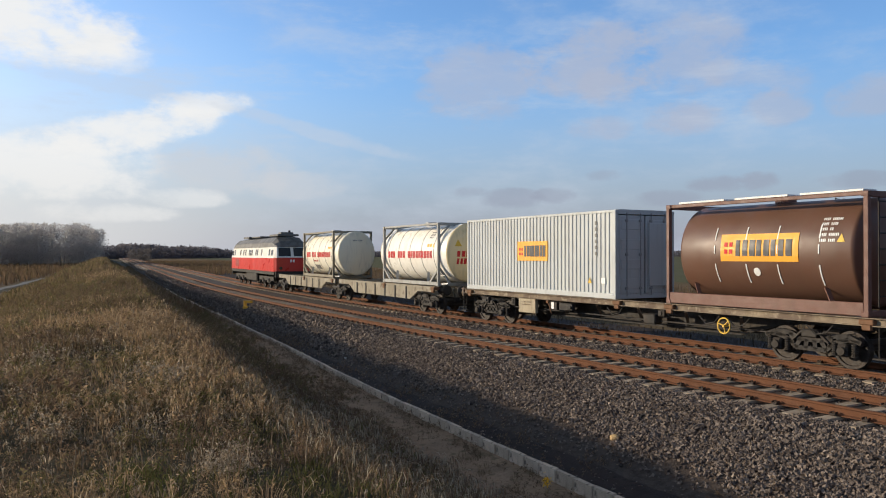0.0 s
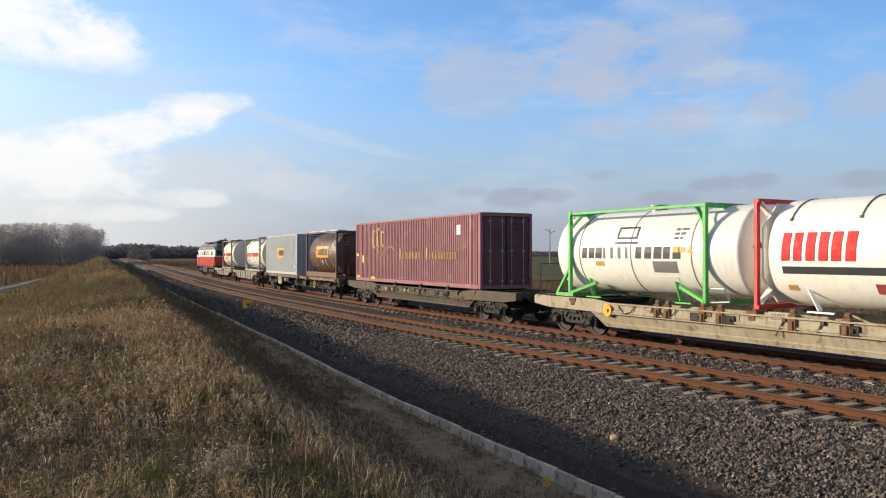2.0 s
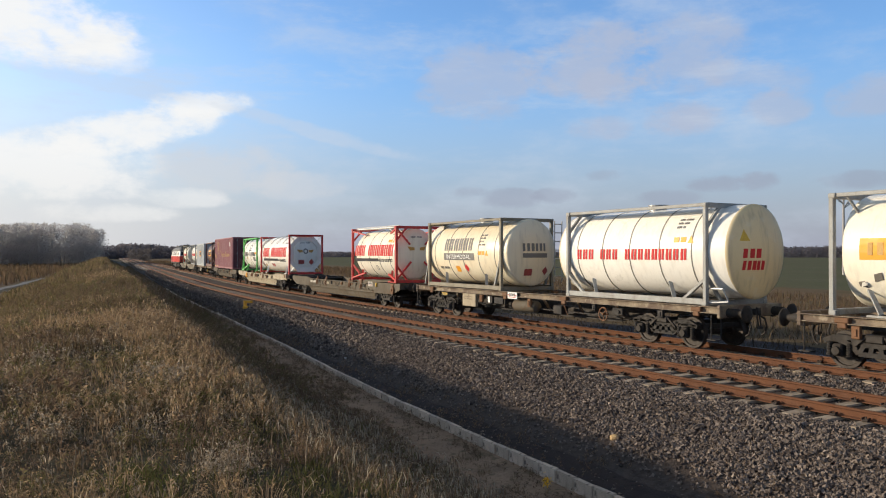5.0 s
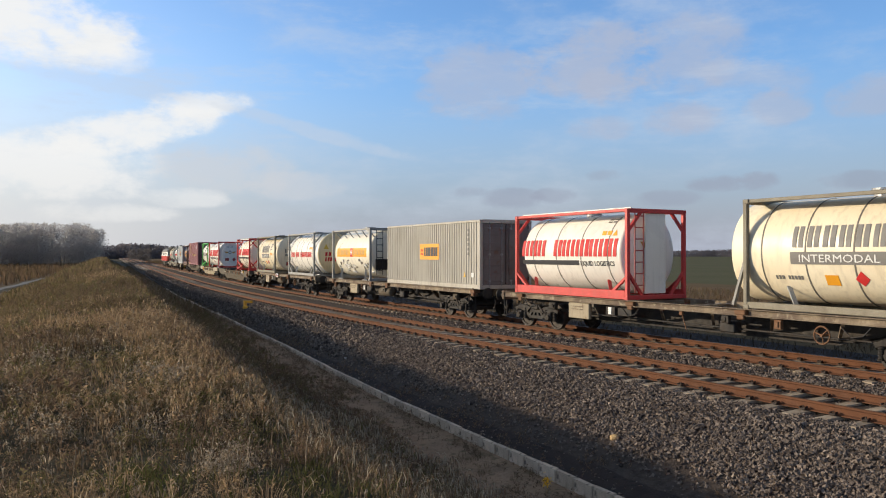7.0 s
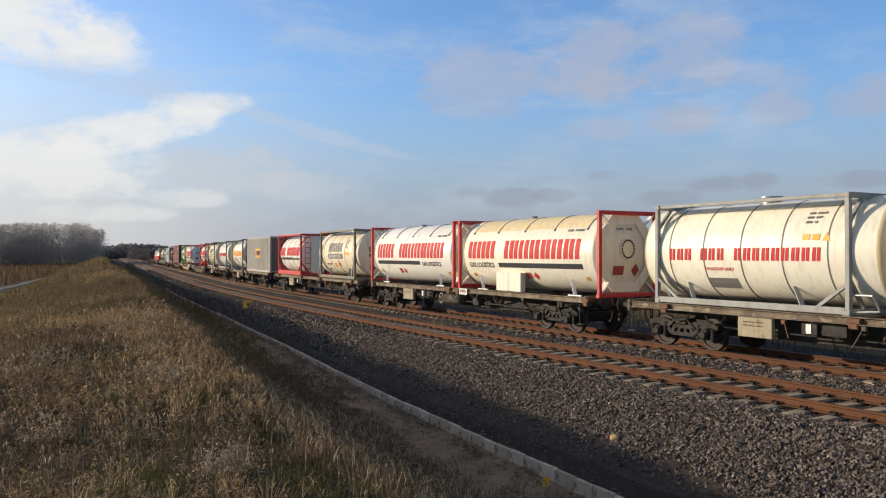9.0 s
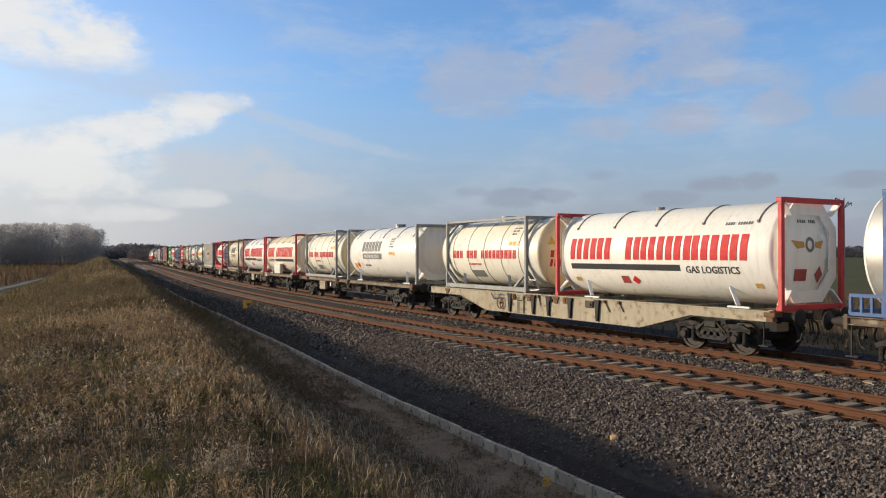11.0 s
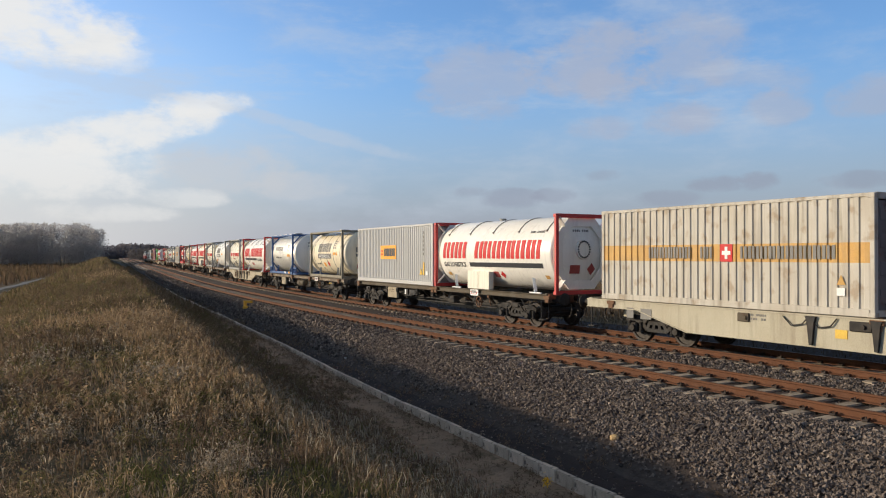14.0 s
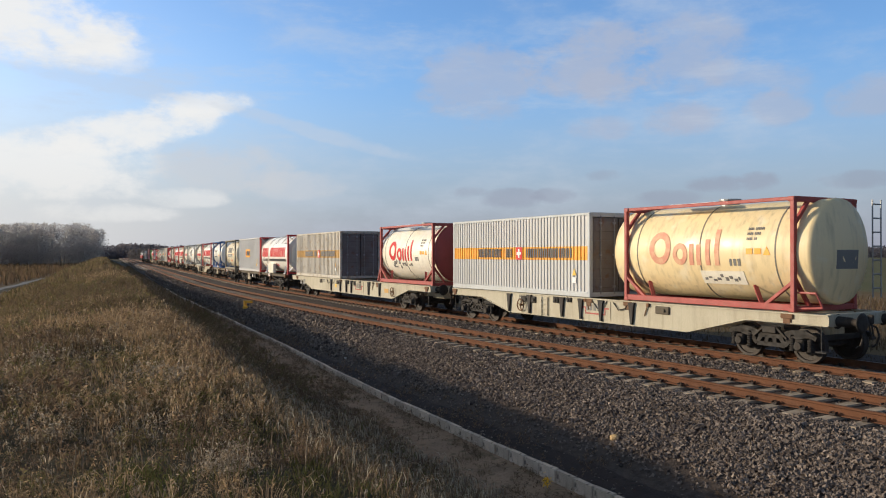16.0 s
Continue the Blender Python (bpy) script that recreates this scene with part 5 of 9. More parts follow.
def tank_frame(t, length, height, mat, style):
    """The frame round a tank: 'full' has side rails, 'ends' two end frames alone."""
    z0, z1 = DECK, DECK + height
    half = length / 2
    w = HW - 0.06
    for sy in (-1, 1):
        y = sy * (half - 0.06)
        for sx in (-1, 1):
            part("corner_post", box(bmesh.new(), sx * w, y, (z0 + z1) / 2, 0.12, 0.12, height - 0.02, 0.012), mat, t)
        for z in (z0 + 0.07, z1 - 0.06):
            part("end_beam", box(bmesh.new(), 0, y, z, 2 * w - 0.1, 0.10, 0.12, 0.01), mat, t)
        if style in ("full", "swap", "braced"):
            for sx in (-1, 1):
                part("end_brace", beam(bmesh.new(), (sx * w, y, z0 + 0.75), (sx * 0.55, y, z0 + 0.08), 0.08), mat, t)
                part("end_brace", beam(bmesh.new(), (sx * w, y, z1 - 0.62), (sx * 0.62, y, z1 - 0.08), 0.08), mat, t)
    if style in ("full", "swap", "rails"):
        for sx in (-1, 1):
            part("bottom_rail", box(bmesh.new(), sx * w, 0, z0 + 0.10, 0.10, length - 0.24, 0.14, 0.01), mat, t)
    if style in ("full", "swap", "rails", "top"):
        for sx in (-1, 1):
            part("top_rail", box(bmesh.new(), sx * w, 0, z1 - 0.05, 0.07, length - 0.24, 0.08, 0.01), mat, t)
    if style in ("full", "swap"):
        for sx in (-1, 1):
            for sy in (-1, 1):
                part("side_brace", beam(bmesh.new(), (sx * w, sy * (half - 0.1), z0 + 0.62), (sx * w, sy * (half - 0.85), z0 + 0.14), 0.09, 0.07), mat, t)
    if style == "braced":
        for sx in (-1, 1):
            for sy in (-1, 1):
                bm = bmesh.new()
                beam(bm, (sx * w, sy * (half - 0.1), z0 + 0.12), (sx * 0.95, sy * (half - 1.45), z0 + 0.36), 0.10, 0.07)
                beam(bm, (sx * w, sy * (half - 0.1), z1 - 0.12), (sx * 0.90, sy * (half - 1.3), z1 - 0.30), 0.09, 0.06)
                beam(bm, (sx * w, sy * (half - 0.1), z0 + 0.75), (sx * 0.95, sy * (half - 0.55), z0 + 0.35), 0.07)
                part("side_brace", bm, mat, t)
    castings(t, length, z0, z1, mat)


def saddles(t, ys, r, zc, mat):
    for y in ys:
        for sx in (-1, 1):
            bm = bmesh.new()
            a = radians(222) if sx < 0 else radians(318)
            beam(bm, (sx * 1.05, y - 0.15, DECK + 0.06), (r * math.cos(a), y + 0.25, zc + r * math.sin(a)), 0.11, 0.04)
            beam(bm, (sx * 1.1, y - 0.55, DECK + 0.03), (sx * 1.1, y + 0.15, DECK + 0.03), 0.05, 0.04)
            part("saddle", bm, mat, t)


def ladder(t, y, x, z0, z1, mat):
    bm = bmesh.new()
    for k in (-0.17, 0.17):
        rod(bm, (x + k, y, z0), (x + k, y, z1), 0.02, seg=6)
    lad = part("ladder", bm, mat, t, "steel rung ladder at the tank end")
    for i in range(7):
        z = z0 + 0.2 + i * (z1 - z0 - 0.3) / 6
        part("rung", rod(bmesh.new(), (x - 0.17, y, z), (x + 0.17, y, z), 0.016, seg=6), mat, lad)


def rear_guard(t, half, r, mat):
    bm = bmesh.new()
    for a, b in (((-1.1, -half, DECK + 0.42), (-1.1, -half - 0.5, DECK + 0.42)), ((-1.1, -half - 0.5, DECK + 0.42), (-1.0, -half - 0.6, DECK + 0.12)), ((-1.0, -half - 0.6, DECK + 0.12), (-1.1, -half, DECK + 0.08))):
        rod(bm, a, b, 0.025, seg=7)
    part("guard_rail", bm, mat, t)


TANK_H, TANK_R = 2.46, 1.13


def name_tank(s, shell, frame, label, front=0.35, rear=0.95, ends_mat=None, letters=13, gap=(3, 7), name_z=2.30, name_h=0.30, width=3.5, ink="red_ink", length=6.058, r=TANK_R, height=TANK_H, style="swap", bands=5, name_y=1.9, lean=0.12):
    """A tank container whose shell stands out beyond its frame."""
    t = thing("tank_container", label, "tank container", "containers on the train")
    zc = DECK + height / 2 + 0.06
    half = length / 2
    tank_frame(t, length, height, frame, style)
    tank_shell(t, -half - rear, half + front, r, zc, shell, np.linspace(-half + 0.6, half - 0.5, bands), end_mat=ends_mat)
    if letters:
        name_row(t, lambda b: on_tank(b, name_y, name_z, r, zc), 0, 0, width, name_h, letters, gap, 0.66, lean, ink)
    return t, zc


def nozzle(t, y, z, zc, r, mat="steel", size=0.26):
    bm = bmesh.new()
    rod(bm, (0, y, zc + r - 0.05), (0, y, zc + r + 0.4 * size), size, seg=18)
    rod(bm, (0, y, zc + r + 0.4 * size), (0, y, zc + r + 0.55 * size), size * 1.15, seg=18)
    part("manhole", bm, mat, t, "round manhole lid")


def red_ink_tank(s, shell, end_mat, small=True, rear=0.90, front=0.78, frame_mat="grey_frame", marked=True):
    """The ivory tanks with a red name, in a grey frame."""
    label = "ivory tank container with a red name in a %s frame" % ("grey steel" if marked else "dull brown")
    t, zc = name_tank(s, shell, frame_mat, label, front=front, rear=rear, ends_mat=end_mat, letters=17, gap=(3, 7), name_z=2.17, name_h=0.28, width=4.85, name_y=2.55)
    if small:
        bm = words("FOODSTUFF ONLY", 0.115, 1.0)
        part("small_lettering", on_tank(bm, 1.3, 1.93, TANK_R, zc), "red_ink", t)
        part("placard", on_tank(rect(bmesh.new(), 0, 0, 0.95, 0.30), 1.25, 1.53, TANK_R, zc), "grey_ink", t, "dark grey square panel")
    unit_marks(t, -1.75, 3.14, wrap=(TANK_R, zc), rows=3)
    y = -3.029 - rear
    for i in range(2 if marked else 0):
        bm = bars(bmesh.new(), 0, 0, 0.75 if i else 0.62, 0.22, 5 if i else 3, (), 0.7, 0.1)
        part("end_name", on_end(bm, -0.72, 2.22 - i * 0.28, y, TANK_R, zc), "red_ink", t)
    if marked:
        bm = slab(bmesh.new(), [(0, 0), (0.3, 0), (0.15, 0.27)], 0.006)
        part("warning_triangle", on_end(bm, -0.80, 2.62, y, TANK_R, zc), "yellow", t)
    else:
        part("end_name", on_end(bars(bmesh.new(), -0.3, 0, 0.6, 0.07, 7, (3,), 0.6), 0, zc + 0.62, y, TANK_R, zc), "grey_ink", t)
    rear_guard(t, 3.0, TANK_R, "steel")
    walkway(t, 5.6, 0, DECK + TANK_H - 0.02, "white_mark", -0.85, 0.38)
    nozzle(t, 0, 0, zc, TANK_R)
    saddles(t, (1.8, -1.6), TANK_R, zc, "grey_frame")
    return rides(t, s)


def black_ink_tank(s, long=False):
    """The cream tanks with a dark name over a dark panel."""
    L = 9.05 if long else 6.058
    shell, frame = ("white", "grey_frame") if long else ("cream", "khaki_frame")
    label = "long white tank container with faint grey name between steel frames" if long else "weathered cream tank container with a dark name over a dark panel"
    t, zc = name_tank(s, shell, frame, label, front=0.0 if long else 0.72, rear=0.0 if long else 0.55, letters=6, gap=(), name_z=2.45, name_h=0.46, width=2.45 if not long else 2.6, ink="grey_ink",
                      length=L, r=1.16 if long else TANK_R, style="ends" if long else "rails", bands=0 if long else 5, name_y=1.65 if not long else 2.4, lean=0.0)
    r = 1.16 if long else TANK_R
    y0 = 1.7 if not long else 2.3
    part("name_panel", on_tank(rect(bmesh.new(), 0, 0, 2.55, 0.26), y0, 2.10, r, zc), "grey_ink", t, "dark panel with white lettering")
    bm = words("INTERMODAL", 0.23, 1.42)
    part("white_lettering", on_tank(bm, y0 - 0.22, 2.145, r + 0.012, zc), "white_mark", t)
    bm = bmesh.new()
    slab(bm, [(0, 0.16), (0.17, 0), (0.34, 0.16), (0.17, 0.34)], 0.006)
    part("hazard_diamond", on_tank(bm, 0.1 if not long else 3.3, 1.68, r, zc), "red_ink", t, "red hazard diamond")
    part("hazard_plate", on_tank(rect(bmesh.new(), 0, 0, 0.34, 0.24), 0.85 if not long else 3.75, 1.68, r, zc), "orange", t, "orange hazard plate")
    part("small_mark", on_tank(bars(bmesh.new(), 0, 0, 0.8, 0.09, 9, (3,), 0.6), 2.2, 1.78, r, zc), "grey_ink", t)
    unit_marks(t, -1.2, 2.95, wrap=(r, zc), rows=4)
    if not long:
        half = L / 2
        for sx in (-1, 1):
            for sy in (-1, 1):
                bm = bmesh.new()
                beam(bm, (sx * 1.16, sy * (half - 0.06), DECK + 1.15), (sx * 1.16, sy * (half - 0.55 if sy < 0 else half + 0.35), DECK + 0.08), 0.09, 0.07)
                part("leaning_strut", bm, "grey_frame", t)
        bm = bars(bmesh.new(), 0, 0, 1.1, 0.26, 6, (), 0.6)
        part("end_name", on_end(bm, -0.55, 2.42, -half - 0.55, r, zc), "grey_ink", t)
        part("end_panel", on_end(rect(bmesh.new(), 0, 0, 1.1, 0.15), -0.55, 2.20, -half - 0.55, r, zc), "grey_ink", t)
        bm = bmesh.new()
        rect(bm, -0.45, 0, 0.32, 0.22)
        slab(bm, [(0.35, 0.15), (0.50, 0), (0.65, 0.15), (0.50, 0.30)], 0.006)
        part("end_hazard_plate", on_end(bm, 0, 1.60, -half - 0.55, r, zc), "dull_red", t)
        ladder(t, -half - 0.68, 0.95, DECK + 0.3, DECK + 2.35, "grey_frame")
        walkway(t, 5.8, 0, DECK + TANK_H, "khaki_frame", -0.8, 0.5)
        saddles(t, (1.7, -1.6), r, zc, "grey_frame")
    else:
        end_octagon(t, L, TANK_H, r, zc, "white")
        saddles(t, (3.0, -3.0), r, zc, "white_mark")
        top_straps(t, L, r, zc)
    nozzle(t, 0, 0, zc, r)
    return rides(t, s)


def end_octagon(t, length, height, r, zc, mat):
    """Eight-sided collar plates that join a round shell to its end frames."""
    for sy in (-1, 1):
        y = sy * (length / 2 - 0.16)
        bm = bmesh.new()
        k = 1.10
        pts = [(-k, -0.55), (-0.55, -k), (0.55, -k), (k, -0.55), (k, 0.55), (0.55, k), (-0.55, k), (-k, 0.55)]
        inner = [(0.93 * math.cos(math.atan2(b, a)), 0.93 * math.sin(math.atan2(b, a))) for a, b in pts]
        for i in range(8):
            j = (i + 1) % 8
            slab(bm, [pts[i], pts[j], inner[j], inner[i]], 0.05)
        for v in bm.verts:
            u, h, w = v.co
            v.co = (u, y - sy * w, zc + h)
        bmesh.ops.recalc_face_normals(bm, faces=bm.faces)
        part("end_collar", bm, mat, t, "eight-sided end collar plate")
        bm = bmesh.new()
        for a, b in ((-1, -1), (1, -1), (1, 1), (-1, 1)):
            beam(bm, (a * 1.12, y + sy * 0.06, zc + b * (height / 2 - 0.10)), (a * 0.80, y, zc + b * 0.82), 0.22, 0.03)
        part("gusset", bm, mat, t)


def top_straps(t, length, r, zc, count=5):
    """Short dark straps that hang over the top of the shell."""
    for y in np.linspace(-length / 2 + 0.9, length / 2 - 0.9, count):
        bm = bmesh.new()
        pts = [(-(r + 0.012) * math.cos(radians(a)), zc + (r + 0.012) * math.sin(radians(a))) for a in range(38, 143, 8)]
        for p, q in zip(pts, pts[1:]):
            beam(bm, (p[0], y, p[1]), (q[0], y, q[1]), 0.035, 0.018)
        box(bm, pts[0][0] - 0.02, y, pts[0][1] - 0.02, 0.05, 0.08, 0.06, 0.01)
        part("strap", bm, "seam", t)


def red_name_gas(s, shell, small_first=False, crate=False, frame="red_frame", length=9.05):
    """Long gas tanks with a big red name, held by red end frames."""
    label = "long %s gas tank container with big red name, red end frames" % ("cream" if shell == "cream" else "white")
    t = thing("tank_container", label, "tank container", "containers on the train")
    r, zc = 1.17, DECK + TANK_H / 2 + 0.03
    tank_frame(t, length, TANK_H, frame, "ends")
    tank_shell(t, -length / 2 + 0.12, length / 2 - 0.12, r, zc, "ivory" if shell == "cream" else shell, ())
    end_octagon(t, length, TANK_H, r, zc, "white" if shell != "cream" else "ivory")
    top_straps(t, length, r, zc)
    if shell == "cream":
        bm = bmesh.new()
        n = 14
        arc = [(-(r + 0.007) * math.cos(radians(40 + 100 * i / n)), zc + (r + 0.007) * math.sin(radians(40 + 100 * i / n))) for i in range(n + 1)]
        a = [bm.verts.new((x, -length / 2 + 0.9, z)) for x, z in arc]
        b = [bm.verts.new((x, length / 2 - 0.9, z)) for x, z in arc]
        for i in range(n):
            bm.faces.new((a[i], a[i + 1], b[i + 1], b[i]))
        bmesh.ops.recalc_face_normals(bm, faces=bm.faces)
        bmesh.ops.solidify(bm, geom=bm.faces[:], thickness=0.005)
        part("sun_shield", bm, "yellow_cream", t, "yellowed sheet over the top of the tank")
    name_row(t, lambda b: on_tank(b, 3.75, 2.17, r, zc), 0, 0, 7.3, 0.60, 11, (3,), 0.8, 0.06, "red_ink")
    y = 3.75
    bm = words("GAS LOGISTICS", 0.25, 1.08, 0.004)
    if small_first:
        part("dark_lettering", on_tank(bm, y, 1.87, r, zc), "ink", t)
        part("dark_rule", on_tank(rect(bmesh.new(), 0, 0, 5.1, 0.16), y - 2.2, 1.88, r, zc), "ink", t, "broad dark rule")
    else:
        part("dark_rule", on_tank(rect(bmesh.new(), 0, 0, 4.85, 0.16), y, 1.90, r, zc), "ink", t, "broad dark rule")
        part("dark_lettering", on_tank(bm, y - 5.05, 1.86, r, zc), "ink", t)
    bm = bmesh.new()
    u = 4.3 if small_first else 2.75
    slab(bm, [(u, 0.14), (u + 0.16, 0), (u + 0.32, 0.14), (u + 0.16, 0.29)], 0.006)
    part("hazard_diamond", on_tank(bm, y, 1.52, r, zc), "red_ink", t, "red hazard diamond")
    part("hazard_plate", on_tank(rect(bmesh.new(), u - 0.46, 0, 0.34, 0.24), y, 1.54, r, zc), "dull_red", t, "red-orange hazard plate")
    bm = bmesh.new()
    rect(bm, 0, 0, 0.22, 0.14)
    part("yellow_plate", on_tank(bm, -length / 2 + 1.0, 1.55, r, zc), "ochre", t)
    part("yellow_front_plate", on_tank(rect(bmesh.new(), 0, 0, 0.26, 0.14), length / 2 - 0.8, 1.55, r, zc), "ochre", t)
    part("serial_mark", on_tank(bars(bmesh.new(), 0, 0, 0.9, 0.08, 11, (4,), 0.6), -2.6, 2.98, r, zc), "grey_ink", t)
    saddles(t, (length / 2 - 1.6, -length / 2 + 1.6), r, zc, "white_mark")
    # rear end: a winged emblem as plain shapes or a bolted flange, hazard plates
    y = -length / 2 + 0.10
    if crate:
        flange = part("end_flange", rod(bmesh.new(), (0, y + 0.04, zc + 0.12), (0, y - 0.05, zc + 0.12), 0.30, seg=28), "white" if shell != "cream" else "ivory", t, "bolted round flange")
        nut = mesh_of(rod(bmesh.new(), (0, 0, 0), (0, -0.03, 0), 0.030, seg=6), "bolt", "ink")
        for i in range(20):
            a = 2 * math.pi * i / 20
            piece("bolt", nut, flange, (0.25 * math.cos(a), y - 0.05, zc + 0.12 + 0.25 * math.sin(a)))
    else:
        bm = bmesh.new()
        ring_sign(bm, 0, 0, 0.10, 0.17)
        part("end_ring", on_end(bm, 0, zc + 0.18, y + 0.02, r, zc), "grey_ink", t)
        bm = bmesh.new()
        slab(bm, [(-0.62, 0.10), (-0.22, 0.06), (-0.2, -0.06), (-0.45, -0.09)], 0.006)
        slab(bm, [(0.62, 0.10), (0.45, -0.09), (0.2, -0.06), (0.22, 0.06)], 0.006)
        part("end_emblem", on_end(bm, 0, zc + 0.18, y + 0.02, r, zc), "ochre", t)
    bm = bmesh.new()
    rect(bm, -0.5, 0, 0.40, 0.26)
    slab(bm, [(0.22, 0.13), (0.42, -0.06), (0.62, 0.13), (0.42, 0.32)], 0.006)
    part("end_hazard_plate", on_end(bm, 0, zc - 0.62, y + 0.02, r, zc), "dull_red", t)
    part("end_mark", on_end(bars(bmesh.new(), -0.35, 0, 0.7, 0.07, 9, (4,), 0.6), 0, zc + 0.66, y + 0.02, r, zc), "grey_ink", t)
    if crate:
        bm = bmesh.new()
        box(bm, -1.08, 1.2, DECK + 0.33, 0.22, 0.82, 0.62, 0.015)
        part("valve_cabinet", bm, "ivory", t, "cream sheet-metal valve cabinet")
        bm = bmesh.new()
        box(bm, -1.08, 0.36, DECK + 0.33, 0.22, 0.82, 0.62, 0.015)
        part("valve_cabinet", bm, "ivory", t, "cream sheet-metal valve cabinet")
    nozzle(t, 0.8, 0, zc, r, "grey_frame", 0.13)
    return rides(t, s)


def red_name_liquid(s, solid):
    """Short liquid tanks with a red name in full red frames."""
    t = thing("tank_container", "white tank container with a red name in a full red frame", "tank container", "containers on the train")
    r, zc = 1.12, DECK + TANK_H / 2 + 0.03
    tank_frame(t, 6.058, TANK_H, "red_frame", "full" if solid else "braced")
    if solid:
        for sx in (-1, 1):
            part("deep_rail", box(bmesh.new(), sx * 1.165, 0, DECK + 0.14, 0.085, 5.8, 0.24, 0.01), "red_frame", t)
    tank_shell(t, -2.86, 2.86, r, zc, "white" if solid else "ivory", np.linspace(-2.0, 2.0, 4), "seam")
    name_row(t, lambda b: on_tank(b, 2.70, 2.25, r, zc), 0, 0, 5.2, 0.50, 11, (3,), 0.8, 0.05, "red_ink")
    part("dark_rule", on_tank(rect(bmesh.new(), 0, 0, 3.25, 0.14), 2.70, 2.0, r, zc), "ink", t, "broad dark rule")
    bm = words("LIQUID LOGISTICS", 0.19, 1.06, 0.003)
    part("dark_lettering", on_tank(bm, -0.62, 1.99, r, zc), "ink", t)
    unit_marks(t, -1.6, 3.26, wrap=(r, zc), rows=2, boards=True)
    if not solid:
        part("round_mark", on_tank(ring_sign(bmesh.new(), 0, 0, 0.09, 0.13), -0.1, 1.72, r, zc), "grey_ink", t)
    y = -2.80
    bm = bmesh.new()
    slab(bm, [(-0.5, 0.10), (-0.14, 0.05), (-0.14, -0.06), (-0.38, -0.08)], 0.006)
    slab(bm, [(0.5, 0.10), (0.38, -0.08), (0.14, -0.06), (0.14, 0.05)], 0.006)
    part("end_emblem", on_end(bm, 0, zc + 0.22, y - 0.06, r, zc), "ochre", t)
    part("end_mark", on_rear(bars(bmesh.new(), -0.3, 0, 0.6, 0.06, 9, (4,), 0.6), 0, zc + 0.70, y + 0.02), "grey_ink", t)
    if solid:
        part("end_panel", box(bmesh.new(), 0.0, -2.93, zc, 0.85, 0.02, 2.2, 0.01), "white", t, "upright white panel on the tank end")
        ladder(t, -3.0, -0.72, DECK + 0.2, DECK + TANK_H - 0.1, "dull_red")
    else:
        for a, b in (((-1.1, DECK + 0.2), (-0.35, zc - 0.35)), ((1.1, DECK + 0.2), (0.35, zc - 0.35)), ((-1.1, DECK + 2.3), (-0.4, zc + 0.4)), ((1.1, DECK + 2.3), (0.4, zc + 0.4))):
            part("cross_brace", beam(bmesh.new(), (a[0], -2.96, a[1]), (b[0], -2.90, b[1]), 0.07), "red_frame", t)
    walkway(t, 5.6, 0, DECK + TANK_H - 0.02, "white_mark", -0.75, 0.5)
    bm = bmesh.new()
    beam(bm, (-0.95, -2.9, DECK + TANK_H + 0.02), (-0.95, 2.9, DECK + TANK_H + 0.02), 0.035)
    part("hand_rail", bm, "steel", t)
    nozzle(t, 0, 0, zc, r)
    saddles(t, (2.0, -2.0), r, zc, "red_frame")
    return rides(t, s)


def brown_tank(s):
    t = thing("tank_container", "brown tank container with an orange name board in a brown frame", "tank container", "containers on the train")
    r, zc = 1.12, DECK + TANK_H / 2 + 0.05
    tank_frame(t, 6.058, TANK_H, "brown_frame", "rails")
    for sx in (-1, 1):
        part("deep_rail", box(bmesh.new(), sx * 1.165, 0, DECK + 0.16, 0.085, 5.8, 0.26, 0.01), "brown_frame", t)
    tank_shell(t, -2.86, 2.86, r, zc, "brown_tank", ())
    for y in (1.35, 0.35, -0.6, -1.75):
        bm = bmesh.new()
        for a0, a1 in ((150, 166), (172, 182), (194, 218)):
            for a in range(a0, a1, 4):
                p, q = radians(a), radians(min(a + 4, a1))
                beam(bm, ((r + 0.008) * math.cos(p), y, zc + (r + 0.008) * math.sin(p)), ((r + 0.008) * math.cos(q), y, zc + (r + 0.008) * math.sin(q)), 0.03, 0.012)
        part("pale_stripe", bm, "white_mark", t, "broken pale stripe")
    bm = rect(bmesh.new(), 0, 0, 2.35, 0.62)
    part("name_board", on_tank(bm, 1.15, 2.15, r, zc), "orange", t, "orange name board with plain dark bars")
    part("name_bar", on_tank(bars(bmesh.new(), 0, 0, 1.72, 0.36, 8, (), 0.7), 0.65, 2.27, r + 0.01, zc), "ink", t)
    bm = bmesh.new()
    for u, v in ((0, 0), (0.16, 0), (0, 0.16), (0.16, 0.16)):
        rect(bm, u, v, 0.1, 0.1)
    part("emblem", on_tank(bm, 1.02, 2.32, r + 0.01, zc), "red_ink", t)
    part("round_mark", on_tank(ring_sign(bmesh.new(), 0, 0, 0.0, 0.10), 0.05, 1.92, r, zc), "white_mark", t, "round white sticker")
    unit_marks(t, -1.75, 3.0, wrap=(r, zc), rows=5, mat="white_mark", boards=False)
    bm = bmesh.new()
    slab(bm, [(0, 0), (0.2, 0), (0.1, 0.18)], 0.006)
    part("warning_triangle", on_tank(bm, -2.2, 2.55, r, zc), "yellow", t)
    for k in range(3):
        part("walkway", box(bmesh.new(), -0.8, 1.9 - k * 1.95, DECK + TANK_H + 0.03, 0.5, 1.6, 0.04), "white_mark", t, "pale grating walkway on top")
    ladder(t, -3.0, -0.62, DECK + 0.2, DECK + TANK_H - 0.1, "black")
    nozzle(t, 0, 0, zc, r, "brown_frame")
    saddles(t, (2.0, -2.0), r, zc, "brown_frame")
    return rides(t, s)


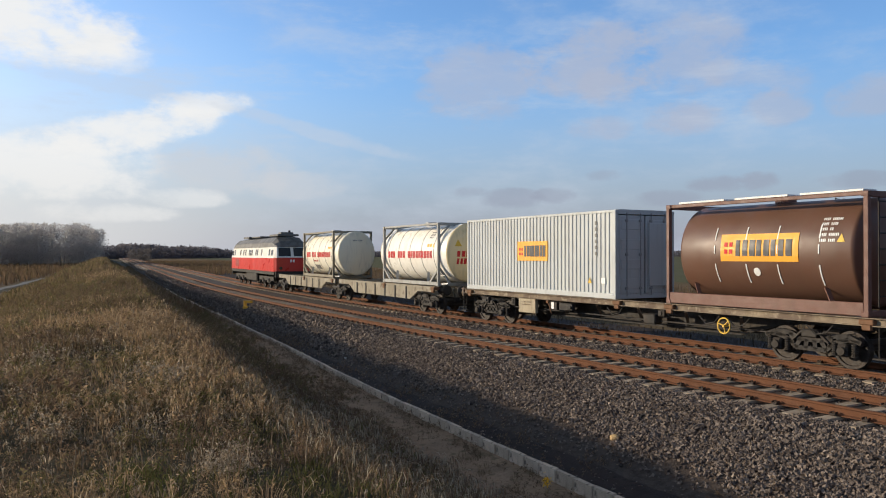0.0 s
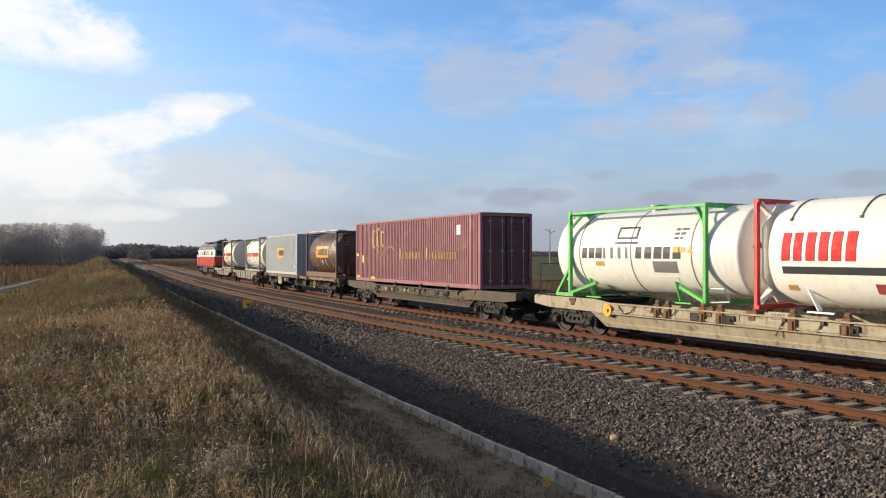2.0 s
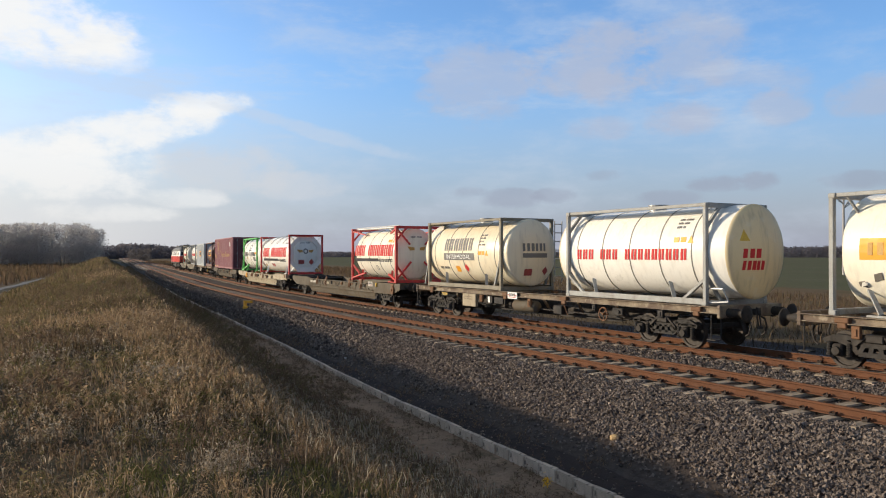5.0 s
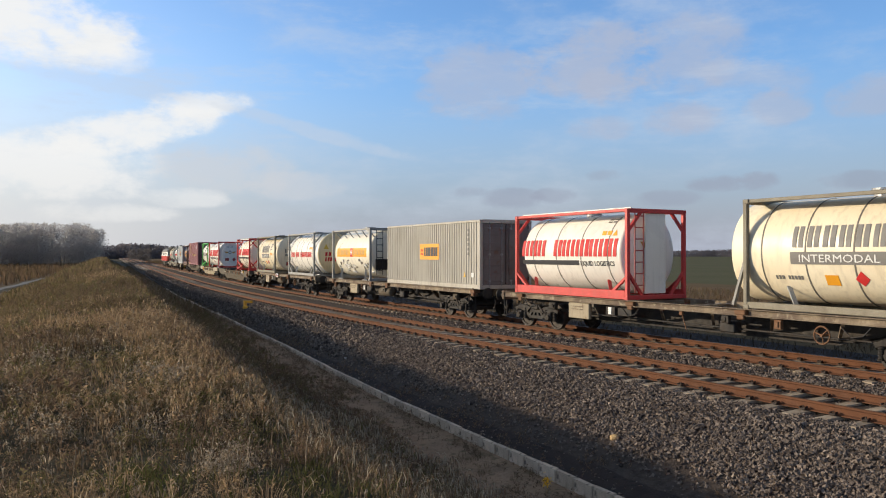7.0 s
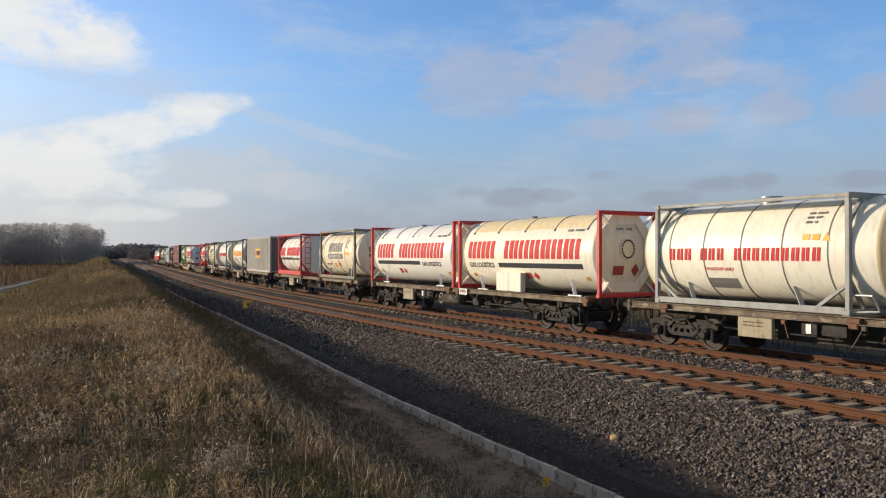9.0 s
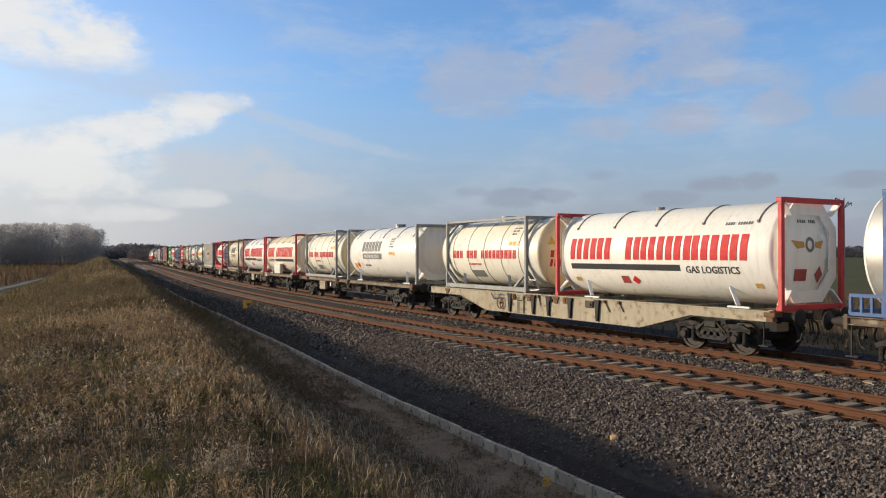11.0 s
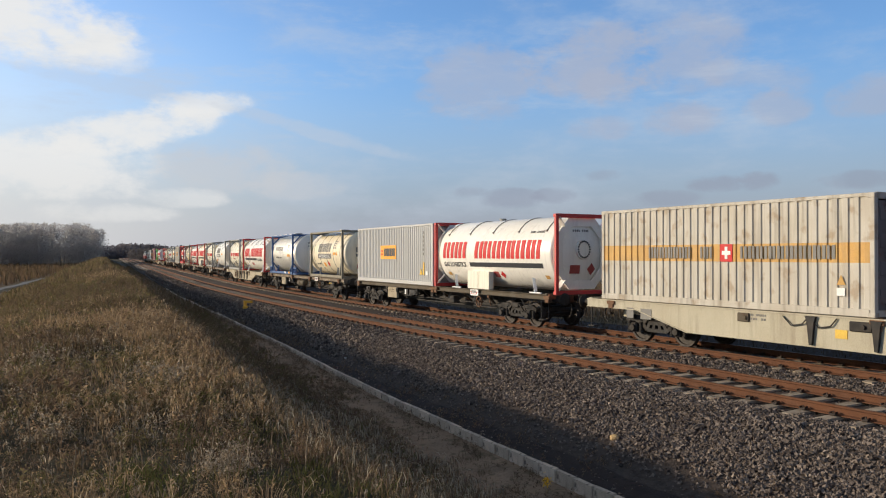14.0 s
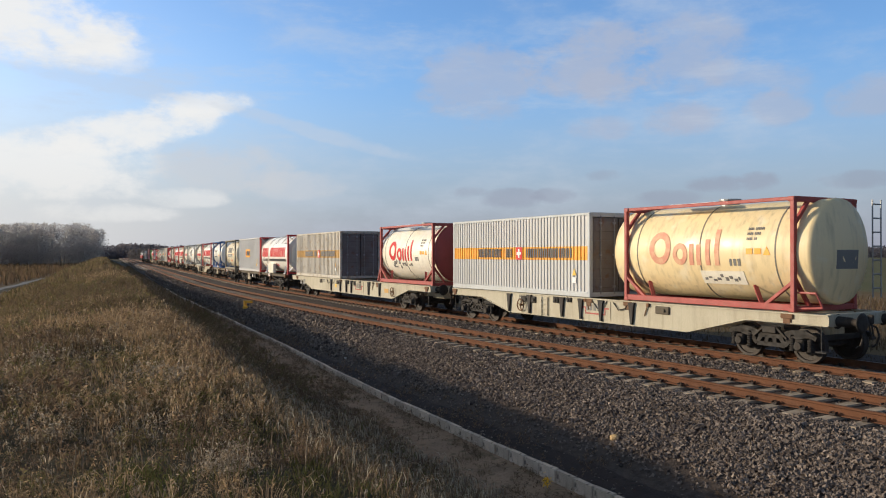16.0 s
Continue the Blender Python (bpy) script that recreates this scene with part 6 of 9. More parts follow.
def green_tank(s):
    t, zc = name_tank(s, "white", "green_frame", "white food tank container with dark lettering in a bright green frame", front=0.95, rear=1.25, letters=0, style="top", bands=3, length=5.95)
    r = TANK_R
    part("name_bar", on_tank(bars(bmesh.new(), 0, 0, 1.0, 0.30, 3, (), 0.75, 0.1), 2.35, 2.20, r, zc), "ink", t, "dark name drawn as plain bars")
    part("name_outline", on_tank(bars(bmesh.new(), 0, 0, 1.35, 0.30, 4, (), 0.3), 1.3, 2.20, r, zc), "grey_ink", t)
    part("name_end", on_tank(bars(bmesh.new(), 0, 0, 1.9, 0.30, 5, (), 0.72, 0.1), -0.15, 2.20, r, zc), "ink", t)
    bm = bmesh.new()
    for u, v, w, h in ((0.08, 0.0, 1.02, 0.06), (0.14, 0.14, 0.06, 0.34), (0.98, 0.14, 0.06, 0.34), (0.14, 0.14, 0.9, 0.05), (0.14, 0.45, 0.9, 0.05)):
        rect(bm, u, v, w, h)
    part("emblem", on_tank(bm, 0.85, 2.58, r, zc), "ink", t, "square outlined emblem")
    part("small_plate", on_tank(rect(bmesh.new(), 0, 0, 0.40, 0.12), 1.7, 2.0, r, zc), "ochre", t)
    part("placard", on_tank(rect(bmesh.new(), 0, 0, 0.95, 0.30), -0.85, 1.85, r, zc), "grey_ink", t, "dark grey square panel")
    part("placard", on_tank(rect(bmesh.new(), 0, 0, 0.75, 0.16), -0.95, 1.62, r, zc), "white_mark", t)
    unit_marks(t, -1.7, 2.9, wrap=(r, zc), rows=3)
    bm = slab(bmesh.new(), [(0, 0), (0.32, 0), (0.16, 0.29)], 0.006)
    part("warning_triangle", on_end(bm, -0.75, 2.45, -2.975 - 1.25, r, zc), "ink", t)
    h = 2.975
    for sx in (-1, 1):
        for sy in (-1, 1):
            bm = bmesh.new()
            if sy > 0:
                beam(bm, (sx * 1.16, h - 0.06, DECK + 0.85), (sx * 1.16, h + 0.62, DECK + 0.10), 0.10, 0.08)
                beam(bm, (sx * 1.16, h + 0.66, DECK + 0.06), (sx * 1.16, h - 0.26, DECK + 0.06), 0.12, 0.1)
            beam(bm, (sx * 1.16, sy * (h - 0.06), DECK + 0.10), (sx * 0.95, sy * (h - 1.15), DECK + 0.42), 0.14, 0.08)
            beam(bm, (sx * 1.16, sy * (h - 0.06), DECK + TANK_H - 0.50), (sx * 1.0, sy * (h - 0.5), DECK + TANK_H - 0.1), 0.12, 0.05)
            part("side_brace", bm, "green_frame", t)
    bm = bmesh.new()
    for z in (0.45, 1.2, 1.95):
        for sx in (-0.5, 0.5):
            rod(bm, (sx, h + 0.55, DECK + z), (sx, h + 0.75, DECK + z), 0.02, seg=6)
    for sx in (-0.5, 0.5):
        rod(bm, (sx, h + 0.75, DECK + 0.3), (sx, h + 0.62, DECK + 2.35), 0.025, seg=6)
    part("end_ladder", bm, "steel", t)
    rear_guard(t, 3.0, r, "steel")
    nozzle(t, 0, 0, zc, r)
    saddles(t, (2.0, -1.8), r, zc, "green_frame")
    return rides(t, s)


def silver_tank(s):
    t, zc = name_tank(s, "silver", "blue_frame", "brushed steel tank container with white ends in a dark blue frame", front=0.75, rear=0.80, ends_mat="white", letters=0, style="swap", bands=0, length=5.95, r=1.15)
    r = 1.15
    part("name_bar", on_tank(bars(bmesh.new(), 0, 0, 2.1, 0.24, 8, (), 0.55), 2.0, 2.55, r, zc), "ink", t, "dark name drawn as plain bars")
    part("pale_name_bar", on_tank(bars(bmesh.new(), 0, 0, 1.6, 0.2, 7, (), 0.5), 1.2, 2.32, r, zc), "white_mark", t)
    part("lettering", on_tank(words("Bulk Liquid Transport", 0.16, 1.15), 1.9, 2.08, r, zc), "grey_ink", t)
    unit_marks(t, -1.3, 2.85, wrap=(r, zc), rows=4)
    for k in range(4):
        part("walkway", box(bmesh.new(), -0.85, 2.3 - k * 1.45, DECK + TANK_H + 0.01, 0.45, 0.75, 0.05), "white_mark", t, "pale walkway plate on top")
    h = 2.975
    for sy in (-1, 1):
        bm = bmesh.new()
        y = sy * h + (0.42 if sy > 0 else -0.42)
        for x in (-1.12, 1.12):
            for z in (0.06, 0.42):
                beam(bm, (x, y - 0.4, DECK + z), (x, y + 0.4, DECK + z), 0.07)
            for d in (-0.38, -0.12, 0.12, 0.38):
                beam(bm, (x, y + d, DECK + 0.06), (x, y + d, DECK + 0.42), 0.06)
        beam(bm, (-1.12, y + sy * 0.4, DECK + 0.1), (1.12, y + sy * 0.4, DECK + 0.1), 0.08)
        part("end_crate", bm, "blue_frame", t, "open blue end bumper frame")
    part("end_mark", on_end(bars(bmesh.new(), -0.3, 0, 0.7, 0.07, 9, (4,), 0.6), 0, zc + 0.6, -h - 0.80, r, zc), "ink", t)
    part("end_mark", on_end(bars(bmesh.new(), -0.3, 0, 0.6, 0.06, 8, (3,), 0.6), 0, zc + 0.42, -h - 0.80, r, zc), "ink", t)
    ladder(t, -h - 0.86, 0.98, DECK + 0.4, DECK + 2.4, "grey_frame")
    part("rail_plate", on_side(rect(bmesh.new(), 0, 0, 0.35, 0.13), -0.9, DECK + 0.06, -1.22), "white_mark", t)
    part("rail_plate", on_side(rect(bmesh.new(), 0, 0, 0.35, 0.13), -2.0, DECK + 0.06, -1.22), "orange", t)
    saddles(t, (2.0, -1.8), r, zc, "blue_frame")
    nozzle(t, 0, 0, zc, r)
    return rides(t, s)


def red_word_tank(s, second):
    """The two cream tanks with one big red word, in dull red frames."""
    shell = "yellow_cream" if second else "ivory"
    label = "yellowed cream tank container, worn red word, dull red frame" if second else "cream tank container with red ends and big red word"
    t, zc = name_tank(s, shell, "dull_red", label, front=0.78 if second else 0.3, rear=0.62 if second else 0.3, ends_mat="yellow_cream" if second else "dull_red", letters=0, style="full", bands=3, length=5.95, r=1.14)
    r = 1.14
    z = 2.05
    ink = "pink_ink" if second else "red_ink"
    part("name_ring", on_tank(ring_sign(bmesh.new(), 0.40, 0.42, 0.24, 0.42), 1.95, z, r, zc), ink, t, "big red ring that begins the painted name")
    part("name_ring", on_tank(ring_sign(bmesh.new(), 1.18, 0.27, 0.13, 0.27), 1.95, z, r, zc), ink, t, "smaller red ring of the painted name")
    for u, w, h in ((1.52, 0.15, 0.52), (1.78, 0.15, 0.50), (2.10, 0.15, 0.62), (2.42, 0.15, 0.86)):
        part("name_bar", on_tank(rect(bmesh.new(), u, 0, w, h), 1.95, z, r, zc), ink, t)
    part("small_mark", on_tank(bars(bmesh.new(), 0, 0, 0.4, 0.16, 3, (), 0.6), -0.95, z, r, zc), "grey_ink", t)
    unit_marks(t, -1.5, 2.85, wrap=(r, zc), rows=3)
    if second:
        bm = rect(bmesh.new(), 0, 0, 1.45, 0.36)
        part("worn_patch", on_tank(bm, 0.1, 1.62, r, zc), "ivory", t, "pale scraped patch")
        bm = bmesh.new()
        rng = random.Random(3)
        for i in range(9):
            rect(bm, 0.1 + i * 0.14, 0.08 + rng.uniform(0, 0.14), rng.uniform(0.06, 0.12), rng.uniform(0.04, 0.1))
        part("scrape_mark", on_tank(bm, 0.1, 1.62, r + 0.008, zc), "grey_ink", t)
        part("end_panel", on_end(rect(bmesh.new(), 0, 0, 0.8, 0.40), -0.45, 2.0, -2.975 - 0.62, r, zc), "grey_ink", t, "dark panel on the tank end")
        ladder(t, -3.70, 0.9, DECK + 0.3, DECK + 2.4, "steel")
        rear_guard(t, 2.975, r, "dull_red")
    else:
        bm = bmesh.new()
        rng = random.Random(8)
        for i in range(16):
            rect(bm, rng.uniform(0, 2.2), rng.uniform(-0.15, 0.2), rng.uniform(0.08, 0.3), rng.uniform(0.04, 0.14))
        part("scrape_mark", on_tank(bm, 1.7, 1.82, r, zc), "grey_ink", t, "scraped patches of old paint")
        part("end_plates", on_rear(rect(rect(bmesh.new(), 0, 0, 0.26, 0.26), 0.3, 0.2, 0.2, 0.26), -0.1, zc, -2.975 - 0.22), "ivory", t)
        bm = bmesh.new()
        for sx in (-1, 1):
            beam(bm, (sx * 1.16, 2.9, DECK + 0.8), (sx * 1.16, 3.3, DECK + 0.06), 0.08)
        part("leaning_strut", bm, "dull_red", t)
    walkway(t, 1.8, 0.4, DECK + TANK_H + 0.01, "white_mark", -0.8, 0.45)
    nozzle(t, 0, 0, zc, r)
    saddles(t, (2.0, -1.8), r, zc, "dull_red")
    return rides(t, s)


def orange_band_tank(s):
    """The white tank with an orange band and torn sheets below it."""
    t, zc = name_tank(s, "ivory", "grey_frame", "cream tank container with an orange band and torn cladding", front=0.0, rear=0.0, letters=0, style="top", bands=0, length=6.0, r=1.14)
    r = 1.14
    part("name_band", on_tank(rect(bmesh.new(), 0, 0, 4.6, 0.42), 2.3, 2.20, r, zc), "orange", t, "orange name band with plain dark bars")
    part("name_bar", on_tank(bars(bmesh.new(), 0, 0, 4.2, 0.24, 19, (8, 9, 10), 0.6), 2.1, 2.29, r + 0.01, zc), "ochre", t)
    part("cross_plate", on_tank(rect(bmesh.new(), 0, 0, 0.32, 0.42), 0.1, 2.20, r + 0.01, zc), "red_ink", t)
    bm = bmesh.new()
    rect(bm, 0.12, 0.08, 0.08, 0.26)
    rect(bm, 0.03, 0.17, 0.26, 0.08)
    part("cross", on_tank(bm, 0.1, 2.20, r + 0.02, zc), "white_mark", t)
    rng = random.Random(2)
    for i in range(34):
        u, v = rng.uniform(0, 4.9), rng.uniform(-0.25, 0.38)
        w, h = rng.uniform(0.06, 0.34), rng.uniform(0.05, 0.20)
        out = [(u, v), (u + w, v + rng.uniform(-0.06, 0.06)), (u + w * rng.uniform(0.5, 1.0), v + h), (u + rng.uniform(0, 0.08), v + h * 0.8)]
        dark = i % 2 == 0
        part("torn_sheet", on_tank(slab(bmesh.new(), out, 0.012 if dark else 0.05), 2.5, 1.66, r, zc), "seam" if dark else "white", t, "torn cladding" if dark else "")
    for k in np.linspace(-2.6, 2.6, 6):
        bm = beam(bmesh.new(), (-1.16, k, DECK + TANK_H - 0.04), (-0.75, k - 0.1, DECK + TANK_H - 0.5), 0.05)
        part("roof_bracket", bm, "grey_frame", t)
    ladder(t, -3.1, -0.7, DECK + 0.3, DECK + TANK_H - 0.1, "black")
    part("end_panel", on_rear(rect(bmesh.new(), 0, 0, 0.9, 0.5), -0.9, 1.6, -3.02), "black", t)
    saddles(t, (2.0, -1.8), r, zc, "grey_frame")
    nozzle(t, 0, 0, zc, r)
    return rides(t, s)


# -- the diesel locomotive at the head
def hull(rows):
    """Skins closed rings of points, end to end."""
    bm = bmesh.new()
    vs = [[bm.verts.new(p) for p in r] for r in rows]
    n = len(vs[0])
    for p, q in zip(vs, vs[1:]):
        for i in range(n):
            j = (i + 1) % n
            bm.faces.new((p[i], p[j], q[j], q[i]))
    bm.faces.new(vs[0])
    bm.faces.new(vs[-1][::-1])
    bmesh.ops.recalc_face_normals(bm, faces=bm.faces)
    return bm


def locomotive(s):
    t = thing("diesel_locomotive", "red and white six-axle diesel locomotive with a dark grey roof", "locomotive")
    H = 9.45

    def ring(y, w, z0, z1, rise=0.0):
        return [(-w, y, z0), (w, y, z0), (w, y, z1), (w * 0.6, y, z1 + rise), (-w * 0.6, y, z1 + rise), (-w, y, z1)]

    part("lower_body", hull([ring(-H, 1.28, 1.38, 2.42), ring(-H + 0.25, 1.45, 1.36, 2.42), ring(H - 0.25, 1.45, 1.36, 2.42), ring(H, 1.28, 1.38, 2.42)]), "loco_red", t, "bright red lower body side")
    up = []
    for y, w, yt, wt in ((-H, 1.26, -H + 0.42, 1.16), (-H + 0.3, 1.44, -H + 0.75, 1.34), (H - 0.3, 1.44, H - 0.75, 1.34), (H, 1.26, H - 0.42, 1.16)):
        up.append([(-w, y, 2.43), (w, y, 2.43), (wt, yt, 3.26), (-wt, yt, 3.26)])
    part("upper_body", hull(up), "loco_cream", t, "off-white upper body and cab")
    rf = []
    for y, w, h in ((-H + 0.38, 1.16, 0.10), (-H + 0.75, 1.34, 0.50), (-H + 1.5, 1.37, 0.88), (H - 1.5, 1.37, 0.88), (H - 0.75, 1.34, 0.50), (H - 0.38, 1.16, 0.10)):
        rf.append([(-w, y, 3.25), (w, y, 3.25), (w * 0.95, y, 3.25 + h * 0.40), (w * 0.66, y, 3.25 + h * 0.84), (0, y, 3.25 + h), (-w * 0.66, y, 3.25 + h * 0.84), (-w * 0.95, y, 3.25 + h * 0.40)])
    part("roof", hull(rf), "loco_roof", t, "dark grey curved roof")
    for y, l, w, h in ((-H + 2.9, 3.0, 1.7, 0.16), (-H + 2.3, 1.0, 1.0, 0.32), (0.5, 3.6, 1.7, 0.12), (5.4, 2.6, 1.5, 0.18)):
        part("roof_hatch", box(bmesh.new(), 0, y, 4.12 + h / 2, w, l, h, 0.03), "loco_roof", t)
    bm = bmesh.new()
    rod(bm, (0.2, -H + 1.9, 4.1), (0.2, -H + 1.9, 4.58), 0.09, seg=10)
    part("exhaust", bm, "black", t)
    # windows: cab ends, cab sides, engine room
    for sy in (-1, 1):
        for sx in (-1, 1):
            bm = bmesh.new()
            z0, z1 = 2.54, 3.20
            yy = [sy * (H - 0.42 * (z - 2.43) / 0.83 + 0.012) for z in (z0, z1)]
            pts = [(sx * 0.12, yy[0], z0), (sx * 1.10, yy[0], z0), (sx * 1.04, yy[1], z1), (sx * 0.12, yy[1], z1)]
            a = [bm.verts.new(p) for p in pts]
            b = [bm.verts.new((p[0], p[1] - sy * 0.03, p[2])) for p in pts]
            bm.faces.new(a)
            bm.faces.new(b[::-1])
            for i in range(4):
                j = (i + 1) % 4
                bm.faces.new((a[i], b[i], b[j], a[j]))
            bmesh.ops.recalc_face_normals(bm, faces=bm.faces)
            part("windscreen", bm, "window", t, "dark cab windscreen")
    for sx in (-1, 1):
        for k, (y, w, h) in enumerate([(-H + 0.95, 0.62, 0.55), (-H + 1.95, 0.42, 0.62), (-4.6, 0.34, 0.62), (-2.9, 0.34, 0.62), (-2.3, 0.34, 0.62), (-0.6, 0.34, 0.62), (0.0, 0.34, 0.62), (0.6, 0.34, 0.62), (2.2, 0.34, 0.62), (3.2, 0.34, 0.62), (4.7, 0.34, 0.62), (H - 1.9, 0.42, 0.62), (H - 0.95, 0.6, 0.55)]):
            z, h = 2.60, h * 0.80
            x = sx * (1.44 - 0.10 * (z + h / 2 - 2.43) / 0.83 + 0.012)
            bm = box(bmesh.new(), x, y, z + h / 2, 0.02, w, h)
            for v in bm.verts:
                v.co.x -= sx * 0.10 * (v.co.z - z - h / 2) / 0.83
            part("side_window", bm, "window", t)
        bm = bmesh.new()
        for i in range(4):
            box(bm, sx * 1.455, 5.5 + i * 0.45, 1.95, 0.02, 0.3, 0.7, 0.005)
        part("side_grille", bm, "dull_red", t)
        part("waist_band", box(bmesh.new(), sx * 1.452, 0, 2.42, 0.02, 2 * H - 0.6, 0.05), "white_mark", t)
        part("underframe", box(bmesh.new(), sx * 1.38, 0, 1.23, 0.12, 2 * H - 0.3, 0.26, 0.02), "bogie", t)
        part("fuel_tank", box(bmesh.new(), sx * 1.0, 0, 0.80, 0.7, 4.6, 0.75, 0.08), "bogie", t, "grey fuel tank between the bogies")
    part("emblem", on_rear(bars(bmesh.new(), -0.2, 0, 0.42, 0.2, 2, (), 0.7), 0, 2.08, -H), "white_mark", t)
    for x in (-0.95, 0.95):
        for sy in (-1, 1):
            bm = bmesh.new()
            rod(bm, (x, sy * (H - 0.05), 1.62), (x, sy * (H + 0.05), 1.62), 0.13, seg=14)
            part("headlight", bm, "window", t)
    for sy in (-1, 1):
        part("buffer_beam", box(bmesh.new(), 0, sy * (H - 0.1), 1.12, 2.7, 0.25, 0.54, 0.03), "black", t)
        b = piece("bogie", BOLSTER, t, (0, sy * 5.4, 0))
        for sx, turn in ((-1, 0), (1, 180)):
            bm = bmesh.new()
            beam(bm, (sx * 1.05, -2.5, 0.78), (sx * 1.05, 2.5, 0.78), 0.12, 0.30)
            for d in (-0.95, 0.95):
                box(bm, sx * 1.12, d, 0.62, 0.16, 0.55, 0.34, 0.04)
            part("side_frame", bm, "bogie", b)
            for d in (-1.9, 0, 1.9):
                piece("axle_box", AXLE_BOX, b, (sx * 1.0, d, 0.05), turn)
        for d in (-1.9, 0, 1.9):
            w = piece("wheelset", WHEELSET, b, (0, d, 0))
    ends(t, H + 0.05, 1.02)
    return rides(t, s)


def articulated_wagon(s):
    """A six-axle wagon in two halves over three bogies."""
    t = thing("articulated_wagon", "articulated container wagon with deep beige side sills over three bogies", "wagon", "wagons of the train")
    for y0, y1 in ((0.35, 12.7), (-12.9, -0.35)):
        mid, half = (y0 + y1) / 2, (y1 - y0) / 2
        for k in (-1, 1):
            part("side_sill", shift(side_plate(half, 0.64, 0.9, half - 2.6), k * 1.15, mid, DECK - 0.01, k > 0), "dusty_wagon", t, "deep beige side sill with rows of upright slots")
            for d in np.linspace(-half + 3.0, half - 3.0, 6):
                if k < 0:
                    part("web_rib", box(bmesh.new(), -1.215, mid + d, DECK - 0.38, 0.03, 0.12, 0.58), "black", t)
        part("centre_beam", box(bmesh.new(), 0, mid, DECK - 0.3, 0.5, half * 2, 0.4, 0.02), "dusty_wagon", t)
        cross_beams(t, np.linspace(y0 + 0.6, y1 - 0.6, 6), "dusty_wagon")
    for y in (12.0, 0.0, -11.8):
        bogie(t, y)
    twistlock(t, (6.5, 0.8, -7.2, -13.0 + 0.2), "rust_iron")
    ends(t, 12.9)
    return rides(t, s)


# ---- marshal the train, from the locomotive to the last wagon that is seen ----
def band_box(s, mat, rust, label, fresh):
    t = dry_box(s, 9.0, 2.42, mat, label, frame_mat=rust, pitch=0.185 if fresh else 0.26, depth=0.030, end_mat="shaded_grimy_end")
    c = "orange" if fresh else "ochre"
    z = DECK + 1.06
    strip = corrugated(8.76, z, z + 0.40, 0.185 if fresh else 0.26, 0.030)
    for v in strip.verts:
        v.co.x += -HW + 0.007
    part("name_band", strip, c, t, "orange band along the side with plain dark bars")
    part("name_bar", on_side(bars(bmesh.new(), 0, 0, 2.4, 0.28, 22, (15, 16, 17), 0.66), 2.4, z + 0.07, -HW + 0.002), "ink" if fresh else "grey_ink", t)
    part("name_bar", on_side(bars(bmesh.new(), 0, 0, 2.7, 0.28, 22, (), 0.66), -0.9, z + 0.07, -HW + 0.002), "ink" if fresh else "grey_ink", t)
    part("cross_plate", on_side(rect(bmesh.new(), 0, 0, 0.40, 0.40), -0.25, z, -HW + 0.002), "red_ink", t)
    bm = bmesh.new()
    rect(bm, 0.155, 0.06, 0.09, 0.28)
    rect(bm, 0.06, 0.155, 0.094, 0.09)
    rect(bm, 0.246, 0.155, 0.094, 0.09)
    part("cross", on_side(bm, -0.25, z, -HW - 0.005), "white_mark", t, "white cross on a red square")
    bm = slab(bmesh.new(), [(0, 0), (0.22, 0), (0.11, 0.2)], 0.006)
    part("warning_triangle", on_side(bm, -3.6, DECK + 0.62, -HW - 0.004), "yellow" if fresh else "ochre", t)
    part("white_plate", on_side(rect(bmesh.new(), 0, 0, 0.2, 0.16), -3.6, DECK + 0.40, -HW - 0.004), "white_mark", t)
    return t


def sign_box(s, mat, label, tall=2.45, board=(0.85, 1.85, 0.68), rear="pale_box"):
    t = dry_box(s, 9.05, tall, mat, label, pitch=0.205, depth=0.028, end_mat=rear)
    y, w, h = board
    side_sign(t, y, DECK + tall * 0.42, w, h * 0.90)
    k = 1.0 if mat == "new_box" else 0.62
    bm = slab(bmesh.new(), [(0, 0), (0.3 * k, 0), (0.15 * k, 0.26 * k)], 0.006)
    part("warning_triangle", on_side(bm, -3.2, DECK + 0.42, -HW - 0.004), "yellow", t)
    if mat == "new_box":
        part("yellow_label", on_side(rect(bmesh.new(), 0, 0, 0.14, 0.5), -3.55, DECK + 0.42, -HW - 0.004), "yellow", t)
    part("white_plate", on_side(rect(bmesh.new(), 0, 0, 0.2, 0.16), -3.85, DECK + 0.42, -HW - 0.004), "white_mark", t)
    bm = bmesh.new()
    for i in range(6):
        rect(bm, 0, -i * 0.17, 0.09, 0.10)
    part("serial_mark", on_side(bm, -3.55, DECK + tall - 0.4, -HW - 0.004), "grey_ink", t)
    bm = bmesh.new()
    box(bm, 0.55, -4.56, DECK + tall * 0.5, 0.9, 0.05, tall - 0.7, 0.01)
    part("end_hatch", bm, rear, t, "framed discharge hatch in the end")
    return t


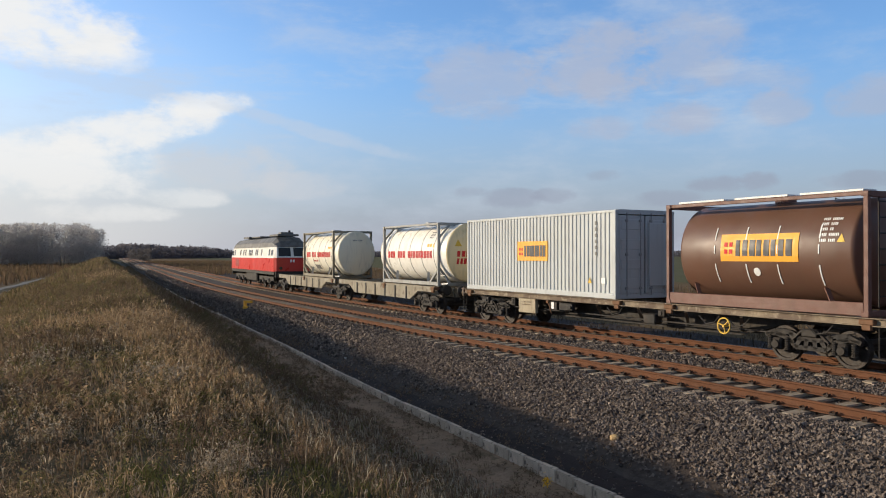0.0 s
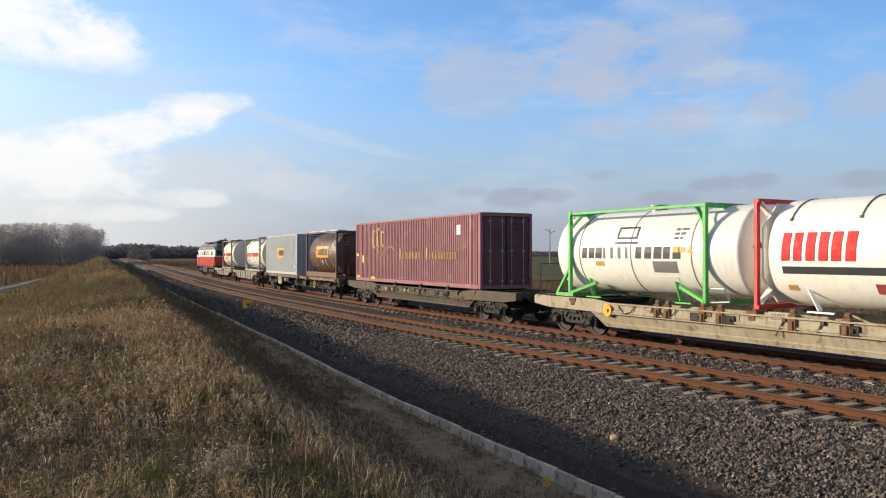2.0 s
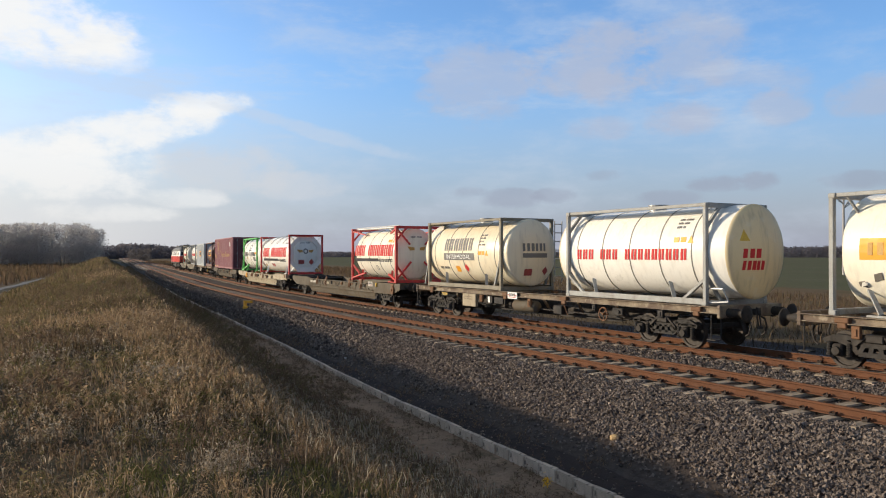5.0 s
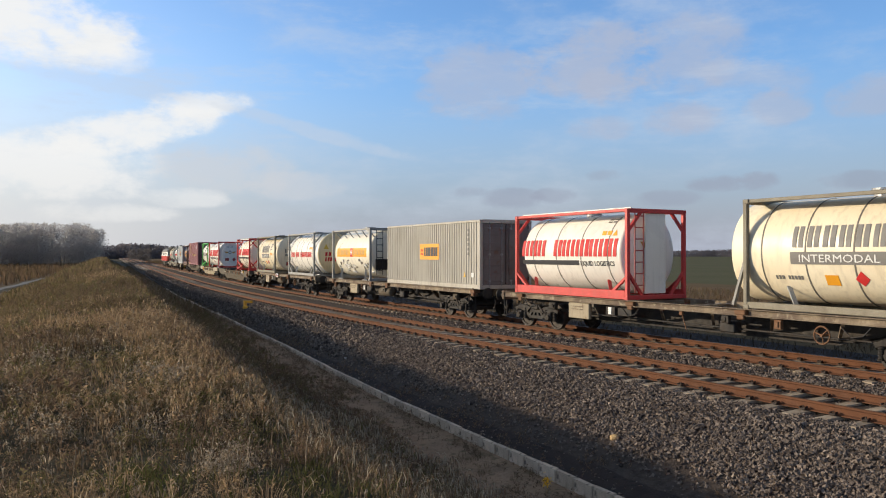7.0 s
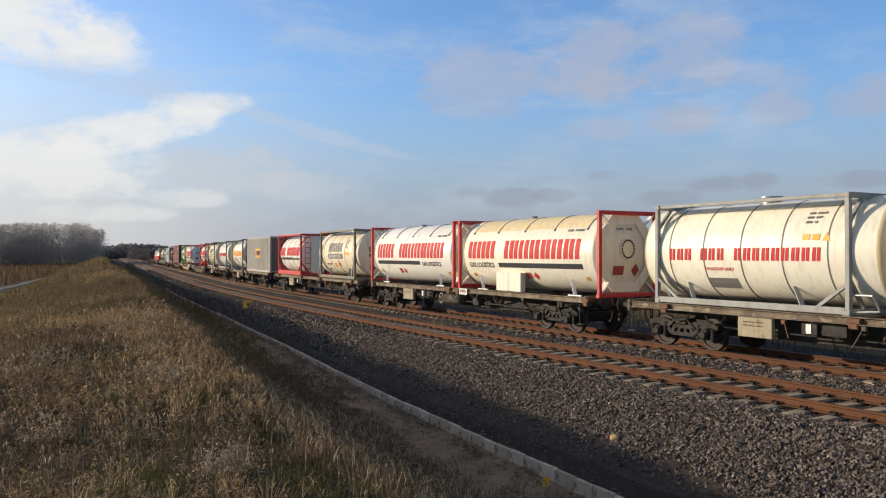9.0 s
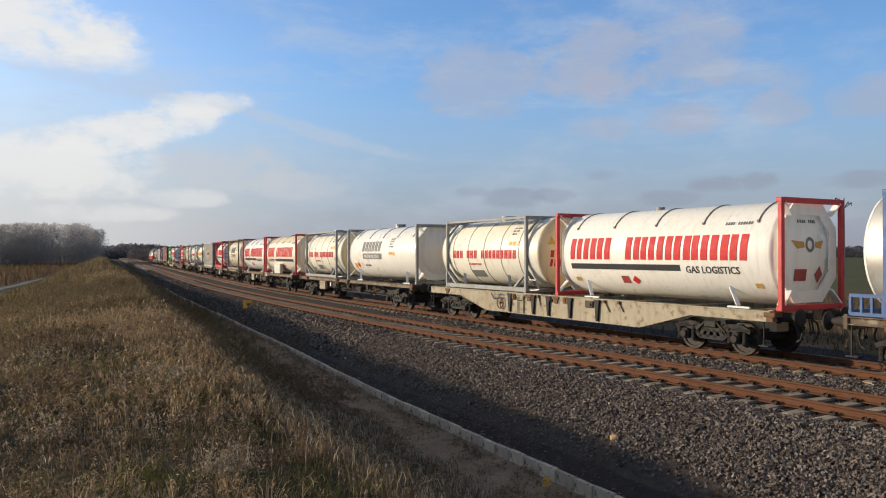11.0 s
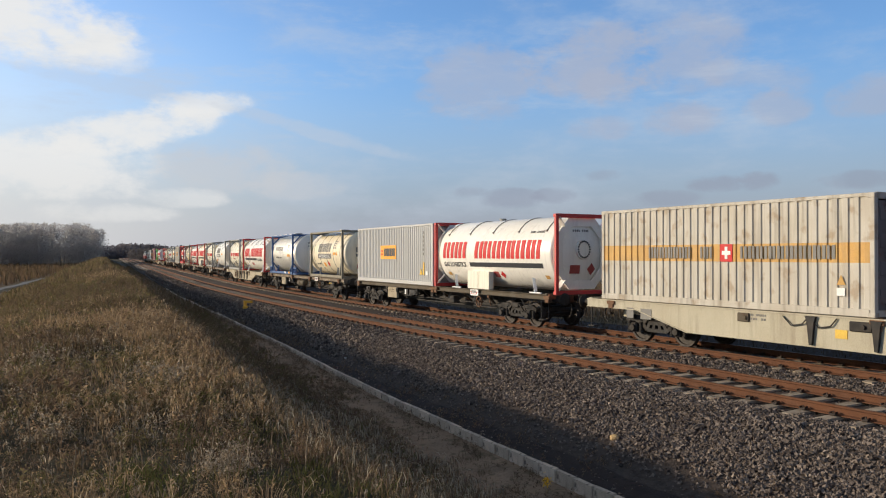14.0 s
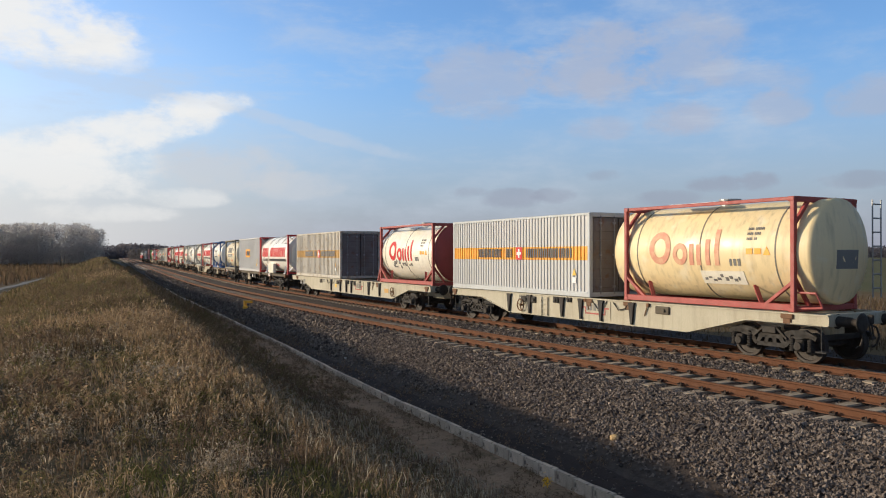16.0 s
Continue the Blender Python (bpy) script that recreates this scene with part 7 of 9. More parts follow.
def maroon_box(s):
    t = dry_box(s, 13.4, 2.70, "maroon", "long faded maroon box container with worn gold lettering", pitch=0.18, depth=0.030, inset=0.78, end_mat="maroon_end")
    # worn gold emblem: three tall shapes over an arc of dots
    bm = bmesh.new()
    for i, (u, h) in enumerate(((0, 0.9), (0.55, 1.0), (1.1, 0.82))):
        slab(bm, [(u, 0.1), (u + 0.16, 0.0), (u + 0.20, h * 0.2), (u + 0.12, h), (u + 0.02, h * 0.8)], 0.006)
        rect(bm, u + 0.16, h * 0.75, 0.22, 0.1)
        rect(bm, u + 0.12, 0.0, 0.24, 0.1)
    part("emblem", on_side(bm, 4.35, DECK + 1.55, -HW - 0.002), "gold_ink", t, "worn gold emblem of plain strokes")
    bm = bmesh.new()
    for i in range(18):
        a = i / 17
        rect(bm, a * 3.0, 0.15 + 0.42 * abs(math.cos(a * 4.4)), 0.09, 0.08)
    part("emblem_dot", on_side(bm, 4.3, DECK + 0.95, -HW - 0.002), "gold_ink", t)
    bm = bmesh.new()
    rect(bm, 0, 0, 0.16, 0.46)
    bars(bm, 0.32, 0, 2.2, 0.27, 14, (), 0.42)
    rect(bm, 2.85, 0, 0.18, 0.46)
    bars(bm, 3.2, 0, 2.6, 0.27, 18, (), 0.42)
    part("name_bar", on_side(bm, 1.0, DECK + 1.05, -HW - 0.002), "gold_ink", t, "worn gold name drawn as plain bars")
    part("white_plate", on_side(rect(bmesh.new(), 0, 0, 0.34, 0.36), -4.75, DECK + 1.95, -HW - 0.002), "white_mark", t)
    for y, z, w, h in ((6.55, 1.15, 0.34, 0.14), (5.75, 0.85, 0.28, 0.34), (6.5, 0.16, 0.4, 0.10), (4.5, 0.12, 0.5, 0.12)):
        part("yellow_label", on_side(rect(bmesh.new(), 0, 0, w, h), y, DECK + z, -HW - 0.004), "yellow", t)
    return t


locomotive(65.35)
articulated_wagon(42.0)
red_ink_tank(45.75, "ivory", "cream", small=True, rear=0.95, frame_mat="khaki_frame", marked=False)
red_ink_tank(31.85, "white", "yellow_cream", small=False)
skeleton_wagon(17.85, 9.05, 7.0, (8.4, -0.4, -2.6, -8.5), "brown_wagon", 1, "yellow", sign=None)
sign_box(21.85, "pale_box", "pale blue-grey box container with an orange name board")
brown_tank(12.55)
pocket_wagon(-0.75, 8.5, 6.4, "olive_wagon", "low olive-brown pocket wagon with ledged side beams", depth=0.68, ledges=((3.4, 0.9, "beige"), (-0.2, 0.7, "rust_iron"), (1.2, 0.6, "beige")), wheel=(4.5, "olive_wagon"), brackets=(2.2, -0.6, -3.2), bracket_mat="black", spots=(6.2, -5.4))
maroon_box(0.0)
pocket_wagon(-18.6, 8.95, 6.9, "beige", "beige pocket wagon with rusty folding locks and an orange brake wheel", railing=True, depth=0.86, wheel=(5.0, "orange"), brackets=(2.9, 2.5, 0.6, -1.6, -3.0, 1.2), sign=-2.2 + 1.3, spots=(6.8, 1.0, -0.4, -8.6))
green_tank(-14.66)
red_name_gas(-23.38, "white", length=9.05)
pocket_wagon(-37.75, 9.1, 6.95, "olive_wagon", "empty-fronted olive pocket wagon with a low deck", tail=0.54, depth=0.90, ledges=((5.0, 1.2, "warm_box"), (2.2, 0.8, "beige")), brackets=(3.6, 1.9, -2.2, -4.0), lamp=-6.2, sign=-5.0, wheel=(-8.3, "rust_iron"), spots=(-2.5, -8.2))
red_name_liquid(-42.95, False)
skeleton_wagon(-56.7, 8.9, 6.7, (7.3, 1.4, -2.2, -8.1), "brown_wagon", 1, "rust_iron", tank=True, sign=1.2, warning=6.4)
black_ink_tank(-52.15)
red_ink_tank(-61.85, "white", "yellow_cream", small=False)
skeleton_wagon(-76.0, 8.9, 7.0, (7.7, 1.9, -0.2, -8.9), "brown_wagon", 1, None, tank=True)
orange_band_tank(-71.15)
sign_box(-80.65, "warm_box", "dusty warm-grey box container with an orange name board", rear="shaded_grimy_end")
skeleton_wagon(-95.15, 8.95, 6.95, (7.7, 1.9, -2.2, -8.0), "brown_wagon", 1, "rust_iron", warning=-6.6)
red_name_liquid(-90.3, True)
black_ink_tank(-100.25)
skeleton_wagon(-114.15, 8.9, 7.0, (8.6, 0.4, -0.4, -8.9), "brown_wagon", 1, "beige", tank=True, sign=-0.6, wheel_y=0.91)
red_name_gas(-109.88, "white")
red_name_gas(-118.95, "cream", small_first=True, crate=True)
skeleton_wagon(-133.1, 8.95, 6.85, (7.4, 1.6, -0.2, -8.9), "brown_wagon", 1, "rust_iron")
red_ink_tank(-128.55, "ivory", "yellow_cream")
black_ink_tank(-137.7, True)
belly_wagon(-152.15, 8.9, 6.9, (7.4, 1.4, -0.2, -8.9), "beige", 0.74, (2.6, 1.1, 0.2, -1.0, -2.4), wheel=3.2, ladder=1.9, label="container wagon with deep dusty beige side sills")
red_ink_tank(-147.7, "ivory", "yellow_cream")
red_name_gas(-156.65, "white")
skeleton_wagon(-171.1, 8.9, 6.95, (7.8, 2.0, -2.2, -8.0), "brown_wagon", 1, "rust_iron", tank=True, sign=-3.4, warning=-6.2)
silver_tank(-166.3)
black_ink_tank(-176.25)
skeleton_wagon(-190.1, 8.85, 6.75, (8.5, -0.2, -0.5, -8.9), "olive_wagon", 1, "rust_iron", sign=-3.6)
sign_box(-186.0, "new_box", "clean light-grey box container with an orange name board", board=(1.35, 1.9, 0.66), rear="new_box")
red_name_gas(-194.78, "white", small_first=True, crate=True, length=8.95)
belly_wagon(-211.0, 10.75, 7.8, (9.6, 1.0, -4.6, -10.4), "cream_wagon", 0.74, (2.6, 1.0, 0.0, -0.8, -3.4, -4.9), shoe=1.3, sign=-1.2, wheel=-6.6, label="long container wagon with tall cream side sills and dark brackets", marks=((8.9, 0.3, 0.3, "grey_ink"), (8.3, 0.45, 0.3, "grey_ink"), (2.0, 0.3, 0.2, "yellow"), (-5.5, 0.5, 0.2, "ochre")))
band_box(-205.65, "old_box", "old_box", "weathered white box container with a faded orange band", False)
red_word_tank(-218.5, False)
belly_wagon(-231.6, 8.7, 7.0, (8.5, -0.2, -2.0, -7.6), "cream_wagon", 0.72, (4.4, 3.1, 1.2, 0.2, -0.8, -2.2), wheel=3.6, ladder=2.2, sign=0.2, label="container wagon with cream side sills and a short ladder")
band_box(-227.5, "new_box", "pale_box", "light grey box container with a bright orange band", True)
red_word_tank(-236.22, True)


# ---- true sizes: the drawings above are a little long and low ----
def resize(t, length, height, lift, width=1.0):
    """Stretches a thing's own meshes about the deck and lifts them; wheels, springs and fittings only move."""
    def to(z):
        return DECK + lift + (z - DECK) * height

    for ob in t.children_recursive:
        if ob.parent.name.startswith("bogie") or not ob.data:
            continue
        if ob.data.users > 1:
            x, y, z = ob.location
            ob.location = (x, y * length, z if ob.name.startswith("bogie") else z + 0.06 if z < DECK - 0.05 else to(z))
        else:
            ob.data.transform(Matrix(((width, 0, 0, 0), (0, length, 0, 0), (0, 0, height, DECK + lift - DECK * height), (0, 0, 0, 1))))


def take_apart(ob):
    """Gives each loose plate or bar of a part its own object."""
    bm = bmesh.new()
    bm.from_mesh(ob.data)
    left = set(bm.verts)
    groups = []
    while left:
        todo, seen = [left.pop()], []
        while todo:
            v = todo.pop()
            seen.append(v)
            for e in v.link_edges:
                o = e.other_vert(v)
                if o in left:
                    left.discard(o)
                    todo.append(o)
        groups.append(seen)
    if len(groups) > 1:
        for g in groups[1:]:
            index = {v: i for i, v in enumerate(g)}
            faces = {f for v in g for f in v.link_faces}
            me = bpy.data.meshes.new(ob.data.name)
            me.from_pydata([v.co[:] for v in g], [], [[index[v] for v in f.verts] for f in faces])
            me.materials.append(ob.data.materials[0])
            new(ob.name.split(".")[0], me).parent = ob.parent
        bmesh.ops.delete(bm, geom=[v for g in groups[1:] for v in g], context="VERTS")
        bm.to_mesh(ob.data)
    bm.free()


for t, s in TRAIN:
    for ob in list(t.children_recursive):
        if ob.name.split(".")[0] in ("end_collar", "side_brace", "end_hazard_plate", "gusset", "saddle", "brace", "leaning_strut", "hazard_plate", "hinge", "scrape_mark", "serial_mark", "small_mark", "end_mark", "name_bar", "end_crate",
                                         "emblem", "emblem_dot", "warning_stripe", "side_grille", "owner_mark", "end_name", "pale_name_bar", "name_outline", "name_end"):
            take_apart(ob)
    if t.name.startswith(("tank", "box")):
        resize(t, 0.964, 1.12, 0.13)
    elif "wagon" in t.name:
        resize(t, 0.964, 1.0, 0.13)
    else:
        resize(t, 0.94, 0.95, 0.0, 0.93)


# ---- vegetation ----
def ribbon_mesh(name, mat, base, height, width, lean, azimuth, curl, label, category):
    """Many grass blades in one mesh: each three joints long, tapering, its tip drooping."""
    n = len(height)
    a = azimuth
    side = np.stack([np.cos(a), np.sin(a), np.zeros(n)], -1) * (width / 2)[:, None]
    la = a + np.pi / 2
    fwd = np.stack([np.cos(la), np.sin(la), np.zeros(n)], -1)
    up = np.array([0, 0, 1.0])

    def joint(out, rise):
        return base + fwd * (out * height)[:, None] + up * (rise * height)[:, None]

    low = joint(lean * 0.18, 0.45 + 0 * lean)
    high = joint(lean * 0.50 + curl * 0.12, 0.80 - 0.10 * curl)
    tip = joint(lean * 0.85 + curl * 0.34, 0.98 - 0.42 * curl)
    v = np.stack([base - side, base + side, low - side * 0.9, low + side * 0.9, high - side * 0.65, high + side * 0.65, tip], 1)
    tri = np.array([(0, 1, 3), (0, 3, 2), (2, 3, 5), (2, 5, 4), (4, 5, 6)])
    f = (tri[None] + (np.arange(n) * 7)[:, None, None]).reshape(-1, 3)
    me = bpy.data.meshes.new(name)
    me.vertices.add(n * 7)
    me.vertices.foreach_set("co", v.ravel())
    me.loops.add(f.size)
    me.loops.foreach_set("vertex_index", f.ravel())
    me.polygons.add(len(f))
    me.polygons.foreach_set("loop_start", np.arange(len(f)) * 3)
    me.update()
    me.validate()
    me.materials.append(M[mat])
    return tagged(new(name, me), label, category, "", "stuff")


def sow(rng, count, xr, yr, bias=1.0, keep=None):
    """Random spots on the ground; keep: a test on x, y."""
    out = []
    while len(out) < count:
        x = rng.uniform(*xr)
        y = yr[0] + (yr[1] - yr[0]) * rng.uniform() ** bias
        if keep and not keep(x, y, rng):
            continue
        out.append((x, y))
    p = np.array(out)
    z = np.array([TALL * ground_z(x, y) for x, y in out])
    p = np.array([lay(x, y) for x, y in out])
    return np.stack([p[:, 0], p[:, 1], z - 0.03], -1)


def patch(x, y, s=0.28, seed=0.0):
    return noise.noise(Vector((x * s, y * s, seed))) + 0.5 * noise.noise(Vector((x * s * 3, y * s * 3, seed + 5)))


def blades(name, mat, spots, rng, h, w, lean, label, category="grass", curl=0.6):
    n = len(spots)
    hh = rng.uniform(h[0], h[1], n) * rng.uniform(0.7, 1.15, n)
    return ribbon_mesh(name, mat, spots, hh, rng.uniform(w[0], w[1], n), rng.uniform(0.0, lean, n), rng.uniform(0, 2 * np.pi, n), rng.uniform(0, curl, n), label, category)


def tufts(name, mat, spots, rng, each, spread, h, w, lean, label, category="grass"):
    """Clumps of blades that lean out from their middles."""
    m = len(spots)
    size = rng.uniform(0.55, 1.35, m)
    k = np.repeat(np.arange(m), each)
    n = len(k)
    a, q = rng.uniform(0, 2 * np.pi, n), np.abs(rng.normal(0, spread, n)) * size[k]
    base = spots[k] + np.stack([q * np.cos(a), q * np.sin(a), np.zeros(n)], -1)
    hh = rng.uniform(h[0], h[1], n) * size[k]
    out = np.clip(q / (spread * 1.5), 0.1, 1.2) * lean * rng.uniform(0.4, 1.3, n)
    return ribbon_mesh(name, mat, base, hh, rng.uniform(w[0], w[1], n), out, a - np.pi / 2 + rng.normal(0, 0.5, n), rng.uniform(0, 1.3, n), label, category)


def not_in_lens(x, y):
    return x * x + y * y > 3.2


def weeds(name, mat, spots, rng, leaves, h, w, leaf, label):
    """Withered weeds: bent stalks set with small drooping leaves and husks."""
    n = len(spots)
    hh = rng.uniform(h[0], h[1], n) * rng.uniform(0.7, 1.2, n)
    az, bow = rng.uniform(0, 2 * np.pi, n), rng.uniform(0.05, 0.55, n)
    k = np.repeat(np.arange(n), leaves)
    m = len(k)
    u = rng.uniform(0.15, 1.0, m)
    way = np.stack([np.cos(az), np.sin(az), np.zeros(n)], -1)
    at = spots[k] + way[k] * (bow * hh)[k][:, None] * (u * u)[:, None] + np.array([0, 0, 1.0]) * (hh[k] * u * (1 - 0.7 * bow[k] * u * u))[:, None]
    at += rng.normal(0, 1, (m, 3)) * (w * (1.15 - 0.6 * u))[:, None]
    d = rng.normal(0, 1, (m, 3)) + np.array([0, 0, 0.35])
    d /= np.linalg.norm(d, axis=1)[:, None]
    e = np.cross(d, rng.normal(0, 1, (m, 3)))
    e /= np.linalg.norm(e, axis=1)[:, None]
    size = rng.uniform(leaf[0], leaf[1], m) * np.clip(np.hypot(at[:, 0], at[:, 1]) / 9.0, 0.42, 1.15)
    d, e = d * size[:, None], e * (size * rng.uniform(0.16, 0.42, m))[:, None]
    v = np.stack([at - d, at + e, at + d, at - e], 1)
    f = (np.array([(0, 1, 2), (0, 2, 3)])[None] + (np.arange(m) * 4)[:, None, None]).reshape(-1, 3)
    me = bpy.data.meshes.new(name)
    me.vertices.add(m * 4)
    me.vertices.foreach_set("co", v.ravel())
    me.loops.add(f.size)
    me.loops.foreach_set("vertex_index", f.ravel())
    me.polygons.add(len(f))
    me.polygons.foreach_set("loop_start", np.arange(len(f)) * 3)
    me.update()
    me.validate()
    me.materials.append(M[mat])
    return tagged(new(name, me), label, "weeds", "", "stuff")


def bank_vegetation():
    rng = np.random.default_rng(4)
    edge = lambda x, y: x < lerp([(3, 1.9), (5, 2.3), (8, 2.9), (12, 3.9), (18, 5.0), (26, 5.7), (40, 6.2)], y) + 0.5 * patch(x, y, 0.5, 2.0)
    ok = lambda x, y: not_in_lens(x, y) and edge(x, y)
    # straw on the sunny crest, brown on the near flank, olive further off
    straw = lambda x, y: math.exp(-((x - 1.7) / 1.2) ** 2 - ((y - 14.5) / 6.0) ** 2)
    tan = lambda x, y, r: ok(x, y) and patch(x, y, 0.30) > 0.36 - 0.62 * straw(x, y) + r.normal(0, 0.10)
    brown = lambda x, y, r: ok(x, y) and patch(x, y, 0.35, 11.0) > -0.08 + 0.40 * straw(x, y) + r.normal(0, 0.15)
    green = lambda x, y, r: ok(x, y) and patch(x, y, 0.45, 6.0) > (0.02 if x > 0.8 and y < 9 else -0.05 if y > 19 else 0.14) + r.normal(0, 0.1)
    olive = lambda x, y, r: ok(x, y) and patch(x, y, 0.3, 21.0) > (-0.35 if y > 19 else 0.0) + r.normal(0, 0.15)
    grey = lambda x, y, r: ok(x, y) and patch(x, y, 0.4, 31.0) > 0.05 + r.normal(0, 0.15)
    every = lambda x, y, r: ok(x, y)
    blades("low_dry_grass", "brown_blade", sow(rng, 26000, (-5.5, 4.8), (1.6, 16), 1.15, every), rng, (0.05, 0.17), (0.005, 0.011), 1.6, "low brown grass and dead stems on the bank")
    tufts("straw_tufts", "blade", sow(rng, 760, (-5.0, 4.4), (2.2, 21), 1.0, tan), rng, 26, 0.10, (0.10, 0.26), (0.004, 0.009), 1.3, "straw-coloured grass tufts on the bank")
    tufts("brown_tufts", "brown_blade", sow(rng, 500, (-5.0, 4.5), (2.2, 16), 1.15, brown), rng, 20, 0.09, (0.08, 0.22), (0.004, 0.008), 1.3, "brown withered tufts on the bank")
    tufts("green_tufts", "green_blade", sow(rng, 620, (-5.0, 4.4), (1.8, 16), 1.2, green), rng, 30, 0.10, (0.05, 0.17), (0.005, 0.010), 1.2, "low green tufts between the dry grass")
    blades("grass_behind", "brown_blade", sow(rng, 9000, (-5.5, 3.2), (-7, 1.9), 1.0, lambda x, y, r: not_in_lens(x, y)), rng, (0.06, 0.22), (0.008, 0.016), 1.4, "low brown grass on the near end of the bank")
    weeds("olive_weeds", "olive_weed", sow(rng, 4600, (-5.2, 4.6), (1.9, 17), 1.1, olive), rng, 18, (0.10, 0.28), 0.026, (0.010, 0.030), "olive-brown withered weeds on the bank")
    weeds("brown_weeds", "brown_weed", sow(rng, 5600, (-5.2, 4.7), (1.9, 17), 1.1, brown), rng, 18, (0.10, 0.30), 0.024, (0.010, 0.028), "russet-brown dead weeds on the bank")
    weeds("grey_weeds", "grey_weed", sow(rng, 3000, (-5.2, 4.6), (1.9, 17), 1.1, grey), rng, 16, (0.14, 0.36), 0.016, (0.009, 0.022), "grey-buff dead weeds gone to seed on the bank")
    weeds("straw_weeds", "blade", sow(rng, 4600, (-5.2, 4.5), (2.2, 22), 1.0, tan), rng, 22, (0.14, 0.34), 0.018, (0.010, 0.028), "straw-coloured weeds gone to seed on the bank")
    weeds("further_weeds", "brown_weed", sow(rng, 3600, (-5.0, 6.3), (15, 52), 1.3, every), rng, 16, (0.14, 0.38), 0.05, (0.02, 0.045), "brown weeds further along the bank")
    weeds("further_olive_weeds", "olive_weed", sow(rng, 6800, (-5.0, 6.3), (15, 60), 1.3, olive), rng, 16, (0.14, 0.34), 0.05, (0.02, 0.045), "olive weeds further along the bank")
    tufts("straw_tufts_further", "blade", sow(rng, 900, (-4.5, 4.6), (14, 50), 1.25, tan), rng, 18, 0.12, (0.16, 0.38), (0.008, 0.018), 0.9, "straw-coloured tufts further along the bank")
    tufts("brown_tufts_further", "brown_blade", sow(rng, 1700, (-4.5, 6.2), (14, 50), 1.25, brown), rng, 18, 0.14, (0.16, 0.38), (0.010, 0.022), 1.0, "brown tufts further along the bank")
    blades("low_grass_further", "brown_blade", sow(rng, 11000, (-5.0, 6.3), (14, 50), 1.25, every), rng, (0.10, 0.26), (0.012, 0.024), 1.2, "low grass further along the bank")
    blades("green_grass_further", "green_blade", sow(rng, 15000, (-4.5, 6.2), (14, 70), 1.25, green), rng, (0.12, 0.25), (0.012, 0.024), 1.0, "green grass further along the bank")
    blades("distant_bank_grass", "brown_blade", sow(rng, 19000, (-4.5, 6.4), (46, 240), 1.4, lambda x, y, r: True), rng, (0.25, 0.6), (0.04, 0.09), 0.8, "brown grass on the distant bank")
    blades("distant_straw", "olive_weed", sow(rng, 9000, (-4.5, 5.0), (46, 240), 1.4, lambda x, y, r: patch(x, y, 0.1, 1.0) > -0.1), rng, (0.25, 0.6), (0.04, 0.09), 0.8, "olive grass on the distant bank")
    tufts("ditch_tufts", "brown_blade", sow(rng, 420, (3.8, 6.4), (2.5, 40), 1.3, lambda x, y, r: patch(x, y, 0.9, 7.0) > 0.15), rng, 20, 0.10, (0.05, 0.16), (0.004, 0.010), 1.0, "sparse brown tufts in the ditch")
    weeds("ditch_weeds", "brown_weed", sow(rng, 4200, (3.4, 6.5), (2.5, 40), 1.25, lambda x, y, r: patch(x, y, 0.7, 17.0) > 0.02 + r.normal(0, 0.1)), rng, 14, (0.04, 0.17), 0.025, (0.008, 0.022), "sparse dead weeds in the ditch")
    blades("ditch_grass", "brown_blade", sow(rng, 9000, (3.2, 6.5), (2.5, 45), 1.2, lambda x, y, r: patch(x, y, 0.5, 47.0) > -0.15 + r.normal(0, 0.15)), rng, (0.02, 0.08), (0.006, 0.014), 1.6, "thin low dead grass on the ditch floor")
    weeds("dark_slope_weeds", "brown_weed", sow(rng, 5600, (2.3, 6.2), (3.0, 24), 1.1, lambda x, y, r: x < 4.0 + 0.12 * y + 1.1 * patch(x, y, 0.6, 5.0)), rng, 16, (0.06, 0.19), 0.022, (0.010, 0.026), "brown weeds on the shaded slope of the bank")
    weeds("tall_weeds", "brown_weed", sow(rng, 900, (-3.5, 4.0), (4.5, 18), 1.1, lambda x, y, r: ok(x, y) and (x < 0.3 or x > 2.9) and patch(x, y, 0.55, 51.0) > 0.22 + r.normal(0, 0.06)), rng, 34, (0.24, 0.50), 0.035, (0.012, 0.034), "taller brown weeds standing in clumps on the bank")
    weeds("slope_seed_weeds", "grey_weed", sow(rng, 700, (2.6, 5.4), (3.5, 16), 1.1, lambda x, y, r: x < 3.4 + 0.14 * y and patch(x, y, 0.7, 15.0) > 0.12 + r.normal(0, 0.1)), rng, 14, (0.10, 0.26), 0.014, (0.008, 0.020), "pale dead weeds gone to seed on the shaded slope")
    weeds("slope_olive_weeds", "olive_weed", sow(rng, 2200, (2.6, 6.0), (3.0, 24), 1.1, lambda x, y, r: x < 3.6 + 0.15 * y and patch(x, y, 0.5, 25.0) > r.normal(0, 0.12)), rng, 16, (0.06, 0.22), 0.024, (0.010, 0.026), "olive weeds on the shaded slope")
    hem = np.array([(*lay(x, y), TALL * ground_z(x, y) - 0.02) for x, y in zip(rng.uniform(6.25, 6.60, 2600), 2 + 48 * rng.uniform(size=2600) ** 1.3) if patch(x, y, 1.1, 37.0) > rng.normal(-0.02, 0.14)])
    weeds("kerb_foot_weeds", "brown_weed", hem, rng, 14, (0.06, 0.22), 0.020, (0.008, 0.022), "dead weeds along the foot of the kerb")
    foot = [(x, y) for x, y in zip(rng.uniform(6.85, 8.3, 3200), 2 + 58 * rng.uniform(size=3200) ** 1.3) if patch(x, y, 0.6, 27.0) > rng.normal(0, 0.1) and x < 7.7 + 0.6 * rng.uniform() ** 2]
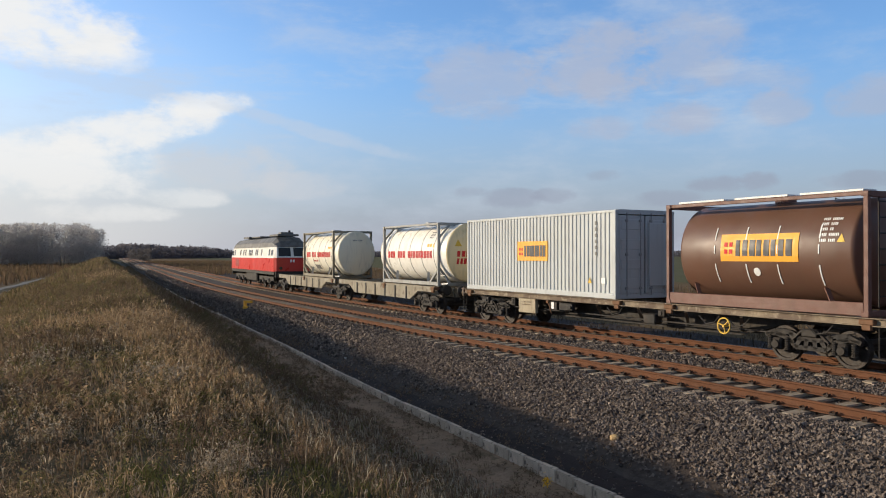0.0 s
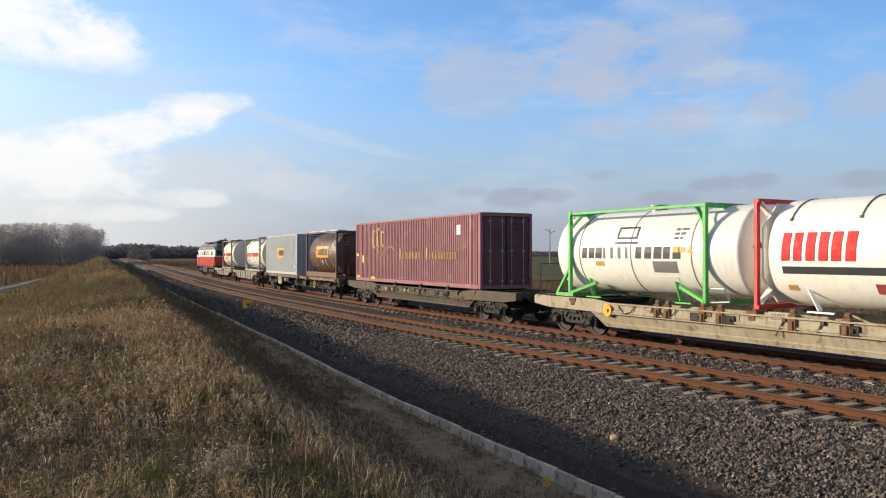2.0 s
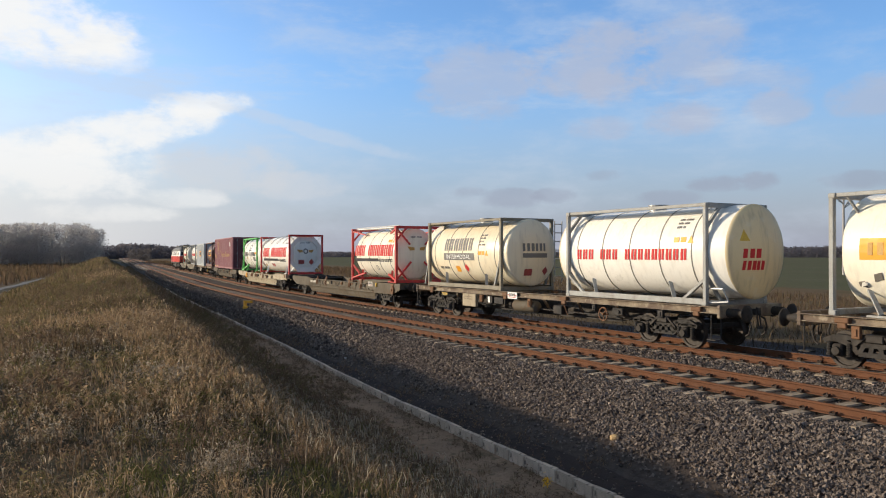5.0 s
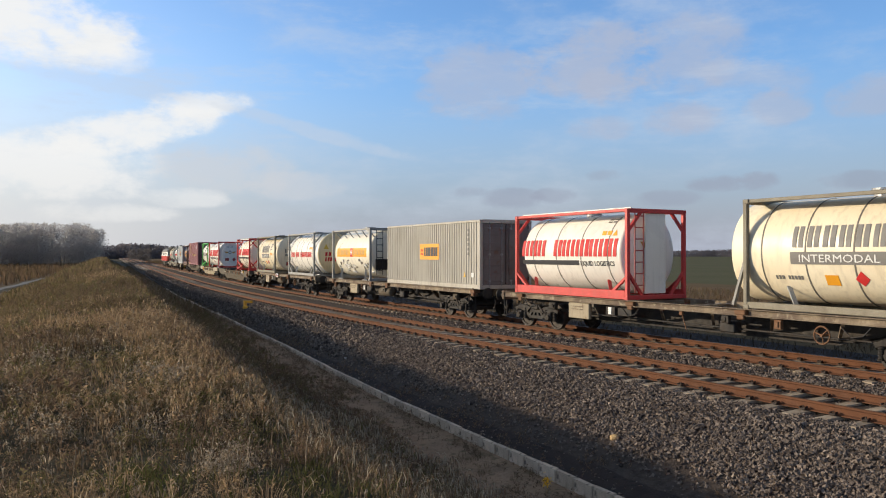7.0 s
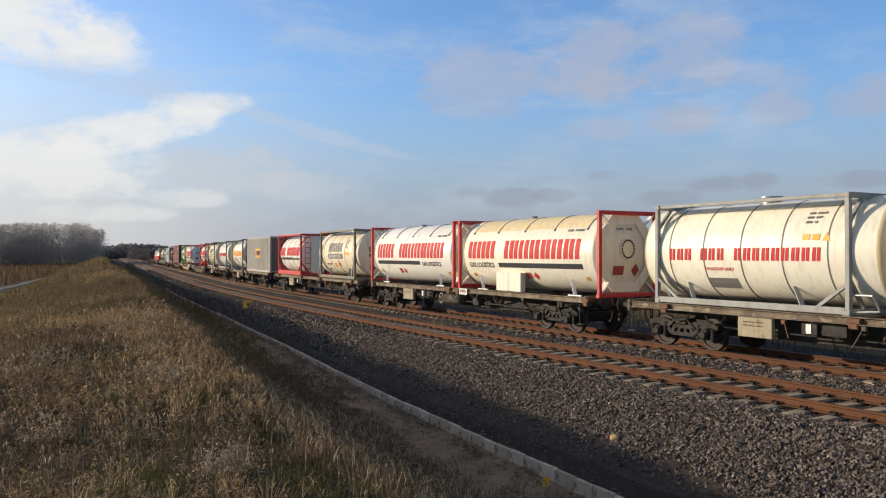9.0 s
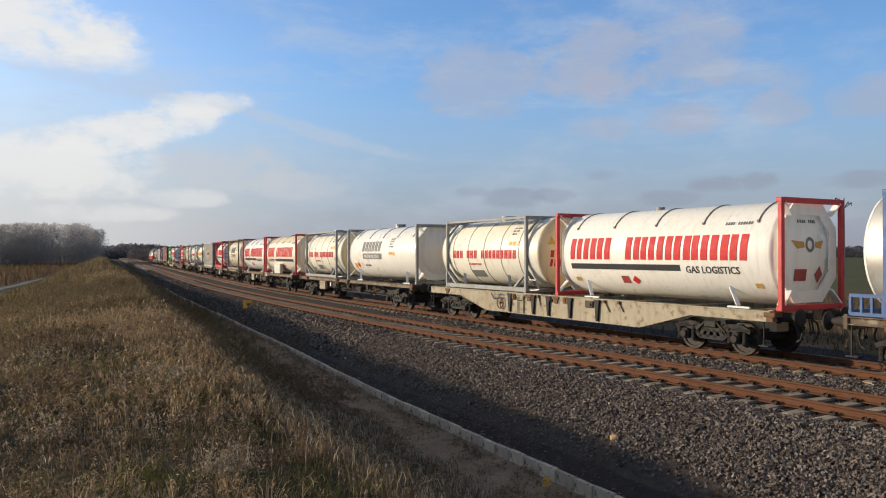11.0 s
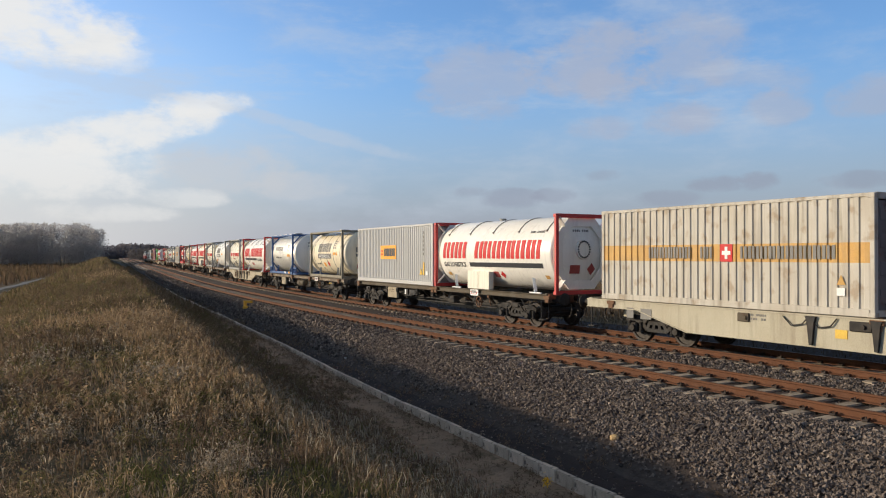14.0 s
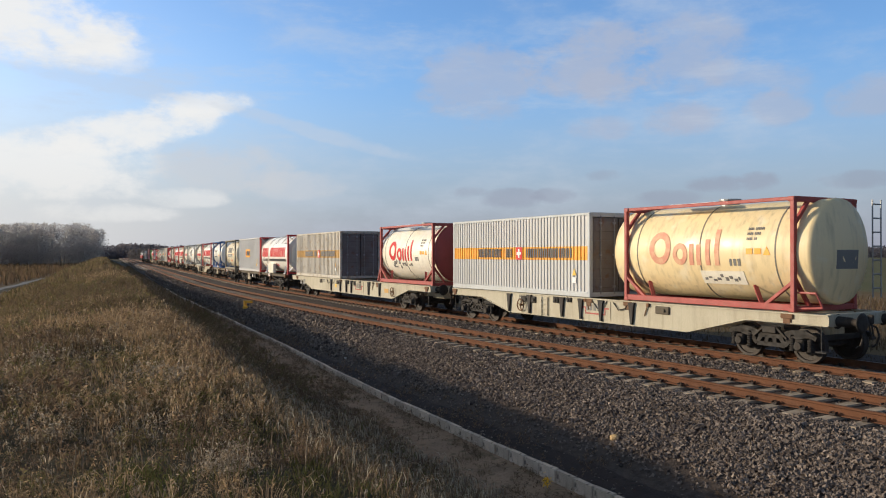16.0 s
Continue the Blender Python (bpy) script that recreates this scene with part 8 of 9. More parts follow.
    low = np.array([(*lay(x, y), TALL * max(ground_z(x, y), bed_z(x, y)) - 0.01) for x, y in foot])
    weeds("ballast_foot_weeds", "brown_weed", low, rng, 14, (0.06, 0.24), 0.025, (0.01, 0.024), "low dead weeds on the dark foot of the ballast")
    blades("roadside_brush", "red_blade", sow(rng, 14000, (-60, -8.2), (60, 280), 1.0, lambda x, y, r: True), rng, (0.7, 1.9), (0.10, 0.25), 0.6, "russet brush beyond the dirt track", "brush")
    blades("low_lineside_grass", "shade_blade", sow(rng, 14000, (18.9, 31), (4, 120), 1.4, lambda x, y, r: True), rng, (0.12, 0.32), (0.015, 0.04), 1.0, "low grass beside the ballast, coloured dark for the train's shade")
    blades("lineside_grass", "red_blade", sow(rng, 26000, (27, 60), (4, 170), 1.4, lambda x, y, r: patch(x, y, 0.12, 4.0) > r.normal(-0.35, 0.3)), rng, (0.35, 0.85), (0.02, 0.06), 0.7, "tall russet grass between the line and the field")
    blades("distant_lineside_grass", "red_blade", sow(rng, 12000, (19, 60), (140, 420), 1.2, lambda x, y, r: True), rng, (0.7, 1.2), (0.08, 0.2), 0.4, "russet grass far along the line")


def seed_heads():
    """Weed stalks with pale seed heads, standing above the grass."""
    rng = np.random.default_rng(9)
    n = 700
    p = sow(rng, n, (-5.0, 3.6), (2.2, 24), 1.25, lambda x, y, r: not_in_lens(x, y) and x < 2.0 + 0.12 * y and patch(x, y, 0.4, 3.0) > -0.25)
    h = rng.uniform(0.12, 0.32, n)
    lean = rng.normal(0, 0.16, (n, 2))
    top = p + np.stack([lean[:, 0] * h, lean[:, 1] * h, h], -1)
    verts, faces, heads, hfaces = [], [], [], []
    for i in range(n):
        a, b = Vector(p[i]), Vector(top[i])
        k = len(verts)
        w = 0.0035 + 0.0004 * p[i][1]
        for q, ww in ((a, w), (b, w * 0.7)):
            for j in range(3):
                ang = 2.1 * j
                verts.append((q.x + ww * math.cos(ang), q.y + ww * math.sin(ang), q.z))
        faces += [(k, k + 1, k + 4, k + 3), (k + 1, k + 2, k + 5, k + 4), (k + 2, k, k + 3, k + 5)]
        for m in range(int(rng.integers(1, 4))):
            c = b - (b - a) * (0.09 * m) + Vector((rng.normal(0, 0.015), rng.normal(0, 0.015), 0))
            s, l = rng.uniform(0.005, 0.011) * (1 + p[i][1] * 0.03), rng.uniform(0.012, 0.035)
            k2 = len(heads)
            d = Vector((rng.normal(0, 0.4), rng.normal(0, 0.4), 1)).normalized() * l
            heads += [tuple(c + d), tuple(c - d), (c.x + s, c.y, c.z), (c.x - s, c.y, c.z), (c.x, c.y + s, c.z), (c.x, c.y - s, c.z)]
            hfaces += [(k2, k2 + 2, k2 + 4), (k2, k2 + 4, k2 + 3), (k2, k2 + 3, k2 + 5), (k2, k2 + 5, k2 + 2), (k2 + 1, k2 + 4, k2 + 2), (k2 + 1, k2 + 3, k2 + 4), (k2 + 1, k2 + 5, k2 + 3), (k2 + 1, k2 + 2, k2 + 5)]
    stuff("weed_stalks", verts, faces, "grey_weed", "thin dry weed stalks on the bank", "weeds")
    stuff("seed_heads", heads, hfaces, "head", "pale and brown seed heads of dry weeds", "weeds")


def nodding_weeds(name, mat, spots, rng, h, droop, width, label):
    """Dead weeds whose tops hang over: a thin stalk that bends and ends in a drooping, ragged head."""
    n = len(spots)
    hh = rng.uniform(h[0], h[1], n) * rng.uniform(0.75, 1.2, n)
    az, dr = rng.uniform(0, 2 * np.pi, n), rng.uniform(droop[0], droop[1], n)
    out = np.stack([np.cos(az), np.sin(az), np.zeros(n)], -1)
    side = np.stack([-np.sin(az), np.cos(az), np.zeros(n)], -1)
    near = np.clip(np.hypot(spots[:, 0], spots[:, 1]) / 8.0, 0.6, 2.0)
    up = np.array([0, 0, 1.0])
    path = ((0.0, 0.0, 0.35), (0.05, 0.45, 0.32), (0.14, 0.80, 0.30), (0.26, 0.98, 0.55), (0.42, 0.95, 1.5), (0.52, 0.80, 1.7), (0.56, 0.64, 0.5))
    rows = []
    for u, z, w in path:
        c = spots + out * (u * dr * hh)[:, None] + up * (hh * (z + (1 - dr) * 0.30 * (u / 0.56) ** 2))[:, None]
        ww = (width * w * near * rng.uniform(0.7, 1.3, n))[:, None]
        rows += [c - side * ww, c + side * ww + up * (ww * 0.6)]
    m = len(path)
    v = np.stack(rows, 1)
    tri = np.array([t for k in range(m - 1) for t in ((2 * k, 2 * k + 1, 2 * k + 3), (2 * k, 2 * k + 3, 2 * k + 2))])
    f = (tri[None] + (np.arange(n) * 2 * m)[:, None, None]).reshape(-1, 3)
    me = bpy.data.meshes.new(name)
    me.vertices.add(n * 2 * m)
    me.vertices.foreach_set("co", v.ravel())
    me.loops.add(f.size)
    me.loops.foreach_set("vertex_index", f.ravel())
    me.polygons.add(len(f))
    me.polygons.foreach_set("loop_start", np.arange(len(f)) * 3)
    me.update()
    me.validate()
    me.materials.append(M[mat])
    return tagged(new(name, me), label, "weeds", "", "stuff")


def nodding():
    rng = np.random.default_rng(31)
    near = lambda x, y, r: not_in_lens(x, y) and patch(x, y, 0.5, 61.0) > r.normal(-0.05, 0.2)
    slope = lambda x, y, r: x < 3.5 + 0.15 * y and patch(x, y, 0.6, 71.0) > r.normal(-0.1, 0.2)
    nodding_weeds("nodding_weeds", "grey_weed", sow(rng, 1500, (-3.5, 2.6), (2.6, 14), 1.1, near), rng, (0.10, 0.25), (0.3, 1.0), 0.0024, "grey-buff weeds with drooping dead heads")
    nodding_weeds("russet_nodding_weeds", "brown_weed", sow(rng, 2600, (-3.5, 2.8), (2.6, 16), 1.1, near), rng, (0.08, 0.22), (0.3, 1.0), 0.0030, "russet weeds with drooping dead heads")
    nodding_weeds("pale_slope_weeds", "head", sow(rng, 1900, (1.8, 5.1), (3.2, 12), 1.05, slope), rng, (0.15, 0.36), (0.3, 1.0), 0.0026, "pale weeds with hanging seed heads on the shaded slope")
    nodding_weeds("red_slope_weeds", "brown_weed", sow(rng, 3000, (1.8, 5.1), (3.2, 16), 1.05, slope), rng, (0.14, 0.34), (0.3, 1.0), 0.0030, "reddish dead weeds on the shaded slope")
    nodding_weeds("grey_slope_weeds", "grey_weed", sow(rng, 1500, (2.4, 5.2), (4.5, 13), 1.0, slope), rng, (0.14, 0.34), (0.3, 1.0), 0.0026, "grey dead weeds on the shaded slope")
    tufts("slope_green_tufts", "green_blade", sow(rng, 420, (2.2, 5.0), (4.0, 18), 1.1, slope), rng, 28, 0.12, (0.06, 0.20), (0.005, 0.011), 1.2, "green tufts on the shaded slope")
    edge = lambda x, y, r: x < 5.8 - 0.25 * abs(y - 8.2) and patch(x, y, 1.1, 81.0) > r.normal(0.05, 0.15)
    nodding_weeds("slope_foot_weeds", "grey_weed", sow(rng, 420, (4.0, 5.8), (6.0, 11), 1.0, edge), rng, (0.16, 0.34), (0.4, 1.0), 0.0034, "whitish dead weeds with hanging heads at the foot of the slope")
    nodding_weeds("straw_nodding_weeds", "blade", sow(rng, 2400, (0.4, 2.9), (8, 22), 1.0, near), rng, (0.14, 0.32), (0.2, 0.8), 0.0030, "straw-coloured nodding weeds on the sunny crest")


def clumps():
    """Dense rounded clumps of taller dead weeds that break up the bank."""
    rng = np.random.default_rng(57)
    for name, mat, n, xr, yr, h, label in (
            ("brown_clumps", "brown_weed", 44, (-4.0, 4.6), (4.0, 22), (0.18, 0.42), "dense brown clumps of dead weeds on the bank"),
            ("olive_clumps", "olive_weed", 40, (-4.0, 4.2), (4.0, 24), (0.16, 0.36), "dense olive clumps of weeds on the bank"),
            ("green_clumps", "green_blade", 26, (0.5, 4.2), (4.0, 20), (0.10, 0.24), "low green leafy clumps on the bank"),
            ("grey_clumps", "grey_weed", 20, (0.0, 4.4), (4.0, 16), (0.16, 0.40), "pale grey clumps of dead weeds on the bank")):
        mid = sow(rng, n, xr, yr, 1.1, lambda x, y, r: not_in_lens(x, y) and x < 3.4 + 0.13 * y)
        k = np.repeat(np.arange(n), 42)
        off = rng.normal(0, 1, (len(k), 2)) * rng.uniform(0.10, 0.24, n)[k][:, None]
        spots = mid[k] + np.concatenate([off, np.zeros((len(k), 1))], 1)
        fall = np.clip(np.hypot(off[:, 0], off[:, 1]) / 0.5, 0, 1)
        spots[:, 2] -= 0.12 * fall
        weeds(name, mat, spots, rng, 20, h, 0.022, (0.010, 0.028), label)


def bent_stem(x, y, h, turn, reach):
    """A long dead stem that has snapped over."""
    bm = bmesh.new()
    pts = [(0, 0, -0.03), (0.02 * h, 0, 0.45 * h), (0.08 * h, 0.01, 0.85 * h), (0.08 * h + reach * 0.35, 0.015, h), (0.08 * h + reach * 0.75, 0.0, 0.97 * h), (0.08 * h + reach, -0.01, 0.86 * h)]
    for i, (p, q) in enumerate(zip(pts, pts[1:])):
        rod(bm, p, q, 0.0042 - 0.0004 * i, 0.0038 - 0.0004 * i, seg=5)
    for k in range(5):
        c = Vector(pts[-1]) + Vector((0.012 * k - 0.03, 0, -0.014 * k))
        rod(bm, c, c + Vector((0.02, 0.012 * (-1) ** k, -0.035)), 0.004, 0.001, seg=4)
    ob = tagged(new("dead_stem", mesh_of(bm, "dead_stem", "head")), "long pale dead stem bent over above the weeds", "plant stem", "bent dead stems")
    xn, yn = lay(x, y)
    ob.matrix_basis = pose(xn, yn, TALL * ground_z(x, y), 0, 0, turn)


bank_vegetation()
seed_heads()
nodding()
clumps()
for row in ((2.30, 5.6, 0.42, 150, 0.16), (2.42, 5.7, 0.36, 20, 0.14), (2.05, 5.3, 0.30, 200, 0.12), (2.75, 6.5, 0.40, 215, 0.20), (2.95, 6.9, 0.30, 60, 0.12), (1.1, 5.6, 0.34, 300, 0.10),
            (0.6, 6.4, 0.36, 170, 0.13), (0.1, 7.2, 0.34, 40, 0.12), (1.6, 7.8, 0.32, 190, 0.14), (-0.6, 7.4, 0.38, 120, 0.12), (3.1, 8.6, 0.36, 250, 0.16), (1.9, 4.8, 0.26, 100, 0.12)):
    bent_stem(*row)


# ---- woods ----
def bearing(px):
    """Direction of a column of the view, px in thousandths of the aim's tangent."""
    return YAW + math.atan(px)


def bare_trees(name, spots, rng, label, twig=0.5, mat="hazed_twig"):
    """Leafless trees: tapering trunks, limbs and loose sprays of twigs."""
    verts, faces = [], []

    def stick(a, b, r0, r1):
        k = len(verts)
        for q, r in ((a, r0), (b, r1)):
            for j in range(3):
                verts.append((q[0] + r * math.cos(2.1 * j), q[1] + r * math.sin(2.1 * j), q[2]))
        faces.extend([(k, k + 1, k + 4, k + 3), (k + 1, k + 2, k + 5, k + 4), (k + 2, k, k + 3, k + 5)])

    for x, y, h, dense in spots:
        z0 = LAND * TALL - 0.2
        h += 0.4
        stick((x, y, z0), (x + rng.normal(0, 0.3), y, z0 + h * 0.92), 0.16, 0.03)
        for i in range(8):
            z = z0 + h * rng.uniform(0.35, 0.9)
            a, l = rng.uniform(0, 6.28), h * rng.uniform(0.10, 0.22) * (1.2 - (z - z0) / h)
            stick((x, y, z), (x + l * math.cos(a), y + l * math.sin(a), z + l * 0.9), 0.05, 0.015)
        for i in range(dense):
            u = rng.uniform(0, 1) ** 0.85
            z = z0 + h * (0.02 + 0.98 * u)
            rad = h * 0.22 * (1.05 - abs(u - 0.45) * 1.3)
            a, q = rng.uniform(0, 6.28), rad * math.sqrt(rng.uniform(0, 1))
            c = (x + q * math.cos(a), y + q * math.sin(a), z)
            k = len(verts)
            s = twig * rng.uniform(0.5, 1.5)
            for j in range(3):
                d = rng.normal(0, s * 0.6, 3)
                verts.append((c[0] + d[0], c[1] + d[1], c[2] + abs(d[2]) * 1.2))
            faces.append((k, k + 1, k + 2))
    stuff(name, verts, faces, mat, label, "woods")


def woods():
    rng = np.random.default_rng(21)
    spots = []
    for i in range(420):
        px = rng.uniform(-0.80, -0.437)
        d = rng.uniform(262, 330)
        az = bearing(px)
        edge = min(1.0, max(0.0, (-0.432 - px) / 0.03))
        h = (11.2 + 2.2 * edge + rng.normal(0, 0.6)) * d / 300
        spots.append((d * math.sin(az), d * math.cos(az), h, 260))
    bare_trees("bare_wood", spots, rng, "leafless grey-brown wood beside the dirt track, its colour paled for haze", 0.36)
    spots = []
    for i in range(34):
        px = rng.uniform(-0.405, -0.375)
        az, d = bearing(px), rng.uniform(470, 520)
        spots.append((d * math.sin(az), d * math.cos(az), rng.uniform(5.0, 7.0), 70))
    bare_trees("lineside_thicket", spots, rng, "dark thicket beside the far end of the line", 0.7, "thicket")
    # the far edge of the fields: crowns of loose twigs
    n, each = 5200, 34
    px = rng.uniform(-0.75, 0.75, n)
    az = YAW + np.arctan(px)
    far = np.interp(px, (-0.45, -0.25, 0.0, 0.35, 0.40, 0.75), (760, 1000, 1600, 1700, 1250, 1150))
    top = np.interp(px, (-0.44, -0.41, -0.375, -0.35, -0.325, -0.30, -0.25, 0.0, 0.22, 0.35, 0.39, 0.5, 0.75), (12.0, 17.0, 17.5, 14.0, 16.0, 13.5, 10.0, 11.0, 14.2, 15.5, 17.5, 18, 17))
    d = far * rng.uniform(0.95, 1.12, n)
    swell = np.array([1 + 0.07 * noise.noise(Vector((p * 60, 0, 0))) + 0.08 * noise.noise(Vector((p * 19, 3, 0))) for p in px])
    h = top * swell * rng.uniform(0.72, 0.92, n)
    k = np.repeat(np.arange(n), each)
    m = len(k)
    u = rng.uniform(0.0, 1.0, m)
    wide = 3.4 * np.sqrt(np.clip(1.08 - u ** 3, 0, 1))
    c = np.stack([d[k] * np.sin(az[k]) + rng.normal(0, 1, m) * wide, d[k] * np.cos(az[k]) + rng.normal(0, 1, m) * wide, LAND * TALL - 0.5 + u * h[k]], -1)
    v = c[:, None, :] + rng.normal(0, 1.0, (m, 3, 3)) * np.array([1.1, 1.1, 0.8])
    verts = [tuple(q) for q in v.reshape(-1, 3)]
    faces = [(3 * i, 3 * i + 1, 3 * i + 2) for i in range(m)]
    stuff("far_woods", verts, faces, "far_wood", "belt of woods on the horizon, haze put into its colour", "woods")


woods()


# ---- small things beside the line ----
def in_view(px, d):
    """A place on the ground d metres along the aim and px (tangent) to its right."""
    d *= TALL
    return d * math.sin(YAW) + d * px * math.cos(YAW), d * math.cos(YAW) - d * px * math.sin(YAW)


def power_pole(px, d, h):
    t = thing("power_pole", "concrete power pole with two angled steel cross-arms in the field", "power pole", "power poles")
    bm = bmesh.new()
    rod(bm, (0, 0, 0), (0, 0, h), 0.30, 0.17, 12)
    part("pole", bm, "pole", t)
    for y, z in ((-0.35, h - 1.0), (0.35, h - 0.2)):
        bm = bmesh.new()
        for sx in (-1, 1):
            beam(bm, (0, 0, z - 0.9), (sx * 2.0, y * 3, z + 0.25), 0.15)
        part("cross_arm", bm, "steel", t)
        bm = bmesh.new()
        for sx in (-1, 0.0, 1):
            rod(bm, (sx * 2.0, y * 3 * abs(sx), z + 0.2), (sx * 2.0, y * 3 * abs(sx), z - 0.35), 0.09, 0.05, 8)
        part("insulator", bm, "window", t)
    x, y = in_view(px, d)
    t.matrix_basis = pose(x, y, LAND * TALL - 0.2, 0, 0, 25)


for px, d, h in ((0.5149, 130, 14.5), (0.1372, 264, 13.8), (0.0065, 400, 13.0)):
    power_pole(px, d, h)


def pylon(px, d, h):
    t = thing("transmission_tower", "grey steel lattice tower far across the fields", "pylon")
    bm = bmesh.new()
    w = h * 0.11
    for sx in (-1, 1):
        for sy in (-1, 1):
            beam(bm, (sx * w, sy * w, 0), (sx * w * 0.15, sy * w * 0.15, h), 0.35)
    n = 8
    for i in range(n):
        z0, z1 = h * i / n, h * (i + 1) / n
        w0, w1 = w * (1 - 0.85 * i / n), w * (1 - 0.85 * (i + 1) / n)
        for sy in (-1, 1):
            beam(bm, (-w0, sy * w0, z0), (w1, sy * w1, z1), 0.2)
            beam(bm, (w0, sy * w0, z0), (-w1, sy * w1, z1), 0.2)
    part("lattice", bm, "steel", t)
    for z, l in ((h * 0.62, h * 0.16), (h * 0.76, h * 0.20), (h * 0.9, h * 0.13)):
        bm = bmesh.new()
        beam(bm, (-l, 0, z), (l, 0, z), 0.4)
        beam(bm, (-l, 0, z), (0, 0, z + h * 0.06), 0.25)
        beam(bm, (l, 0, z), (0, 0, z + h * 0.06), 0.25)
        part("cross_arm", bm, "steel", t)
    x, y = in_view(px, d)
    t.matrix_basis = pose(x, y, LAND * TALL - 0.4, 0, 0, -20)


pylon(0.0785, 900, 37.0)


def mast(px, d, h):
    t = thing("distant_mast", "thin dark mast above the far trees", "mast", "far masts")
    bm = bmesh.new()
    rod(bm, (0, 0, 0), (0, 0, h), 0.35, 0.2, 8)
    part("post", bm, "black", t)
    part("top_arm", box(bmesh.new(), 0, 0, h - 0.6, 1.8, 0.25, 0.25), "black", t)
    x, y = in_view(px, d)
    t.matrix_basis = pose(x, y, LAND * TALL - 0.3)


mast(-0.389, 640, 14.5)
mast(-0.3765, 640, 14.5)


def marker_post():
    t = thing("marker_post", "small yellow line-side marker on the ballast edge", "marker")
    part("post", box(bmesh.new(), -0.12, 0, 0.20, 0.15, 0.15, 0.40, 0.015), "marker", t)
    part("head", box(bmesh.new(), 0.06, 0.0, 0.335, 0.44, 0.15, 0.13, 0.02), "marker", t)
    part("base", box(bmesh.new(), 0.0, 0, 0.03, 0.42, 0.32, 0.14, 0.02), "marker", t)
    t.matrix_basis = along(11.36, 42.9, -0.37, -30)


marker_post()


def loose_stone(x, y, r, mat, label, seed):
    rng = random.Random(seed)
    bm = bmesh.new()
    bmesh.ops.create_icosphere(bm, subdivisions=2, radius=r)
    for v in bm.verts:
        v.co *= 1 + 0.28 * noise.noise(v.co * (2.2 / r) + Vector((seed, 0, 0)))
        v.co.z *= 0.8
    me = mesh_of(bm, "boulder", mat)
    ob = tagged(new("boulder", me), label, "stone")
    ob.matrix_basis = spot(x, y, TALL * bed_z(x, y) + r * 0.45)


def cinder_pebbles():
    """Small stones strewn over the dark foot of the bed."""
    rng = np.random.default_rng(77)
    verts, faces = [], []
    for i in range(1500):
        x, y = rng.uniform(6.8, 8.0), 2.5 + 40 * rng.uniform() ** 1.5
        r = rng.uniform(0.010, 0.026) * (1 + 0.02 * y)
        cx, cy = lay(x, y)
        cz = TALL * max(ground_z(x, y), bed_z(x, y)) + r * 0.3
        k = len(verts)
        for d in ((1, 0, 0), (-1, 0, 0), (0, 1, 0), (0, -1, 0), (0, 0, 1), (0, 0, -1)):
            q = r * rng.uniform(0.6, 1.2, 3)
            verts.append((cx + d[0] * q[0] + rng.normal(0, r * 0.15), cy + d[1] * q[1] + rng.normal(0, r * 0.15), cz + d[2] * q[2] * 0.7))
        faces += [(k, k + 2, k + 4), (k + 2, k + 1, k + 4), (k + 1, k + 3, k + 4), (k + 3, k, k + 4), (k + 2, k, k + 5), (k + 1, k + 2, k + 5), (k + 3, k + 1, k + 5), (k, k + 3, k + 5)]
    stuff("strewn_pebbles", verts, faces, "stone", "small stones strewn over the dark cinder strip", "stones")


cinder_pebbles()
loose_stone(8.10, 10.38, 0.085, "pale_stone", "pale buff stone lying on the dark ballast foot", 3)


def scrap(x, y, s, seed):
    rng = random.Random(seed)
    bm = slab(bmesh.new(), [(0, 0), (s, 0.1 * s), (s * 0.9, s * 0.7), (s * 0.2, s * 0.8)], 0.004)
    for v in bm.verts:
        v.co.z += 0.3 * s * math.sin(v.co.x / s * 3)
    ob = tagged(new("paper_scrap", mesh_of(bm, "paper_scrap", "white_mark")), "white scrap of litter on the dark ground", "litter", "scraps of litter")
    ob.matrix_basis = spot(x, y, TALL * bed_z(x, y) + 0.03, rng.uniform(0, 90))


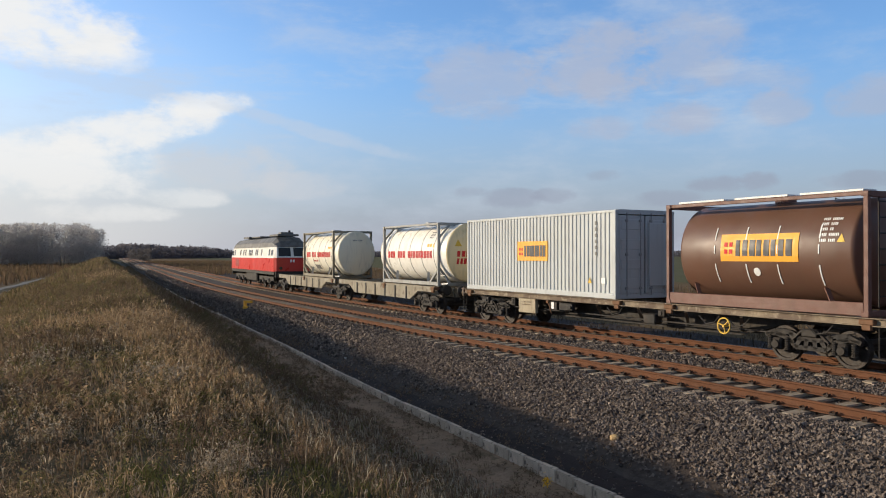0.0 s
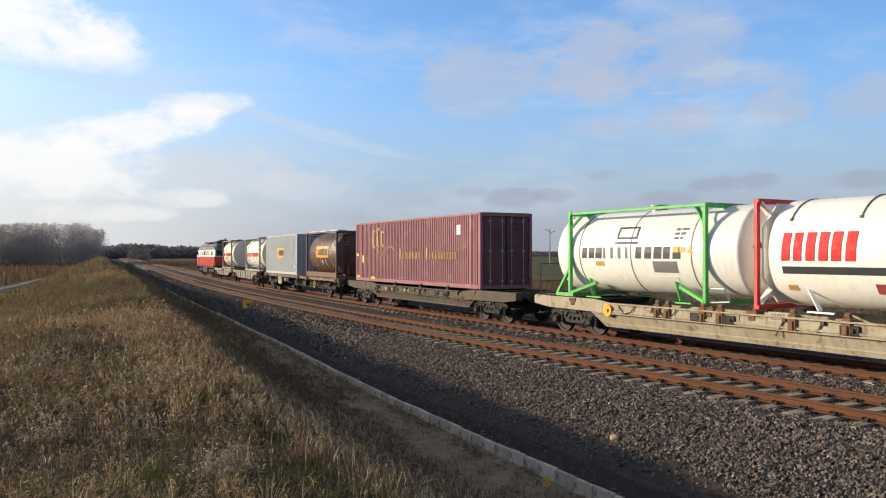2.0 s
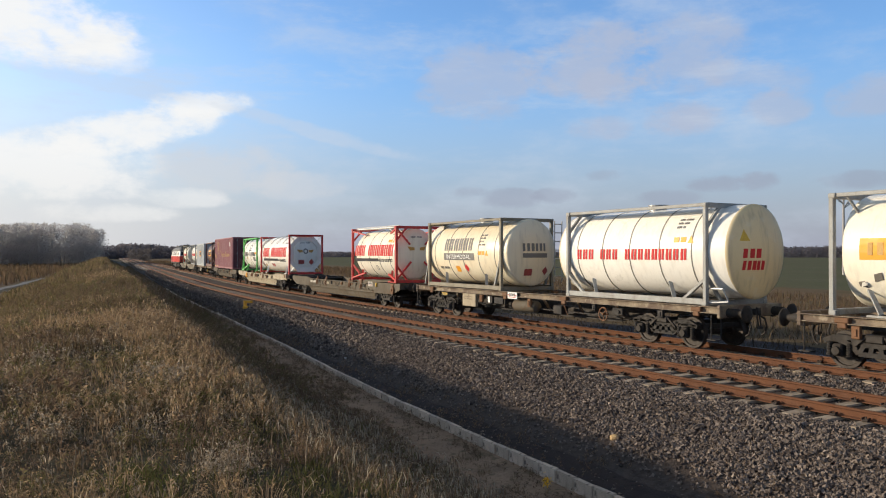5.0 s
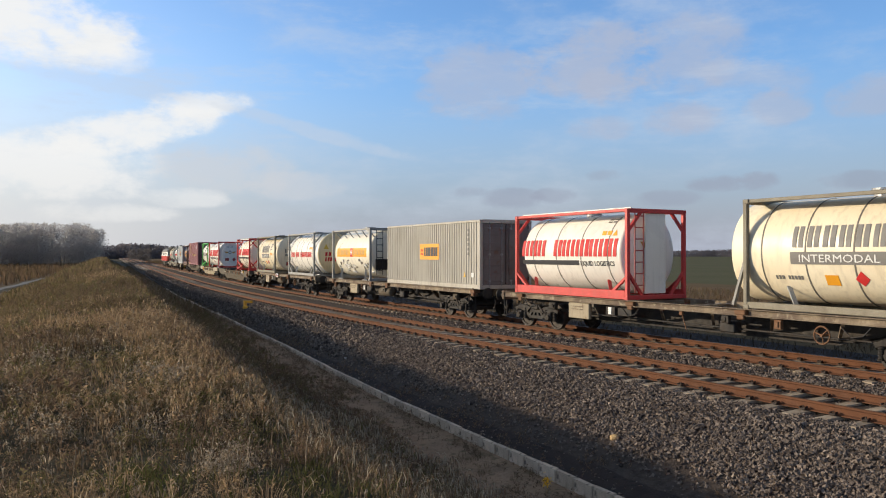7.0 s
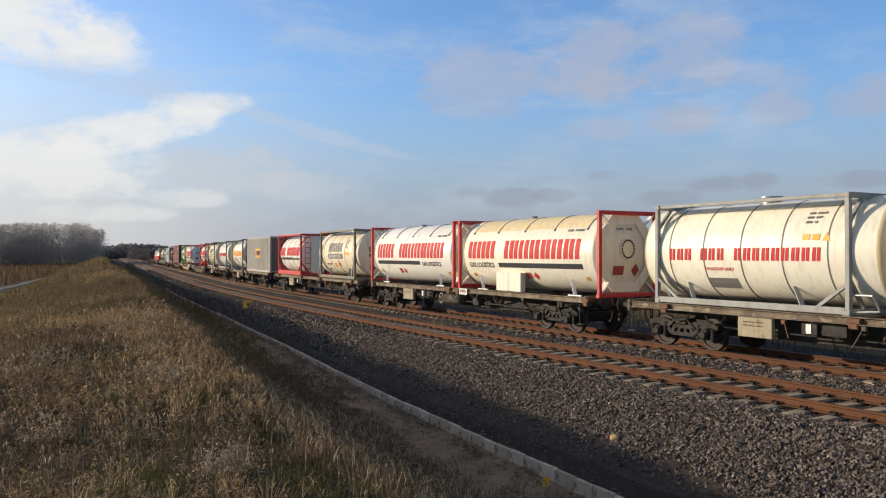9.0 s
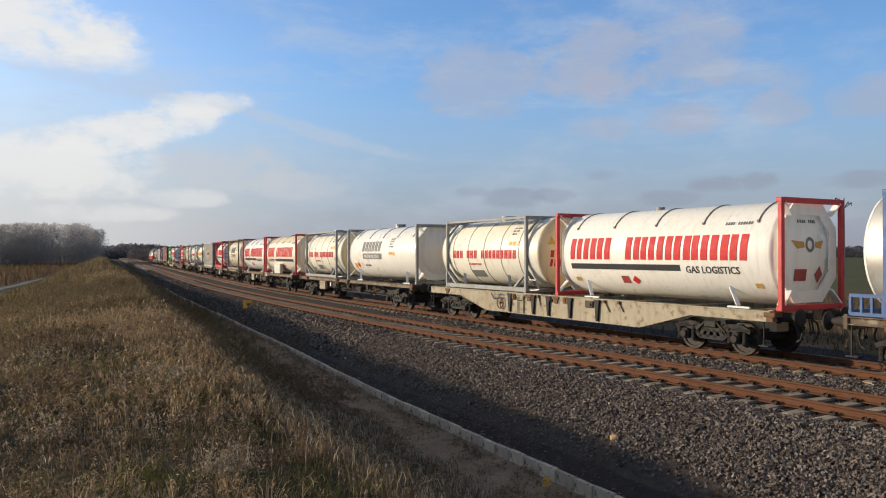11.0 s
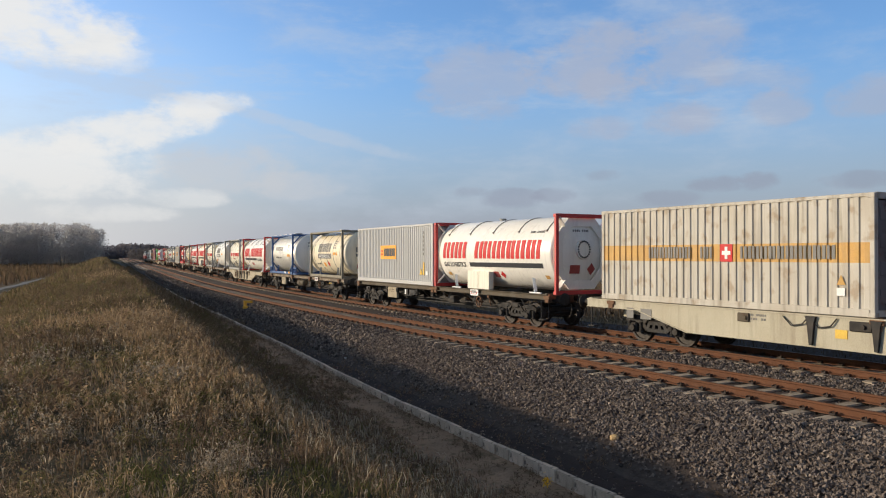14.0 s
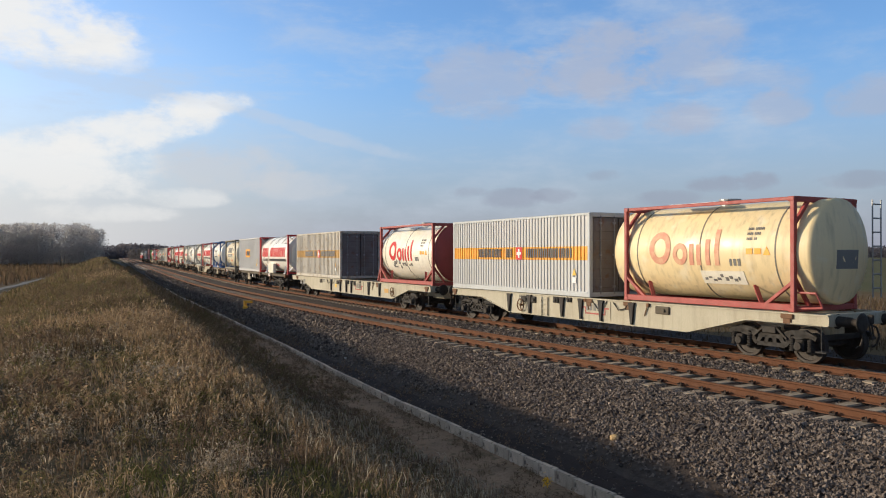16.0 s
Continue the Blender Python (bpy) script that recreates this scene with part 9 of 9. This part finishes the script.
scrap(7.75, 23.3, 0.12, 1)
scrap(8.0, 23.9, 0.09, 2)
scrap(7.9, 27.5, 0.07, 3)


def white_stake():
    bm = bmesh.new()
    rod(bm, (0, 0, -0.1), (0.06, 0.0, 0.62), 0.022, 0.012, 8)
    ob = tagged(new("stake", mesh_of(bm, "stake", "white_mark")), "thin pale stake standing in the ballast slope", "stake")
    ob.matrix_basis = spot(7.72, 5.12, TALL * bed_z(7.72, 5.12))


white_stake()


def yellow_sprig():
    """A tuft of yellow leaves by the kerb."""
    t = thing("yellow_plant", "small plant with yellow autumn leaves beside the kerb", "plant")
    rng = random.Random(6)
    bm = bmesh.new()
    for i in range(3):
        rod(bm, (0, 0, 0), (rng.uniform(-0.03, 0.03), rng.uniform(-0.03, 0.03), 0.22 + 0.03 * i), 0.004, seg=5)
    part("stem", bm, "blade", t)
    bm = bmesh.new()
    for i in range(44):
        c = Vector((rng.gauss(0, 0.034), rng.gauss(0, 0.034), 0.23 + rng.gauss(0, 0.040)))
        a, b = Vector((rng.gauss(0, 1), rng.gauss(0, 1), rng.gauss(0, 1))).normalized() * 0.030, Vector((rng.gauss(0, 1), rng.gauss(0, 1), rng.gauss(0, 1))).normalized() * 0.016
        vs = [bm.verts.new(c + d) for d in (a, b, -a, -b)]
        bm.faces.new(vs)
    part("leaves", bm, "yellow_leaf", t)
    x, y = 6.25, 9.43
    t.matrix_basis = spot(x, y, TALL * ground_z(x, y) - 0.01)


yellow_sprig()

# ---- tracks, with their many pieces ----
build_track(NEAR_TRACK, "rusty unused railway track on concrete sleepers", "rust", 150, (0.26, 0), False)
build_track(FAR_TRACK, "railway track in use, rusty rails with worn tops on concrete sleepers", "rust", 110, (1.0, 0), True)


def place(s):
    """True place along the train."""
    return s * 1.0016 + 0.36 - max(0.0, s - 27.0) * 0.055


def motions():
    """The whole train draws away along the far track."""
    for t, s in TRAIN:
        walk(t, [(k * 0.5, along(FAR_TRACK, place(s) + travel(k * 0.5))) for k in range(33)])


motions()
